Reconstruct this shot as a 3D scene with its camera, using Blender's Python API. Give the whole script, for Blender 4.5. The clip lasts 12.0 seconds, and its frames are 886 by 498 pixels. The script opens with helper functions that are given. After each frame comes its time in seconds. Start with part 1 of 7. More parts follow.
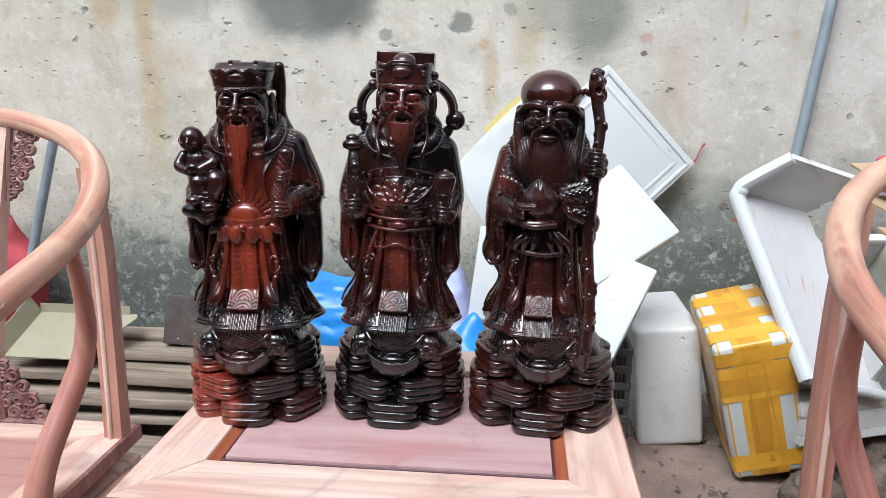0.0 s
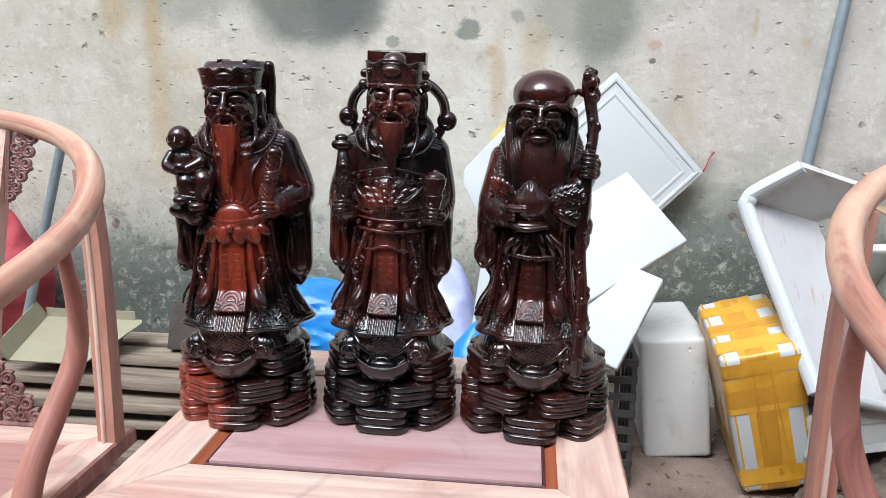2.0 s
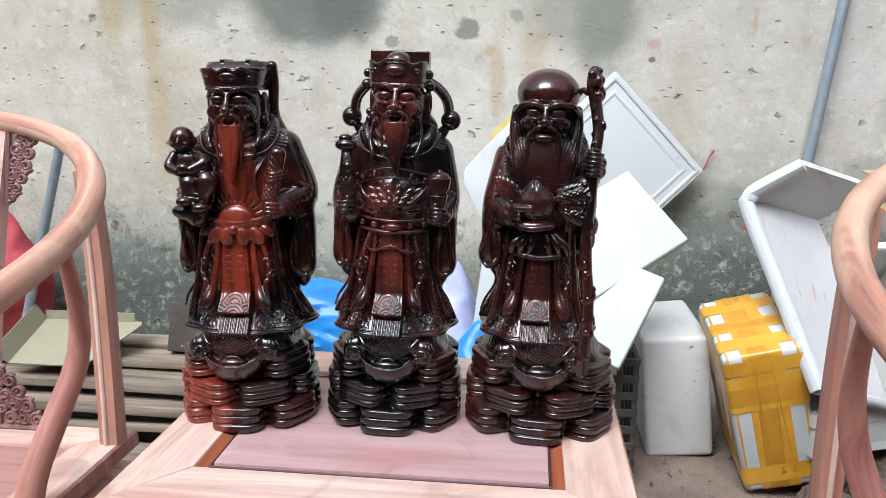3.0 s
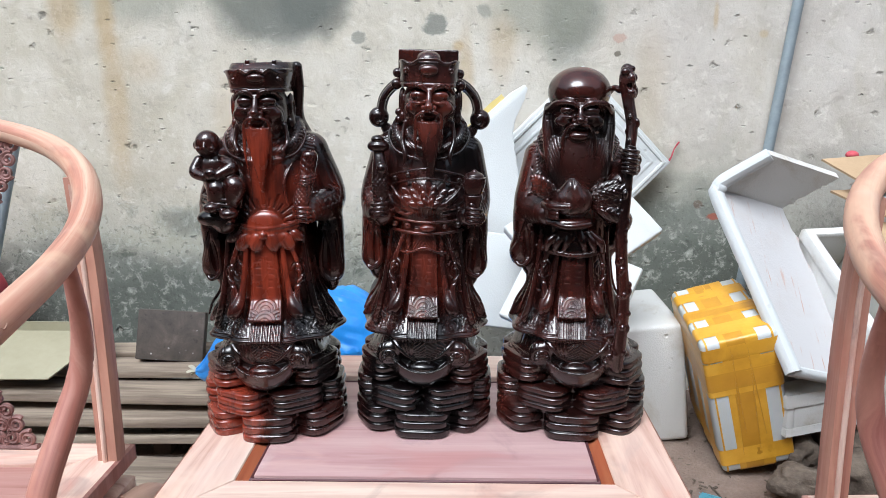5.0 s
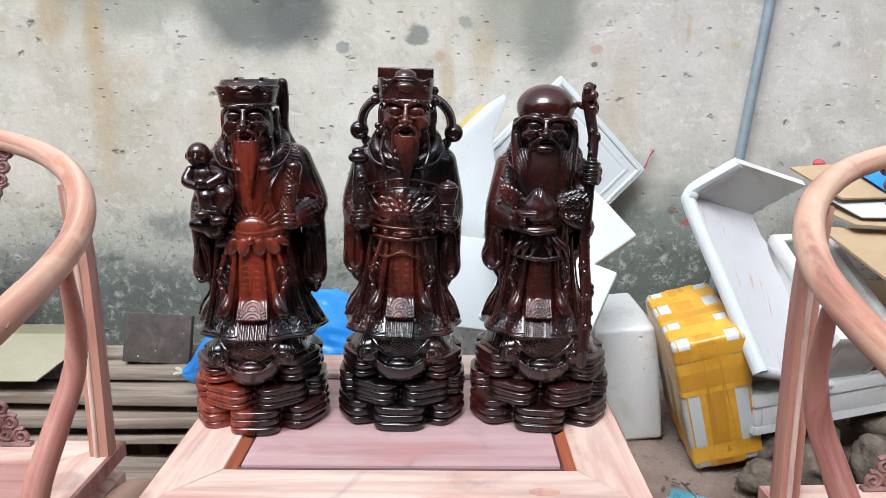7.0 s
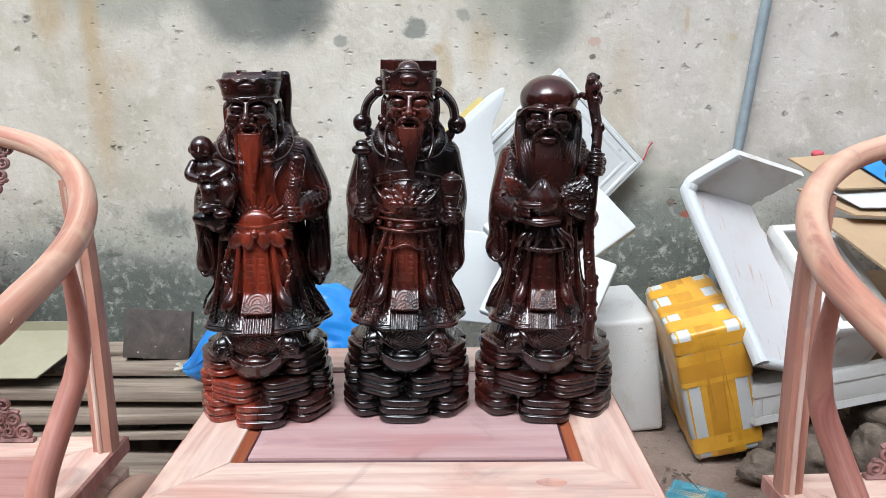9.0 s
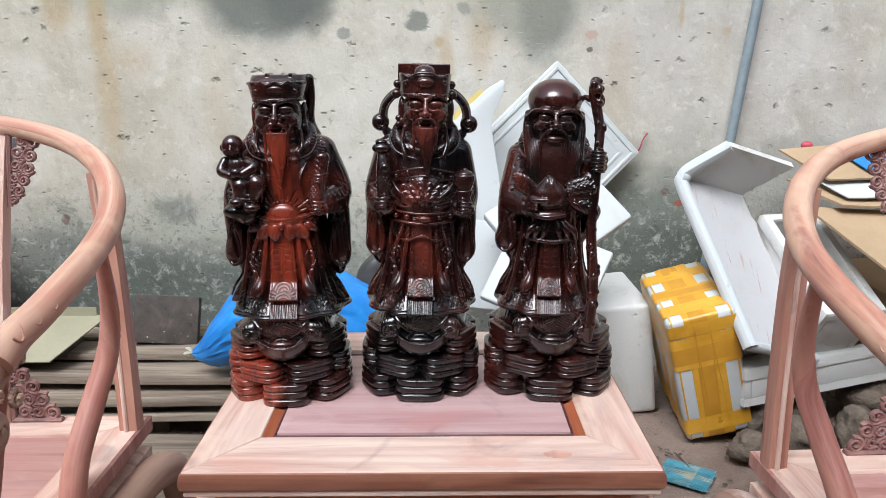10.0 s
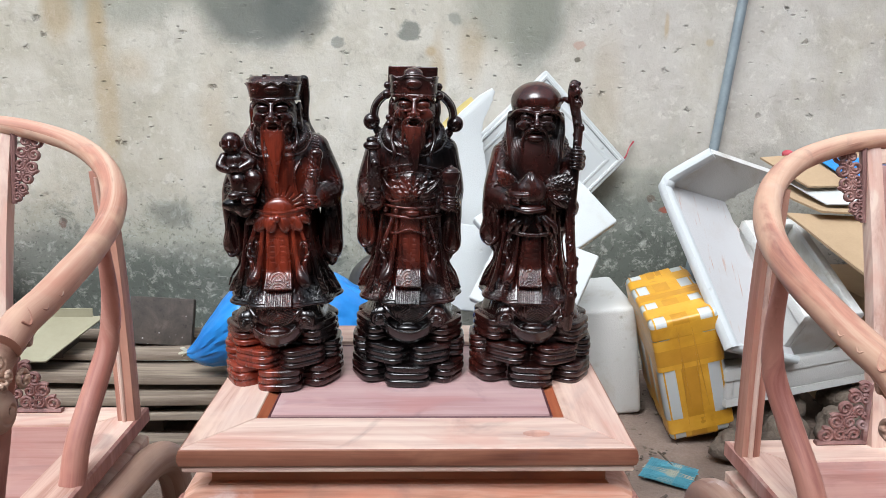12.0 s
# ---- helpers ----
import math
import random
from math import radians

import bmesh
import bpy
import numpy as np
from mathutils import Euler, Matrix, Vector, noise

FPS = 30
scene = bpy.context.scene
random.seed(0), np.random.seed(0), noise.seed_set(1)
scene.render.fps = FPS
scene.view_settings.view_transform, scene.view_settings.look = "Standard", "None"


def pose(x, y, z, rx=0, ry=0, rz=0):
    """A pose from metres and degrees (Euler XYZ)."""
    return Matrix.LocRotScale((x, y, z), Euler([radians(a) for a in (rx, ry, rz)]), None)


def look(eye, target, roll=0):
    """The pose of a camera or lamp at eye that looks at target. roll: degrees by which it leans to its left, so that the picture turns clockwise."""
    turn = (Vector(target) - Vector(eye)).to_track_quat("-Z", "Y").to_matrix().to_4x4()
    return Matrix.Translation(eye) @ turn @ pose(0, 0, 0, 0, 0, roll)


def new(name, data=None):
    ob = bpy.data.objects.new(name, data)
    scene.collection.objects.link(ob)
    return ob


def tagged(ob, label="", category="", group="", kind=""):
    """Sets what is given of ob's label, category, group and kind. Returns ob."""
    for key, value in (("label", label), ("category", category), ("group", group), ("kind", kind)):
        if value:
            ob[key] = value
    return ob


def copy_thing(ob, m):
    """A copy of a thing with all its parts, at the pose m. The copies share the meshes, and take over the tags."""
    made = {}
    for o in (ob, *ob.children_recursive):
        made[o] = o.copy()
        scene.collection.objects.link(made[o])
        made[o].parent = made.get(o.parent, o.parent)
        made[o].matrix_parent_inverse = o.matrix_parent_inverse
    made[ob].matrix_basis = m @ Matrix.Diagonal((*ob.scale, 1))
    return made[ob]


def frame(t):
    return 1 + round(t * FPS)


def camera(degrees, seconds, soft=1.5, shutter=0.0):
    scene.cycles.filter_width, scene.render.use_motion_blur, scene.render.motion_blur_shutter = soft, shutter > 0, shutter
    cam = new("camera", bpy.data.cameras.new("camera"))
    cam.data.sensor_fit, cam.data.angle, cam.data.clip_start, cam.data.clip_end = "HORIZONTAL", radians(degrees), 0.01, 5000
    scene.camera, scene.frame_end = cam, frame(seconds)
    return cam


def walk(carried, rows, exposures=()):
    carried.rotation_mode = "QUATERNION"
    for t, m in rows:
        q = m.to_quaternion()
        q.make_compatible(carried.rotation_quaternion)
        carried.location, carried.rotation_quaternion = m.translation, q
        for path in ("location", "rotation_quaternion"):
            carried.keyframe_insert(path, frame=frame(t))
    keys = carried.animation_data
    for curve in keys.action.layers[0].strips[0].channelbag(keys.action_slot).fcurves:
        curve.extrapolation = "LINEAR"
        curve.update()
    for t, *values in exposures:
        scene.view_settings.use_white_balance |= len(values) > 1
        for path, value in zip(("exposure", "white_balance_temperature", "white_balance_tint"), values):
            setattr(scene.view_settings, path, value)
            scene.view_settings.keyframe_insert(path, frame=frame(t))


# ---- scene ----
cam = camera(60.8, 12.0, 0.55)
EXPOSURE = 0.68
PATH = [
    (0, (0.127, -0.618, 1.022), (-0.058, 1.32, 0.561), 0.4),
    (0.5, (0.142, -0.612, 1.018), (-0.058, 1.327, 0.568), 0.4),
    (1, (0.15, -0.61, 1.015), (-0.062, 1.329, 0.573), 0.5),
    (1.5, (0.155, -0.609, 1.012), (-0.064, 1.33, 0.575), 0.6),
    (2, (0.152, -0.602, 1.01), (-0.071, 1.338, 0.576), 0.6),
    (2.5, (0.147, -0.599, 1.008), (-0.077, 1.342, 0.577), 0.5),
    (4.3, (0.103, -0.599, 1.015), (-0.037, 1.345, 0.567), -0.6),
    (4.5, (0.079, -0.604, 1.015), (-0.027, 1.343, 0.569), -0.4),
    (5, (0.041, -0.6, 1.015), (-0.017, 1.348, 0.566), -0.3),
    (5.5, (0.034, -0.613, 1.017), (0.01, 1.336, 0.569), -0.2),
    (6, (0.036, -0.637, 1.024), (0.026, 1.312, 0.579), -0.0),
    (6.5, (0.043, -0.653, 1.028), (0.03, 1.298, 0.587), 0.0),
    (7, (0.054, -0.658, 1.028), (0.034, 1.294, 0.591), -0.0),
    (9, (0.045, -0.658, 1.025), (0.034, 1.29, 0.574), -0.4),
    (9.5, (0.046, -0.676, 1.028), (0.042, 1.268, 0.56), -0.3),
    (10, (0.02, -0.722, 1.047), (0.028, 1.218, 0.559), -0.2),
    (10.5, (0.015, -0.778, 1.045), (0.035, 1.16, 0.553), -0.1),
    (11, (0.022, -0.79, 1.044), (0.05, 1.151, 0.562), 0.1),
    (11.5, (0.028, -0.786, 1.036), (0.058, 1.158, 0.567), 0.2),
    (12, (0.028, -0.779, 1.035), (0.054, 1.168, 0.578), 0.2),
]
walk(cam, [(t, look(eye, target, roll)) for t, eye, target, roll in PATH], [(0, EXPOSURE + 0.10, 5800, 8), (7, EXPOSURE + 0.12, 5800, 8), (10, EXPOSURE + 0.02, 5880, 8), (12, EXPOSURE, 5920, 8)])

# ---- light: a bright overcast sky over an open yard ----
world = bpy.data.worlds.new("world")
scene.world = world
world.use_nodes = True
wn = world.node_tree.nodes
sky = wn.new("ShaderNodeTexSky")
sky.sky_type, sky.sun_disc = "NISHITA", False
sky.sun_elevation, sky.sun_rotation = radians(58), radians(200)
sky.air_density, sky.dust_density, sky.ozone_density = 1.0, 5.0, 1.0
wash = wn.new("ShaderNodeHueSaturation")
wash.inputs["Saturation"].default_value = 0.3
world.node_tree.links.new(sky.outputs[0], wash.inputs["Color"])
world.node_tree.links.new(wash.outputs[0], wn["Background"].inputs["Color"])
wn["Background"].inputs["Strength"].default_value = 0.095
sun = new("sun", bpy.data.lights.new("sun", "SUN"))
sun.data.energy, sun.data.angle, sun.data.color = 2.05, radians(36), (1.0, 0.975, 0.94)
sun.matrix_world = look((-1.2, -2.6, 5.0), (0, 0.4, 0.5))

# ---- materials ----
class Nodes:
    """A small builder of node materials."""

    def __init__(self, name):
        self.mat = bpy.data.materials.new(name)
        self.mat.use_nodes = True
        self.tree = self.mat.node_tree
        self.bsdf = self.tree.nodes["Principled BSDF"]
        self.coord = self.tree.nodes.new("ShaderNodeTexCoord")
        self.info = self.tree.nodes.new("ShaderNodeObjectInfo")
        self.space = "Object"

    def put(self, socket, value):
        if isinstance(value, bpy.types.NodeSocket):
            self.tree.links.new(value, socket)
        elif isinstance(value, (tuple, list)) and socket.type == "RGBA" and len(value) == 3:
            socket.default_value = (*value, 1)
        else:
            socket.default_value = value

    def math(self, op, a, b=0.0, c=0.0, clamp=False):
        n = self.tree.nodes.new("ShaderNodeMath")
        n.operation, n.use_clamp = op, clamp
        for socket, v in zip(n.inputs, (a, b, c)):
            self.put(socket, v)
        return n.outputs[0]

    def shifted(self, scale=(1, 1, 1), spread=0.0, offset=(0, 0, 0), turn=(0, 0, 0)):
        """Object coordinates, scaled, moved apart from object to object by spread."""
        m = self.tree.nodes.new("ShaderNodeMapping")
        self.put(m.inputs["Vector"], self.coord.outputs[self.space])
        m.inputs["Scale"].default_value = scale
        m.inputs["Rotation"].default_value = turn
        m.inputs["Location"].default_value = offset
        if not spread:
            return m.outputs[0]
        add = self.tree.nodes.new("ShaderNodeVectorMath")
        add.operation = "ADD"
        self.put(add.inputs[0], m.outputs[0])
        self.put(add.inputs[1], self.math("MULTIPLY", self.info.outputs["Random"], spread))
        return add.outputs[0]

    def noise(self, vector, scale, detail=5.0, rough=0.55, warp=0.0):
        n = self.tree.nodes.new("ShaderNodeTexNoise")
        self.put(n.inputs["Vector"], vector)
        n.inputs["Scale"].default_value, n.inputs["Detail"].default_value = scale, detail
        n.inputs["Roughness"].default_value, n.inputs["Distortion"].default_value = rough, warp
        return n.outputs["Fac"]

    def cells(self, vector, scale, feature="F1"):
        n = self.tree.nodes.new("ShaderNodeTexVoronoi")
        n.feature = feature
        self.put(n.inputs["Vector"], vector)
        n.inputs["Scale"].default_value = scale
        return n.outputs["Distance"]

    def wave(self, vector, scale, warp, detail=3.0, axis="X"):
        n = self.tree.nodes.new("ShaderNodeTexWave")
        n.bands_direction = axis
        self.put(n.inputs["Vector"], vector)
        n.inputs["Scale"].default_value, n.inputs["Distortion"].default_value, n.inputs["Detail"].default_value = scale, warp, detail
        return n.outputs["Fac"]

    def ramp(self, fac, stops):
        n = self.tree.nodes.new("ShaderNodeValToRGB")
        self.put(n.inputs[0], fac)
        while len(n.color_ramp.elements) < len(stops):
            n.color_ramp.elements.new(0.5)
        for e, (at, colour) in zip(n.color_ramp.elements, stops):
            e.position = at
            e.color = (*colour, 1) if isinstance(colour, tuple) else (colour, colour, colour, 1)
        return n.outputs[0]

    def mix(self, fac, a, b, blend="MIX"):
        n = self.tree.nodes.new("ShaderNodeMix")
        n.data_type, n.blend_type = "RGBA", blend
        self.put(n.inputs["Factor"], fac)
        self.put(n.inputs[6], a)
        self.put(n.inputs[7], b)
        return n.outputs[2]

    def step(self, value, lo, hi):
        n = self.tree.nodes.new("ShaderNodeMapRange")
        n.interpolation_type = "SMOOTHSTEP"
        self.put(n.inputs["Value"], value)
        n.inputs["From Min"].default_value, n.inputs["From Max"].default_value = lo, hi
        return n.outputs[0]

    def axes(self):
        n = self.tree.nodes.new("ShaderNodeSeparateXYZ")
        self.put(n.inputs[0], self.coord.outputs["Object"])
        return n.outputs

    def done(self, colour, rough=0.6, bump=None, depth=0.001, strength=0.6, **more):
        self.put(self.bsdf.inputs["Base Color"], colour)
        self.put(self.bsdf.inputs["Roughness"], rough)
        for key, value in more.items():
            self.put(self.bsdf.inputs[key.replace("_", " ")], value)
        if bump is not None:
            b = self.tree.nodes.new("ShaderNodeBump")
            b.inputs["Strength"].default_value, b.inputs["Distance"].default_value = strength, depth
            self.put(b.inputs["Height"], bump)
            self.put(self.bsdf.inputs["Normal"], b.outputs[0])
        return self.mat


def raw_wood(name, along, pale, mid, red, dust=0.35, shine=0.5):
    """Sanded, unoiled rosewood: long grain, dusty pale and reddish patches. along: the axis of the grain, or "bar" for swept bars."""
    n = Nodes(name)
    if along == "bar":
        n.space, along = "UV", "y"
    s = [38, 38, 38]
    s["xyz".index(along)] = 2.2
    v = n.shifted(tuple(s), 9.0)
    grain = n.noise(v, 1.0, 8, 0.62, 0.6)
    pores = n.noise(n.shifted(tuple(k * 5 for k in s), 5.0), 1.0, 3, 0.6)
    s2 = [7, 7, 7]
    s2["xyz".index(along)] = 2.4
    patch = n.noise(n.shifted(tuple(s2), 4.0), 1.0, 4, 0.55, 0.8)
    tone = n.ramp(grain, [(0.3, red), (0.47, mid), (0.66, pale)])
    tone = n.mix(n.step(patch, 0.42, 0.7), tone, n.ramp(grain, [(0.25, mid), (0.7, pale)]))
    tone = n.mix(n.math("MULTIPLY", n.step(n.noise(n.shifted((5, 5, 5), 7.0), 1.0, 6, 0.6, 1.0), 0.56, 0.74), dust), tone, (0.66, 0.56, 0.55))
    tone = n.mix(n.math("MULTIPLY", n.step(n.noise(n.shifted((6, 6, 6), 3.0, (3, 1, 5)), 1.0, 5, 0.6, 1.2), 0.6, 0.76), 0.5), tone, (0.2, 0.12, 0.12))
    s3 = [16, 16, 16]
    s3["xyz".index(along)] = 0.9
    streak = n.noise(n.shifted(tuple(s3), 6.0, (7, 3, 1)), 1.0, 4, 0.6, 0.4)
    tone = n.mix(n.math("MULTIPLY", n.step(streak, 0.55, 0.72), 0.55), tone, mid)
    tone = n.mix(n.math("MULTIPLY", n.step(streak, 0.45, 0.3), 0.4), tone, pale)
    tone = n.mix(n.math("MULTIPLY", n.step(pores, 0.6, 0.75), 0.3), tone, red)
    s4 = [13, 13, 13]
    s4["xyz".index(along)] = 5
    blotch, grey = n.noise(n.shifted(tuple(s4), 8.0, (2, 9, 4)), 1.0, 4, 0.55, 0.9), n.noise(n.shifted(tuple(s4), 5.0, (6, 1, 8)), 1.3, 5, 0.6, 0.9)
    tone = n.mix(n.math("MULTIPLY", n.step(blotch, 0.50, 0.66), 0.5), tone, tuple(min(p * k, 0.85) for p, k in zip(pale, (1.06, 1.01, 0.95))))
    tone = n.mix(n.math("MULTIPLY", n.step(blotch, 0.46, 0.32), 0.5), tone, tuple(p * k for p, k in zip(mid, (1.02, 0.80, 0.76))))
    tone = n.mix(n.math("MULTIPLY", n.step(grey, 0.56, 0.70), 0.3), tone, tuple(p * k for p, k in zip(mid, (0.66, 0.80, 0.92))))
    return n.done(tone, n.ramp(patch, [(0.3, shine), (0.7, shine + 0.2)]), n.math("ADD", n.math("MULTIPLY", grain, 0.7), n.math("MULTIPLY", pores, 0.4)), 0.0008, 0.35)


PALE, MID, RED = (0.80, 0.635, 0.535), (0.635, 0.42, 0.345), (0.40, 0.19, 0.13)
wood_x = raw_wood("raw_wood_x", "x", PALE, MID, RED)
wood_y = raw_wood("raw_wood_y", "y", PALE, MID, RED)
wood_z = raw_wood("raw_wood_z", "z", PALE, MID, RED)
panel_wood = raw_wood("panel_wood", "x", (0.58, 0.40, 0.39), (0.48, 0.295, 0.29), (0.36, 0.185, 0.18), 0.9, 0.28)
seat_wood = raw_wood("seat_wood", "x", (0.53, 0.32, 0.29), (0.45, 0.235, 0.205), (0.31, 0.125, 0.105), 0.3, 0.42)
red_wood = raw_wood("red_wood", "z", (0.50, 0.28, 0.24), (0.38, 0.17, 0.14), (0.22, 0.075, 0.06), 0.45, 0.5)
oiled_wood = raw_wood("oiled_wood", "x", (0.36, 0.14, 0.08), (0.24, 0.07, 0.04), (0.12, 0.03, 0.02), 0.0, 0.3)
fret_wood = raw_wood("fret_wood", "z", (0.33, 0.185, 0.165), (0.22, 0.11, 0.10), (0.11, 0.045, 0.04), 0.5, 0.55)


def lacquer(name, dark, warm, red, share, spots=()):
    """Lacquered rosewood, rubbed to a satin gloss: brown-black, with patches of bare red heartwood."""
    n = Nodes(name)
    x, y, z = n.axes()
    grain = n.noise(n.shifted((110, 110, 7), 0), 1.0, 6, 0.6, 0.5)
    patch = n.noise(n.shifted((11, 11, 8), 11.0), 1.0, 5, 0.55, 0.6)
    field = n.math("ADD", patch, share)
    for x0, z0, sx, sz, amount in spots:
        dx = n.math("DIVIDE", n.math("SUBTRACT", x, x0), sx)
        dz = n.math("DIVIDE", n.math("SUBTRACT", z, z0), sz)
        d = n.math("ADD", n.math("MULTIPLY", dx, dx), n.math("MULTIPLY", dz, dz))
        field = n.math("ADD", field, n.math("MULTIPLY", n.step(d, 1.0, 0.0), amount))
    tone = n.mix(n.step(field, 0.36, 0.58), dark, warm)
    tone = n.mix(n.step(field, 0.54, 0.80), tone, red)
    tone = n.mix(n.math("MULTIPLY", n.step(grain, 0.46, 0.62), 0.42), tone, dark)
    tool = n.noise(n.shifted((1, 1, 1)), 130, 3, 0.5)
    fine = n.noise(n.shifted((1, 1, 1)), 600, 3, 0.5)
    rub = n.noise(n.shifted((1, 1, 1), 3.0), 34, 4, 0.6)
    h = n.math("ADD", n.math("MULTIPLY", tool, 0.8), n.math("MULTIPLY", fine, 0.25))
    return n.done(tone, n.ramp(rub, [(0.3, 0.20), (0.7, 0.31)]), h, 0.0005, 0.28, Specular_IOR_Level=0.55, Coat_Weight=0.5, Coat_Roughness=0.15, Coat_IOR=1.6)


lacquer_red = lacquer("lacquer_red", (0.0030, 0.0012, 0.0012), (0.036, 0.0072, 0.0053), (0.24, 0.034, 0.015), 0.0, ((0.0, 0.20, 0.05, 0.10, 0.22), (-0.06, 0.03, 0.065, 0.06, 0.34), (0.0, 0.315, 0.025, 0.06, 0.20), (0.0, 0.235, 0.03, 0.025, 0.10), (0.06, 0.12, 0.05, 0.06, -0.12)))
lacquer_mid = lacquer("lacquer_mid", (0.0025, 0.0012, 0.0014), (0.028, 0.0070, 0.0058), (0.13, 0.024, 0.014), 0.03, ((0.0, 0.21, 0.05, 0.09, 0.16), (0.0, 0.36, 0.045, 0.06, 0.12), (0.0, 0.04, 0.10, 0.10, -0.22)))
lacquer_dark = lacquer("lacquer_dark", (0.0034, 0.0014, 0.0013), (0.034, 0.0078, 0.0060), (0.125, 0.023, 0.014), 0.03, ((0.0, 0.38, 0.05, 0.05, 0.15), (-0.05, 0.31, 0.03, 0.06, 0.14), (0.0, 0.31, 0.035, 0.045, 0.16), (0.0, 0.26, 0.03, 0.03, 0.12)))


def concrete_wall():
    n = Nodes("stained_concrete")
    x, y, z = n.axes()
    v = n.shifted()
    big = n.noise(v, 1.7, 7, 0.6, 0.4)
    mid = n.noise(v, 9, 8, 0.65, 0.3)
    fine = n.noise(v, 90, 5, 0.6)
    side = n.step(n.math("ADD", x, n.math("MULTIPLY", big, 1.2)), 0.5, 1.5)
    tone = n.mix(side, n.ramp(big, [(0.3, (0.50, 0.46, 0.37)), (0.5, (0.61, 0.575, 0.485)), (0.7, (0.69, 0.66, 0.58))]), n.ramp(big, [(0.3, (0.43, 0.395, 0.345)), (0.5, (0.52, 0.485, 0.435)), (0.7, (0.60, 0.57, 0.52))]))
    cloud = n.noise(n.shifted((1, 1, 0.6), 0, (2, 0, 7)), 4.2, 7, 0.62, 0.5)
    tone = n.mix(n.math("MULTIPLY", n.step(cloud, 0.52, 0.72), 0.5), tone, (0.45, 0.41, 0.30))
    tone = n.mix(n.math("MULTIPLY", n.step(mid, 0.45, 0.75), 0.5), tone, (0.70, 0.67, 0.60))
    tone = n.mix(n.math("MULTIPLY", n.step(mid, 0.50, 0.3), 0.40), tone, (0.38, 0.355, 0.28))

    def stain(tone, x0, z0, sx, sz, colour, amount, edge=0.55, rag=1.3, scale=5.0):
        dx = n.math("DIVIDE", n.math("SUBTRACT", x, x0), sx)
        dz = n.math("DIVIDE", n.math("SUBTRACT", z, z0), sz)
        d = n.math("SQRT", n.math("ADD", n.math("MULTIPLY", dx, dx), n.math("MULTIPLY", dz, dz)))
        ragged = n.math("ADD", d, n.math("MULTIPLY", n.math("SUBTRACT", n.noise(v, scale, 7, 0.65, 0.3), 0.5), rag))
        fac = n.math("MULTIPLY", n.step(ragged, 1.0 + edge * 0.5, 1.0 - edge * 0.5), amount)
        return n.mix(fac, tone, colour)

    tone = n.mix(n.math("MULTIPLY", n.step(n.noise(v, 26, 6, 0.65, 0.4), 0.55, 0.68), 0.45), tone, (0.74, 0.71, 0.64))
    tone = n.mix(n.math("MULTIPLY", n.step(n.noise(n.shifted((1, 1, 1), 0, (4, 0, 2)), 34, 5, 0.6, 0.4), 0.6, 0.72), 0.4), tone, (0.30, 0.27, 0.22))
    mould, green, rust, black = (0.155, 0.170, 0.150), (0.27, 0.28, 0.225), (0.46, 0.335, 0.17), (0.075, 0.085, 0.07)
    # the long damp band along the foot of the wall, ragged and speckled above
    tone = stain(tone, -1.0, 0.28, 1.05, 0.33, green, 0.62, 0.8, 0.9, 4.0)
    tone = stain(tone, -1.30, 0.27, 0.60, 0.22, mould, 0.80, 0.6, 0.9, 6.0)
    tone = stain(tone, -0.80, 0.24, 0.45, 0.17, mould, 0.75, 0.7, 0.9, 6.0)
    tone = stain(tone, -0.86, 0.560, 0.070, 0.045, mould, 0.65, 0.9, 1.1, 14)
    tone = stain(tone, -0.95, 0.22, 0.75, 0.17, black, 0.6, 0.7)
    tone = stain(tone, -0.10, 0.26, 0.60, 0.20, mould, 0.65, 0.8)
    tone = stain(tone, 0.74, 0.46, 0.34, 0.28, green, 0.8, 0.9, 1.0, 5.0)
    tone = stain(tone, 0.72, 0.46, 0.26, 0.20, mould, 0.8, 0.8, 1.3, 8.0)
    tone = stain(tone, 0.80, 0.36, 0.30, 0.16, black, 0.65, 0.8)
    tone = stain(tone, 1.35, 0.62, 0.35, 0.16, mould, 0.45, 0.9)
    # damp patches coming down from above
    tone = stain(tone, -0.53, 1.27, 0.215, 0.165, mould, 0.88, 0.5, 0.55, 7.0)
    tone = stain(tone, -0.42, 1.22, 0.11, 0.09, (0.10, 0.115, 0.105), 0.5, 0.8, 0.9, 9.0)
    tone = stain(tone, -0.92, 1.30, 0.25, 0.11, green, 0.6, 0.8)
    tone = stain(tone, 0.36, 1.24, 0.085, 0.20, mould, 0.75, 0.8, 0.9, 7.0)
    tone = stain(tone, 0.30, 1.24, 0.17, 0.14, green, 0.65, 0.9)
    tone = stain(tone, -0.05, 1.165, 0.035, 0.030, mould, 0.75, 0.4, 1.9, 26)
    tone = stain(tone, -0.283, 1.125, 0.022, 0.018, mould, 0.6, 0.4, 1.9, 30)
    tone = stain(tone, 0.10, 1.20, 0.020, 0.018, mould, 0.5, 0.5, 1.9, 30)
    # rust runs
    for x0, z0, sx, sz, amount in ((-1.18, 1.22, 0.045, 0.09, 0.55), (-1.055, 1.20, 0.030, 0.12, 0.60), (-1.045, 0.93, 0.035, 0.24, 0.50), (-0.95, 1.05, 0.05, 0.05, 0.35), (-0.70, 0.90, 0.04, 0.14, 0.25), (0.043, 1.02, 0.022, 0.11, 0.55), (0.02, 1.10, 0.016, 0.016, 0.7), (0.155, 1.09, 0.04, 0.09, 0.40), (0.786, 1.183, 0.007, 0.035, 0.6), (0.93, 1.13, 0.012, 0.010, 0.5), (0.60, 0.95, 0.05, 0.2, 0.2)):
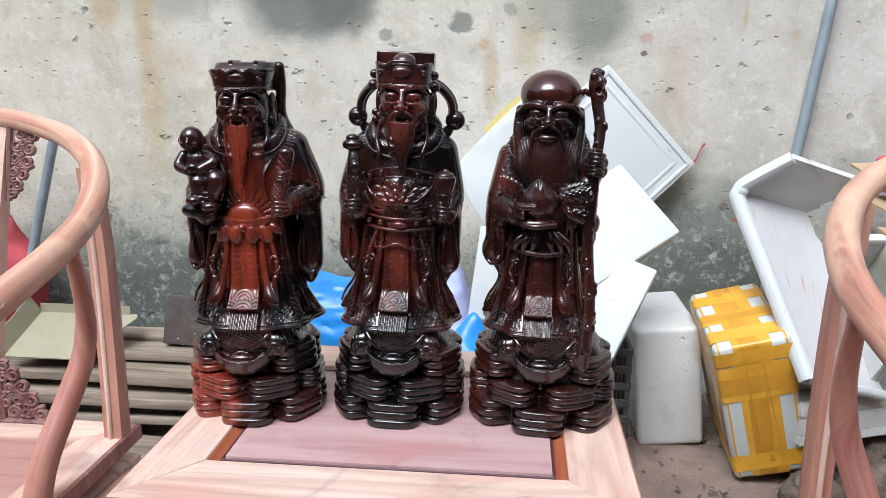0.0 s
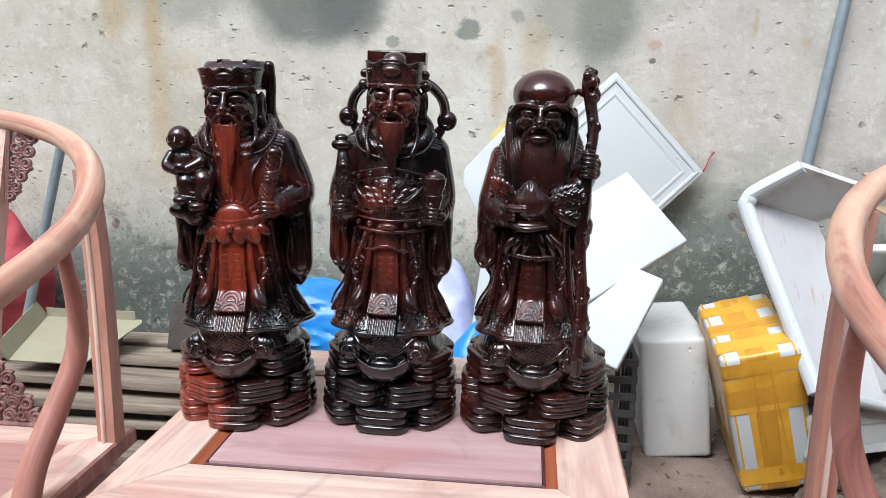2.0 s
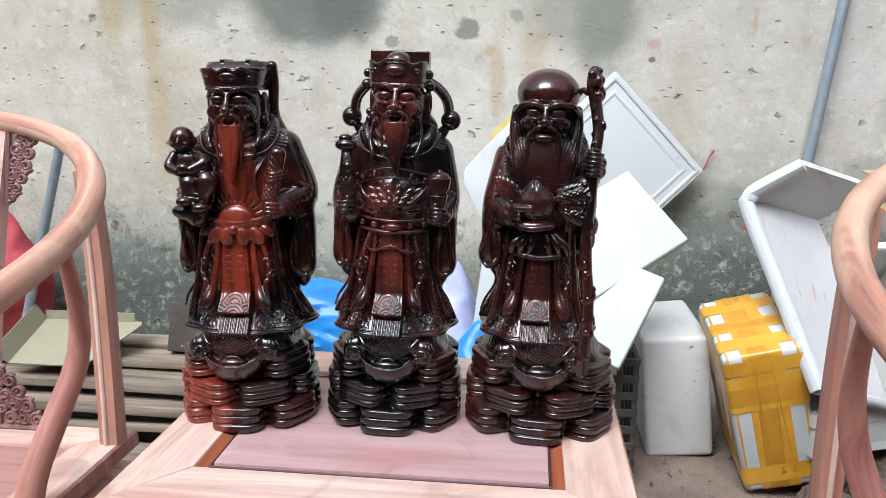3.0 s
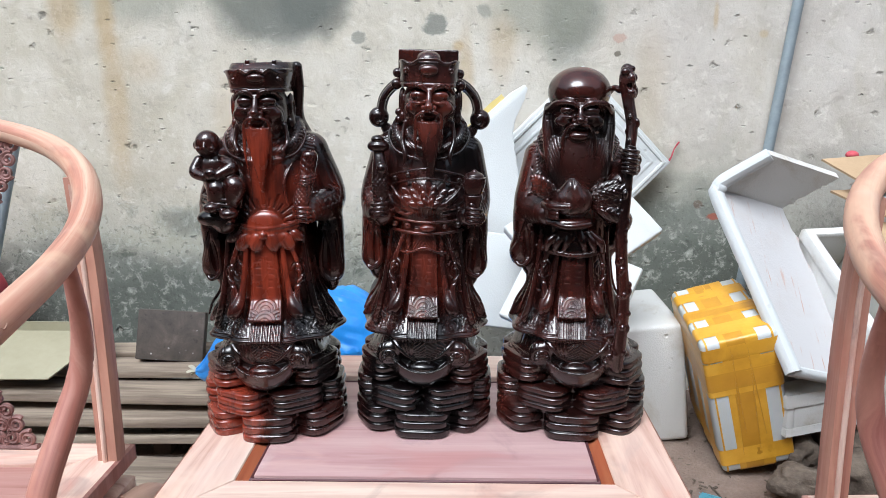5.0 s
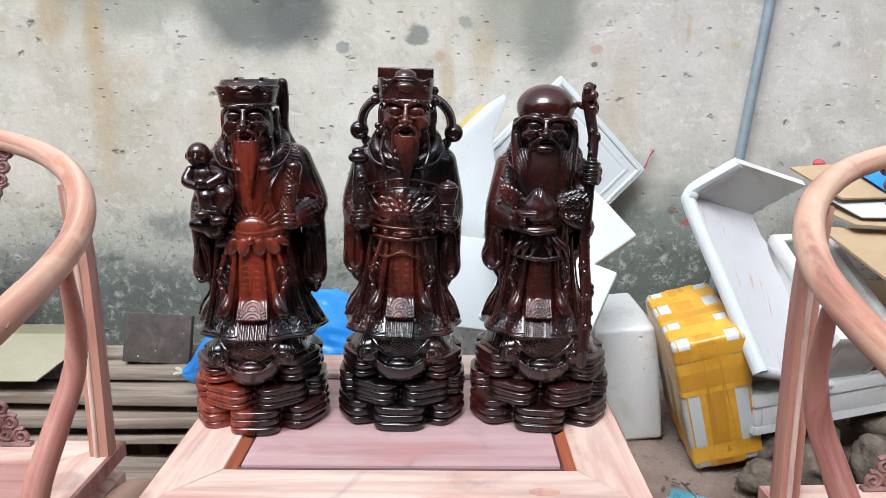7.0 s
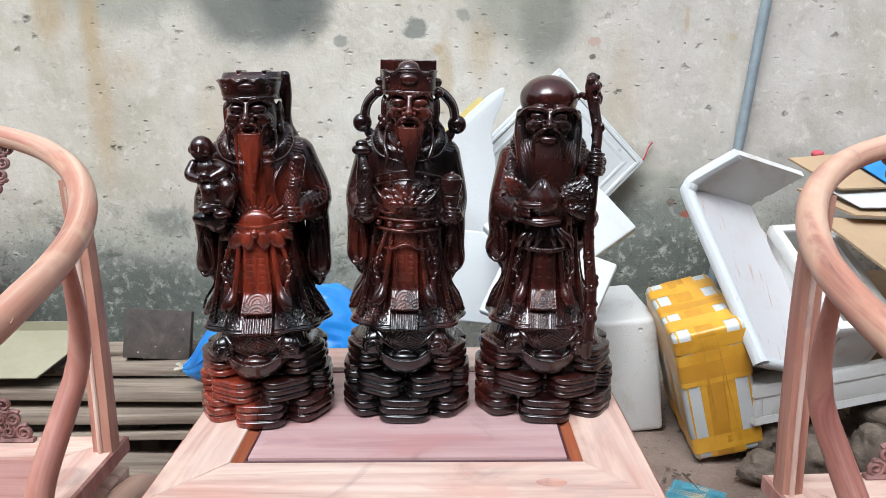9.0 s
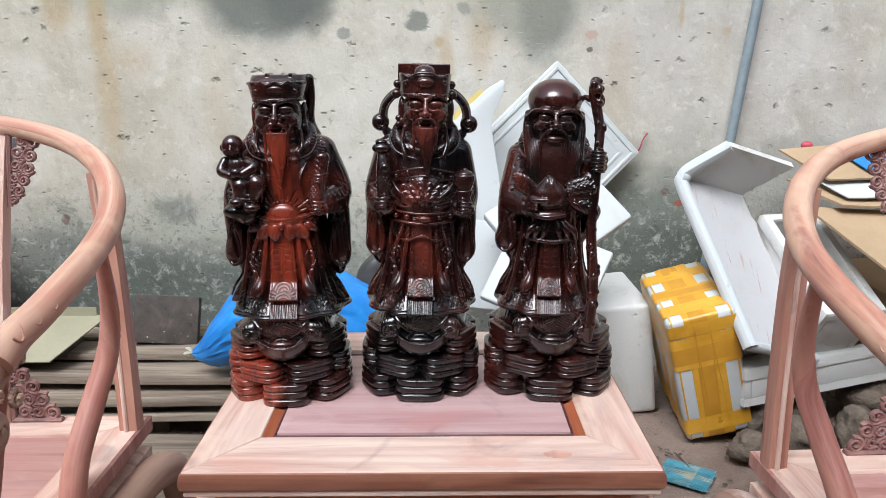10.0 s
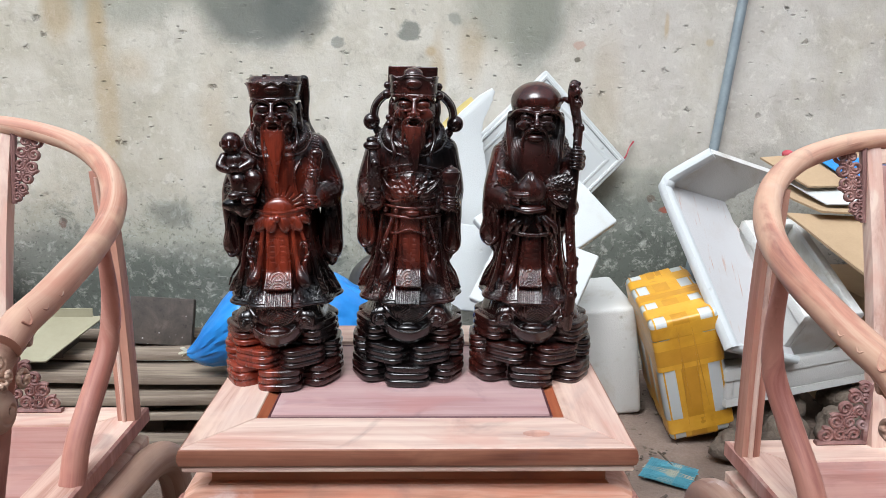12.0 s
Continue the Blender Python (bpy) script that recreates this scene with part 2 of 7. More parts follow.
        tone = stain(tone, x0, z0, sx, sz, rust, amount, 1.2, 0.9, 9.0)
    tone = stain(tone, 0.504, 1.122, 0.020, 0.014, (0.50, 0.27, 0.20), 0.5, 0.5, 1.7, 40)
    tone = stain(tone, 0.498, 1.075, 0.010, 0.008, (0.10, 0.085, 0.06), 0.8, 0.5, 1.5, 50)
    tone = stain(tone, 0.819, 0.578, 0.020, 0.011, (0.33, 0.085, 0.05), 0.85, 0.4, 0.9, 40)
    tone = stain(tone, 0.77, 0.615, 0.014, 0.013, (0.13, 0.08, 0.06), 0.7, 0.4, 1.5, 40)
    tone = stain(tone, -1.231, 0.529, 0.014, 0.018, (0.16, 0.085, 0.07), 0.8, 0.5, 1.6, 40)
    crust = n.math("MULTIPLY", n.step(n.noise(v, 30, 8, 0.75, 0.5), 0.50, 0.66), n.step(z, 0.74, 0.5))
    tone = n.mix(n.math("MULTIPLY", crust, 0.7), tone, (0.47, 0.475, 0.42))
    specks = n.math("MULTIPLY", n.step(n.noise(n.shifted((1, 1, 1), 0, (3, 0, 8)), 75, 5, 0.65, 0.3), 0.56, 0.64), n.step(z, 0.74, 0.45))
    tone = n.mix(n.math("MULTIPLY", specks, 0.55), tone, (0.07, 0.075, 0.06))
    soot = n.math("MULTIPLY", n.step(n.noise(n.shifted((1, 1, 1), 0, (9, 0, 5)), 15, 7, 0.7, 0.5), 0.52, 0.68), n.step(z, 0.75, 0.45))
    tone = n.mix(n.math("MULTIPLY", soot, 0.7), tone, black)
    # pits and chips in the cast surface
    ragged = n.math("MULTIPLY", n.math("SUBTRACT", n.noise(v, 70, 4, 0.6), 0.5), 0.5)
    pits = n.math("ADD", n.cells(n.shifted((1, 1, 1.3)), 11), ragged)
    gate = n.step(n.noise(v, 4, 3, 0.5), 0.42, 0.62)
    pit = n.math("MULTIPLY", n.step(pits, 0.16, 0.0), gate)
    pits2 = n.math("ADD", n.cells(n.shifted((0.7, 1, 1.5), 0, (0.3, 0, 0.7), (0, 0.4, 0)), 27), ragged)
    pit2 = n.math("MULTIPLY", n.step(pits2, 0.16, 0.06), n.step(n.noise(v, 6, 3, 0.5), 0.45, 0.6))
    tone = n.mix(n.math("MULTIPLY", n.math("MAXIMUM", pit, pit2), 0.55), tone, (0.17, 0.15, 0.125))
    scuff = n.math("MULTIPLY", n.step(n.noise(n.shifted((5, 1, 22), 0, (1, 0, 3), (0, 0.35, 0)), 3.0, 6, 0.7, 0.8), 0.60, 0.68), n.step(n.noise(v, 3.1, 3), 0.45, 0.6))
    tone = n.mix(n.math("MULTIPLY", scuff, 0.5), tone, (0.72, 0.70, 0.64))
    height = n.math("ADD", n.math("MULTIPLY", mid, 0.5), n.math("MULTIPLY", fine, 0.12))
    height = n.math("SUBTRACT", height, n.math("MULTIPLY", n.math("ADD", pit, n.math("MULTIPLY", pit2, 0.5)), 0.55))
    return n.done(tone, 0.9, height, 0.014, 1.0)


wall_concrete = concrete_wall()


def plain(name, stops, scale, rough, depth=0.001, strength=0.5, second=60, **more):
    """A surface with colour in two scales of noise and a fine relief."""
    n = Nodes(name)
    v = n.shifted((1, 1, 1), 13.0)
    a, b = n.noise(v, scale, 6, 0.6, 0.3), n.noise(v, second, 4, 0.6)
    fac = n.math("ADD", n.math("MULTIPLY", a, 0.75), n.math("MULTIPLY", b, 0.25))
    return n.done(n.ramp(fac, stops), rough, n.math("ADD", n.math("MULTIPLY", a, 0.4), b), depth, strength, **more)


yard_floor = plain("yard_floor", [(0.3, (0.115, 0.080, 0.062)), (0.5, (0.20, 0.145, 0.115)), (0.7, (0.29, 0.225, 0.185))], 5, 0.9, 0.006, 0.8, 120)
# dark tone for the added unseen walls, so that the lacquer reflects black
added_wall = plain("added_wall", [(0.3, (0.07, 0.068, 0.066)), (0.7, (0.13, 0.125, 0.12))], 2, 0.9, 0.004, 0.5)


def foam_material(name, base, dirt, amount, relief=0.0022):
    n = Nodes(name)
    v = n.shifted((1, 1, 1), 7.0)
    beads = n.cells(v, 260)
    grime = n.step(n.noise(v, 7, 7, 0.65, 0.4), 0.5, 0.75)
    tone = n.mix(n.math("MULTIPLY", grime, amount), base, dirt)
    dents = n.step(n.cells(v, 22), 0.16, 0.05)
    dents = n.math("MULTIPLY", dents, n.step(n.noise(v, 5, 2), 0.5, 0.6))
    h = n.math("SUBTRACT", n.math("MULTIPLY", beads, 0.25), n.math("MULTIPLY", dents, 1.2))
    tone = n.mix(n.math("MULTIPLY", dents, 0.35), tone, dirt)
    return n.done(tone, 0.65, h, relief, 0.6)


foam_clean = foam_material("foam_clean", (0.56, 0.585, 0.585), (0.47, 0.46, 0.41), 0.5)
foam_grey = foam_material("foam_grey", (0.62, 0.62, 0.60), (0.43, 0.385, 0.31), 0.8, 0.0045)
foam_lip = foam_material("foam_lip", (0.56, 0.59, 0.60), (0.52, 0.5, 0.45), 0.3)
galvanised = plain("galvanised", [(0.3, (0.24, 0.29, 0.32)), (0.7, (0.36, 0.42, 0.45))], 20, 0.5, 0.001, 0.3, 90, Metallic=0.35)
card = plain("cardboard", [(0.3, (0.36, 0.25, 0.15)), (0.7, (0.46, 0.33, 0.2))], 6, 0.85, 0.001, 0.4, 150)

def grey_plank():
    n = Nodes("weathered_plank")
    v = n.shifted((2.5, 40, 40), 9.0)
    g = n.noise(v, 1.0, 8, 0.65, 0.5)
    p = n.noise(n.shifted((3, 6, 6), 5.0), 1.0, 5, 0.6)
    tone = n.ramp(g, [(0.3, (0.10, 0.075, 0.055)), (0.5, (0.24, 0.19, 0.145)), (0.7, (0.37, 0.305, 0.235))])
    tone = n.mix(n.math("MULTIPLY", n.step(p, 0.5, 0.7), 0.5), tone, (0.30, 0.26, 0.2))
    return n.done(tone, 0.85, g, 0.002, 0.6)


old_plank = grey_plank()
dark_board = plain("dark_board", [(0.3, (0.07, 0.055, 0.045)), (0.55, (0.13, 0.105, 0.085)), (0.75, (0.2, 0.17, 0.14))], 8, 0.8, 0.002, 0.5, 50)
cream_card = plain("cream_card", [(0.3, (0.27, 0.25, 0.165)), (0.7, (0.36, 0.335, 0.235))], 4, 0.6, 0.001, 0.2)
blue_plastic = plain("blue_plastic", [(0.35, (0.02, 0.17, 0.55)), (0.65, (0.04, 0.30, 0.75))], 7, 0.35, 0.003, 0.4, 30)
lilac_plastic = plain("lilac_plastic", [(0.35, (0.35, 0.38, 0.7)), (0.65, (0.62, 0.64, 0.82))], 7, 0.35, 0.003, 0.4, 30)
red_cloth = plain("red_cloth", [(0.3, (0.34, 0.03, 0.05)), (0.7, (0.58, 0.10, 0.12))], 12, 0.7, 0.003, 0.6, 80)
black_plastic = plain("black_plastic", [(0.3, (0.03, 0.03, 0.03)), (0.7, (0.07, 0.065, 0.06))], 12, 0.5, 0.001, 0.3)
stone_grey = plain("stone_grey", [(0.3, (0.05, 0.038, 0.028)), (0.5, (0.12, 0.092, 0.070)), (0.75, (0.24, 0.195, 0.15))], 14, 0.9, 0.006, 0.9, 70)


def screwed_board():
    """Dark dusty board with pale flecks and screw heads."""
    n = Nodes("screwed_board")
    v = n.shifted((1, 1, 1))
    tone = n.ramp(n.noise(v, 12, 7, 0.65, 0.5), [(0.3, (0.035, 0.03, 0.026)), (0.55, (0.075, 0.06, 0.05)), (0.75, (0.16, 0.13, 0.105))])
    tone = n.mix(n.math("MULTIPLY", n.step(n.noise(v, 60, 4, 0.6), 0.6, 0.7), 0.5), tone, (0.02, 0.017, 0.015))
    flecks = n.math("MULTIPLY", n.step(n.cells(v, 30), 0.15, 0.08), n.step(n.noise(v, 11, 2), 0.50, 0.56))
    tone = n.mix(flecks, tone, (0.62, 0.6, 0.56))
    return n.done(tone, 0.8, n.noise(v, 40, 6, 0.6), 0.003, 0.6)


board_screwed = screwed_board()

# ---- mesh tools ----
def finish(name, bm, material, parent=None, label="", smooth=True, angle=40):
    """Links a bmesh as one mesh object."""
    me = bpy.data.meshes.new(name)
    bmesh.ops.recalc_face_normals(bm, faces=bm.faces[:])
    bm.to_mesh(me)
    bm.free()
    me.materials.append(material)
    if smooth:
        me.shade_smooth()
        me.set_sharp_from_angle(angle=radians(angle))
    ob = new(name, me)
    ob.parent = parent
    if label:
        ob["label"] = label
    return ob


def part(name, bm, material, parent, label="", smooth=True):
    return finish(name, bm, material, parent, label, smooth)


def thing(name, label, category, at=Matrix(), group="", kind=""):
    ob = new(name)
    ob.empty_display_size = 0.05
    ob.matrix_world = at
    return tagged(ob, label, category, group, kind)


def block(sx, sy, sz, at=(0, 0, 0), turn=None, bevel=0.0, segments=2, bm=None):
    """A box with its middle at `at`, edges rounded by bevel."""
    bm = bm or bmesh.new()
    made = bmesh.ops.create_cube(bm, size=1.0)["verts"]
    m = Matrix.Translation(at) @ (turn or Matrix()) @ Matrix.Diagonal((sx, sy, sz, 1))
    bmesh.ops.transform(bm, matrix=m, verts=made)
    if bevel:
        edges = list({e for v in made for e in v.link_edges})
        bmesh.ops.bevel(bm, geom=edges, offset=bevel, segments=segments, profile=0.5, affect="EDGES")
    return bm


def spline(points, n):
    """Points along a smooth curve through the given ones (any number of values each)."""
    p = np.array(points, float)
    p = np.vstack([2 * p[0] - p[1], p, 2 * p[-1] - p[-2]])
    out = []
    for i in range(1, len(p) - 2):
        for t in np.linspace(0, 1, n, endpoint=False):
            a, b, c, d = p[i - 1], p[i], p[i + 1], p[i + 2]
            out.append(0.5 * (2 * b + (c - a) * t + (2 * a - 5 * b + 4 * c - d) * t * t + (3 * b - a - 3 * c + d) * t ** 3))
    out.append(p[-2])
    return np.array(out)


def tube(points, seg=14, n=8, square=2.0, flat=1.0, up=(0, 0, 1), bm=None, smooth=True, caps=True):
    """A bar swept along points of (x, y, z, radius). square: 2 round, 4 and more squarish. flat: height of the section against its width."""
    bm = bm or bmesh.new()
    pts = spline(points, n) if smooth else np.array(points, float)
    rings, last, run = [], None, [0.0]
    for a, b in zip(pts, pts[1:]):
        run.append(run[-1] + float(np.linalg.norm(b[:3] - a[:3])))
    for i, p in enumerate(pts):
        d = Vector(pts[min(i + 1, len(pts) - 1)][:3] - pts[max(i - 1, 0)][:3]).normalized()
        side = d.cross(Vector(up))
        side = side.normalized() if side.length > 0.05 else (last or Vector((1, 0, 0)))
        last = side
        top = side.cross(d).normalized()
        ring = []
        for k in range(seg):
            a = 2 * math.pi * (k + 0.5) / seg
            c, s = math.cos(a), math.sin(a)
            f = (abs(c) ** square + abs(s) ** square) ** (-1 / square)
            ring.append(bm.verts.new(Vector(p[:3]) + (side * c + top * s * flat) * f * p[3]))
        rings.append(ring)
    uv = bm.loops.layers.uv.verify()
    for i, (a, b) in enumerate(zip(rings, rings[1:])):
        for k in range(seg):
            f = bm.faces.new((a[k], a[(k + 1) % seg], b[(k + 1) % seg], b[k]))
            for loop, kk, v in zip(f.loops, (k, k + 1, k + 1, k), (run[i], run[i], run[i + 1], run[i + 1])):
                loop[uv].uv = (kk * 2 * math.pi * pts[i][3] / seg, v)
    if caps:
        bm.faces.new(rings[0])
        bm.faces.new(rings[-1])
    return bm


def moulding(hx, hy, profile, at=(0, 0, 0), closed=True):
    """A profile of (out, z) carried round a rectangle of half sizes hx, hy, mitred at the corners."""
    bm = bmesh.new()
    rings = []
    for sx, sy in ((-1, -1), (1, -1), (1, 1), (-1, 1)):
        rings.append([bm.verts.new((at[0] + sx * (hx + o), at[1] + sy * (hy + o), at[2] + z)) for o, z in profile])
    m = len(profile)
    for i in range(4):
        a, b = rings[i], rings[(i + 1) % 4]
        for k in range(m if closed else m - 1):
            bm.faces.new((a[k], b[k], b[(k + 1) % m], a[(k + 1) % m]))
    return bm


def prism(outline, low, high, bm=None):
    """A flat plate with the given outline in x, y between two heights."""
    bm = bm or bmesh.new()
    a = [bm.verts.new((x, y, low)) for x, y in outline]
    b = [bm.verts.new((x, y, high)) for x, y in outline]
    bm.faces.new(a[::-1])
    bm.faces.new(b)
    for i in range(len(outline)):
        j = (i + 1) % len(outline)
        bm.faces.new((a[i], a[j], b[j], b[i]))
    return bm


def soften(bm, width, segments=2):
    bmesh.ops.recalc_face_normals(bm, faces=bm.faces[:])
    sharp = [e for e in bm.edges if len(e.link_faces) == 2 and e.calc_face_angle(0) > 0.5]
    bmesh.ops.bevel(bm, geom=sharp, offset=width, segments=segments, profile=0.5, affect="EDGES")
    return bm


def crumple(bm, amount, scale, seed=0.0):
    """Uneven surface: pushes every vertex along its normal by noise."""
    bm.normal_update()
    for v in bm.verts:
        p = v.co * scale + Vector((seed, seed * 1.7, -seed))
        v.co += v.normal * amount * (noise.noise(p) + 0.5 * noise.noise(p * 2.3))
    return bm


def frame_of(origin, u, v):
    """The pose whose x runs along u, whose z stands on u and v, at origin."""
    x = Vector(u).normalized()
    z = x.cross(Vector(v)).normalized()
    y = z.cross(x)
    m = Matrix((x, y, z)).transposed().to_4x4()
    m.translation = origin
    return m


def mitred_frame(parent, hx, hy, width, low, high, mats, name, cy=0.0):
    """Four boards mitred into a frame; mats: along x, along y."""
    ix, iy = hx - width[0], hy - width[1]
    g = 0.0004
    boards = [
        ([(-hx, -hy), (hx, -hy), (ix - g, -iy), (-ix + g, -iy)], mats[0]),
        ([(hx, hy), (-hx, hy), (-ix + g, iy), (ix - g, iy)], mats[0]),
        ([(hx, -hy + g), (hx, hy - g), (ix, iy), (ix, -iy)], mats[1]),
        ([(-hx, hy - g), (-hx, -hy + g), (-ix, -iy), (-ix, iy)], mats[1]),
    ]
    for outline, m in boards:
        bm = prism([(x, y + cy) for x, y in outline], low, high)
        part(name, soften(bm, 0.0012, 1), m, parent)

# ---- carved statues: solids blended in a field of distances, then skinned ----
class Sculpt:
    def __init__(self, lo, hi, h):
        self.lo, self.h = np.array(lo, np.float32), h
        self.n = [int((b - a) / h) + 1 for a, b in zip(lo, hi)]
        self.d = np.full(self.n, 0.03, np.float32)
        self.wide = 1.0
        self.axis = [(lo[i] + h * np.arange(self.n[i])).astype(np.float32) for i in range(3)]

    def room(self, lo, hi, pad):
        s = []
        for i in range(3):
            w = self.wide if i == 0 else 1.0
            a = max(0, int((lo[i] * w - pad - self.lo[i]) / self.h))
            b = min(self.n[i], int((hi[i] * w + pad - self.lo[i]) / self.h) + 2)
            s.append(slice(a, max(b, a + 1)))
        X = self.axis[0][s[0]][:, None, None] / self.wide
        Y = self.axis[1][s[1]][None, :, None]
        Z = self.axis[2][s[2]][None, None, :]
        return tuple(s), X, Y, Z

    def blend(self, s, new_d, k, cut=False):
        a = self.d[s]
        b = -new_d if cut else new_d
        if cut:
            a, b = -a, -b
        f = np.clip(0.5 + 0.5 * (b - a) / k, 0, 1)
        r = b * (1 - f) + a * f - k * f * (1 - f)
        self.d[s] = -r if cut else r

    def ball(self, c, r, k=0.003, cut=False, turn=0.0, lean=0.0, swing=0.0):
        """An ellipsoid; turn about y, lean about x, swing about z, in degrees."""
        m = max(r)
        s, X, Y, Z = self.room([v - m for v in c], [v + m for v in c], k + 0.004)
        x, y, z = X - c[0], Y - c[1], Z - c[2]
        if turn:
            g = radians(turn)
            x, z = x * math.cos(g) + z * math.sin(g), z * math.cos(g) - x * math.sin(g)
        if lean:
            g = radians(lean)
            y, z = y * math.cos(g) + z * math.sin(g), z * math.cos(g) - y * math.sin(g)
        if swing:
            g = radians(swing)
            x, y = x * math.cos(g) + y * math.sin(g), y * math.cos(g) - x * math.sin(g)
        k0 = np.sqrt((x / r[0]) ** 2 + (y / r[1]) ** 2 + (z / r[2]) ** 2)
        self.blend(s, ((k0 - 1) * min(r)).astype(np.float32), k, cut)

    def bar(self, pts, k=0.002, n=6, cut=False, smooth=True):
        """A round bar along (x, y, z, radius), tapering from point to point."""
        p = spline(pts, n) if smooth and len(pts) > 2 else np.array(pts, float)
        m = p[:, 3].max()
        s, X, Y, Z = self.room(p[:, :3].min(0) - m, p[:, :3].max(0) + m, k + 0.004)
        best = None
        for a, b in zip(p, p[1:]):
            e = b[:3] - a[:3]
            t = np.clip(((X - a[0]) * e[0] + (Y - a[1]) * e[1] + (Z - a[2]) * e[2]) / max(e @ e, 1e-12), 0, 1)
            d = np.sqrt((X - a[0] - t * e[0]) ** 2 + (Y - a[1] - t * e[1]) ** 2 + (Z - a[2] - t * e[2]) ** 2) - (a[3] + t * (b[3] - a[3]))
            best = d if best is None else np.minimum(best, d)
        self.blend(s, best.astype(np.float32), k, cut)

    def brick(self, c, half, r=0.002, k=0.002, cut=False, turn=0.0, lean=0.0, taper=0.0):
        """A rounded block; taper: how much wider in x it gets for each unit of z."""
        m = max(half) * 1.5
        s, X, Y, Z = self.room([v - m for v in c], [v + m for v in c], k + 0.004)
        x, y, z = X - c[0], Y - c[1], Z - c[2]
        if turn:
            g = radians(turn)
            x, z = x * math.cos(g) + z * math.sin(g), z * math.cos(g) - x * math.sin(g)
        if lean:
            g = radians(lean)
            y, z = y * math.cos(g) + z * math.sin(g), z * math.cos(g) - y * math.sin(g)
        qx, qy, qz = np.abs(x) - (half[0] + taper * z - r), np.abs(y) - (half[1] - r), np.abs(z) - (half[2] - r)
        out = np.sqrt(np.maximum(qx, 0) ** 2 + np.maximum(qy, 0) ** 2 + np.maximum(qz, 0) ** 2)
        d = out + np.minimum(np.maximum(qx, np.maximum(qy, qz)), 0) - r
        self.blend(s, d.astype(np.float32), k, cut)

    def turned(self, rows, k=0.003, power=2.0, fold=None):
        """A body with oval sections: rows of (z, half width, half depth, middle x, middle y). fold(angle, z) moves its skin."""
        p = spline(rows, 8)
        p = p[np.argsort(p[:, 0])]
        a, b = p[:, 1].max(), p[:, 2].max()
        s, X, Y, Z = self.room((-a - 0.01 + p[:, 3].min(), -b - 0.01 + p[:, 4].min(), p[0, 0]), (a + 0.01 + p[:, 3].max(), b + 0.01 + p[:, 4].max(), p[-1, 0]), k + 0.004)
        z = Z[0, 0]
        A, B, CX, CY = (np.interp(z, p[:, 0], p[:, i])[None, None, :] for i in (1, 2, 3, 4))
        x, y = X - CX, Y - CY
        q = (np.abs(x / A) ** power + np.abs(y / B) ** power) ** (1 / power)
        d = (q - 1) * np.minimum(A, B)
        if fold:
            d = d + fold(np.arctan2(x, -y), Z)
        d = np.maximum(d, np.maximum(p[0, 0] - Z, Z - p[-1, 0]))
        self.blend(s, d.astype(np.float32), k)

    def engrave(self, lo, hi, fn, depth):
        """Moves the skin in (or out, for depth below 0) where fn is 1."""
        s, X, Y, Z = self.room(lo, hi, 0)
        m = fn(X, Y, Z) * np.ones(self.d[s].shape, np.float32)
        for v, a, b in ((X, lo[0], hi[0]), (Z, lo[2], hi[2])):
            m = m * np.clip(np.minimum(v - a, b - v) / 0.0015, 0, 1)
        self.d[s] += (depth * m).astype(np.float32)

    def skin(self, name, material):
        d, n = self.d, self.n
        inside = d < 0
        c = [slice(0, -1), slice(1, None)]
        count = sum(inside[c[i], c[j], c[k]].astype(np.int8) for i in (0, 1) for j in (0, 1) for k in (0, 1))
        cells = np.argwhere((count > 0) & (count < 8))
        index = np.full([v - 1 for v in n], -1, np.int32)
        index[tuple(cells.T)] = np.arange(len(cells))
        corner = np.array([(i, j, k) for i in (0, 1) for j in (0, 1) for k in (0, 1)])
        val = np.stack([d[tuple((cells + o).T)] for o in corner], 1)
        total, hits = np.zeros((len(cells), 3)), np.zeros(len(cells))
        for a in range(8):
            for b in range(a + 1, 8):
                if np.abs(corner[a] - corner[b]).sum() != 1:
                    continue
                va, vb = val[:, a], val[:, b]
                on = (va < 0) != (vb < 0)
                t = np.where(on, va / np.where(on, va - vb, 1), 0)[:, None]
                total += np.where(on[:, None], corner[a] + t * (corner[b] - corner[a]), 0)
                hits += on
        verts = (cells + total / hits[:, None]) * self.h + self.lo
        quads = []
        for ax in range(3):
            u, v = (ax + 1) % 3, (ax + 2) % 3
            lo, hi = [slice(None)] * 3, [slice(None)] * 3
            lo[ax], hi[ax] = slice(0, -1), slice(1, None)
            p, q = inside[tuple(lo)], inside[tuple(hi)]
            e = np.argwhere(p != q)
            e = e[(e[:, u] > 0) & (e[:, v] > 0) & (e[:, u] < n[u] - 1) & (e[:, v] < n[v] - 1)]
            flip = p[tuple(e.T)]
            du, dv = np.eye(3, dtype=int)[u], np.eye(3, dtype=int)[v]
            f = np.stack([index[tuple((e - o).T)] for o in (du + dv, dv, 0 * du, du)], 1)
            f[~flip] = f[~flip][:, ::-1]
            quads.append(f)
        quads = np.concatenate(quads).astype(np.int32)
        me = bpy.data.meshes.new(name)
        me.vertices.add(len(verts))
        me.vertices.foreach_set("co", verts.astype(np.float32).ravel())
        me.loops.add(quads.size)
        me.loops.foreach_set("vertex_index", quads.ravel())
        me.polygons.add(len(quads))
        me.polygons.foreach_set("loop_start", np.arange(0, quads.size, 4, dtype=np.int32))
        me.update(calc_edges=True)
        me.shade_smooth()
        me.materials.append(material)
        return new(name, me)


def line(v, at, half):
    """1 on a groove at `at`, falling to 0 at half its width."""
    return np.clip(1 - np.abs(v - at) / half, 0, 1)


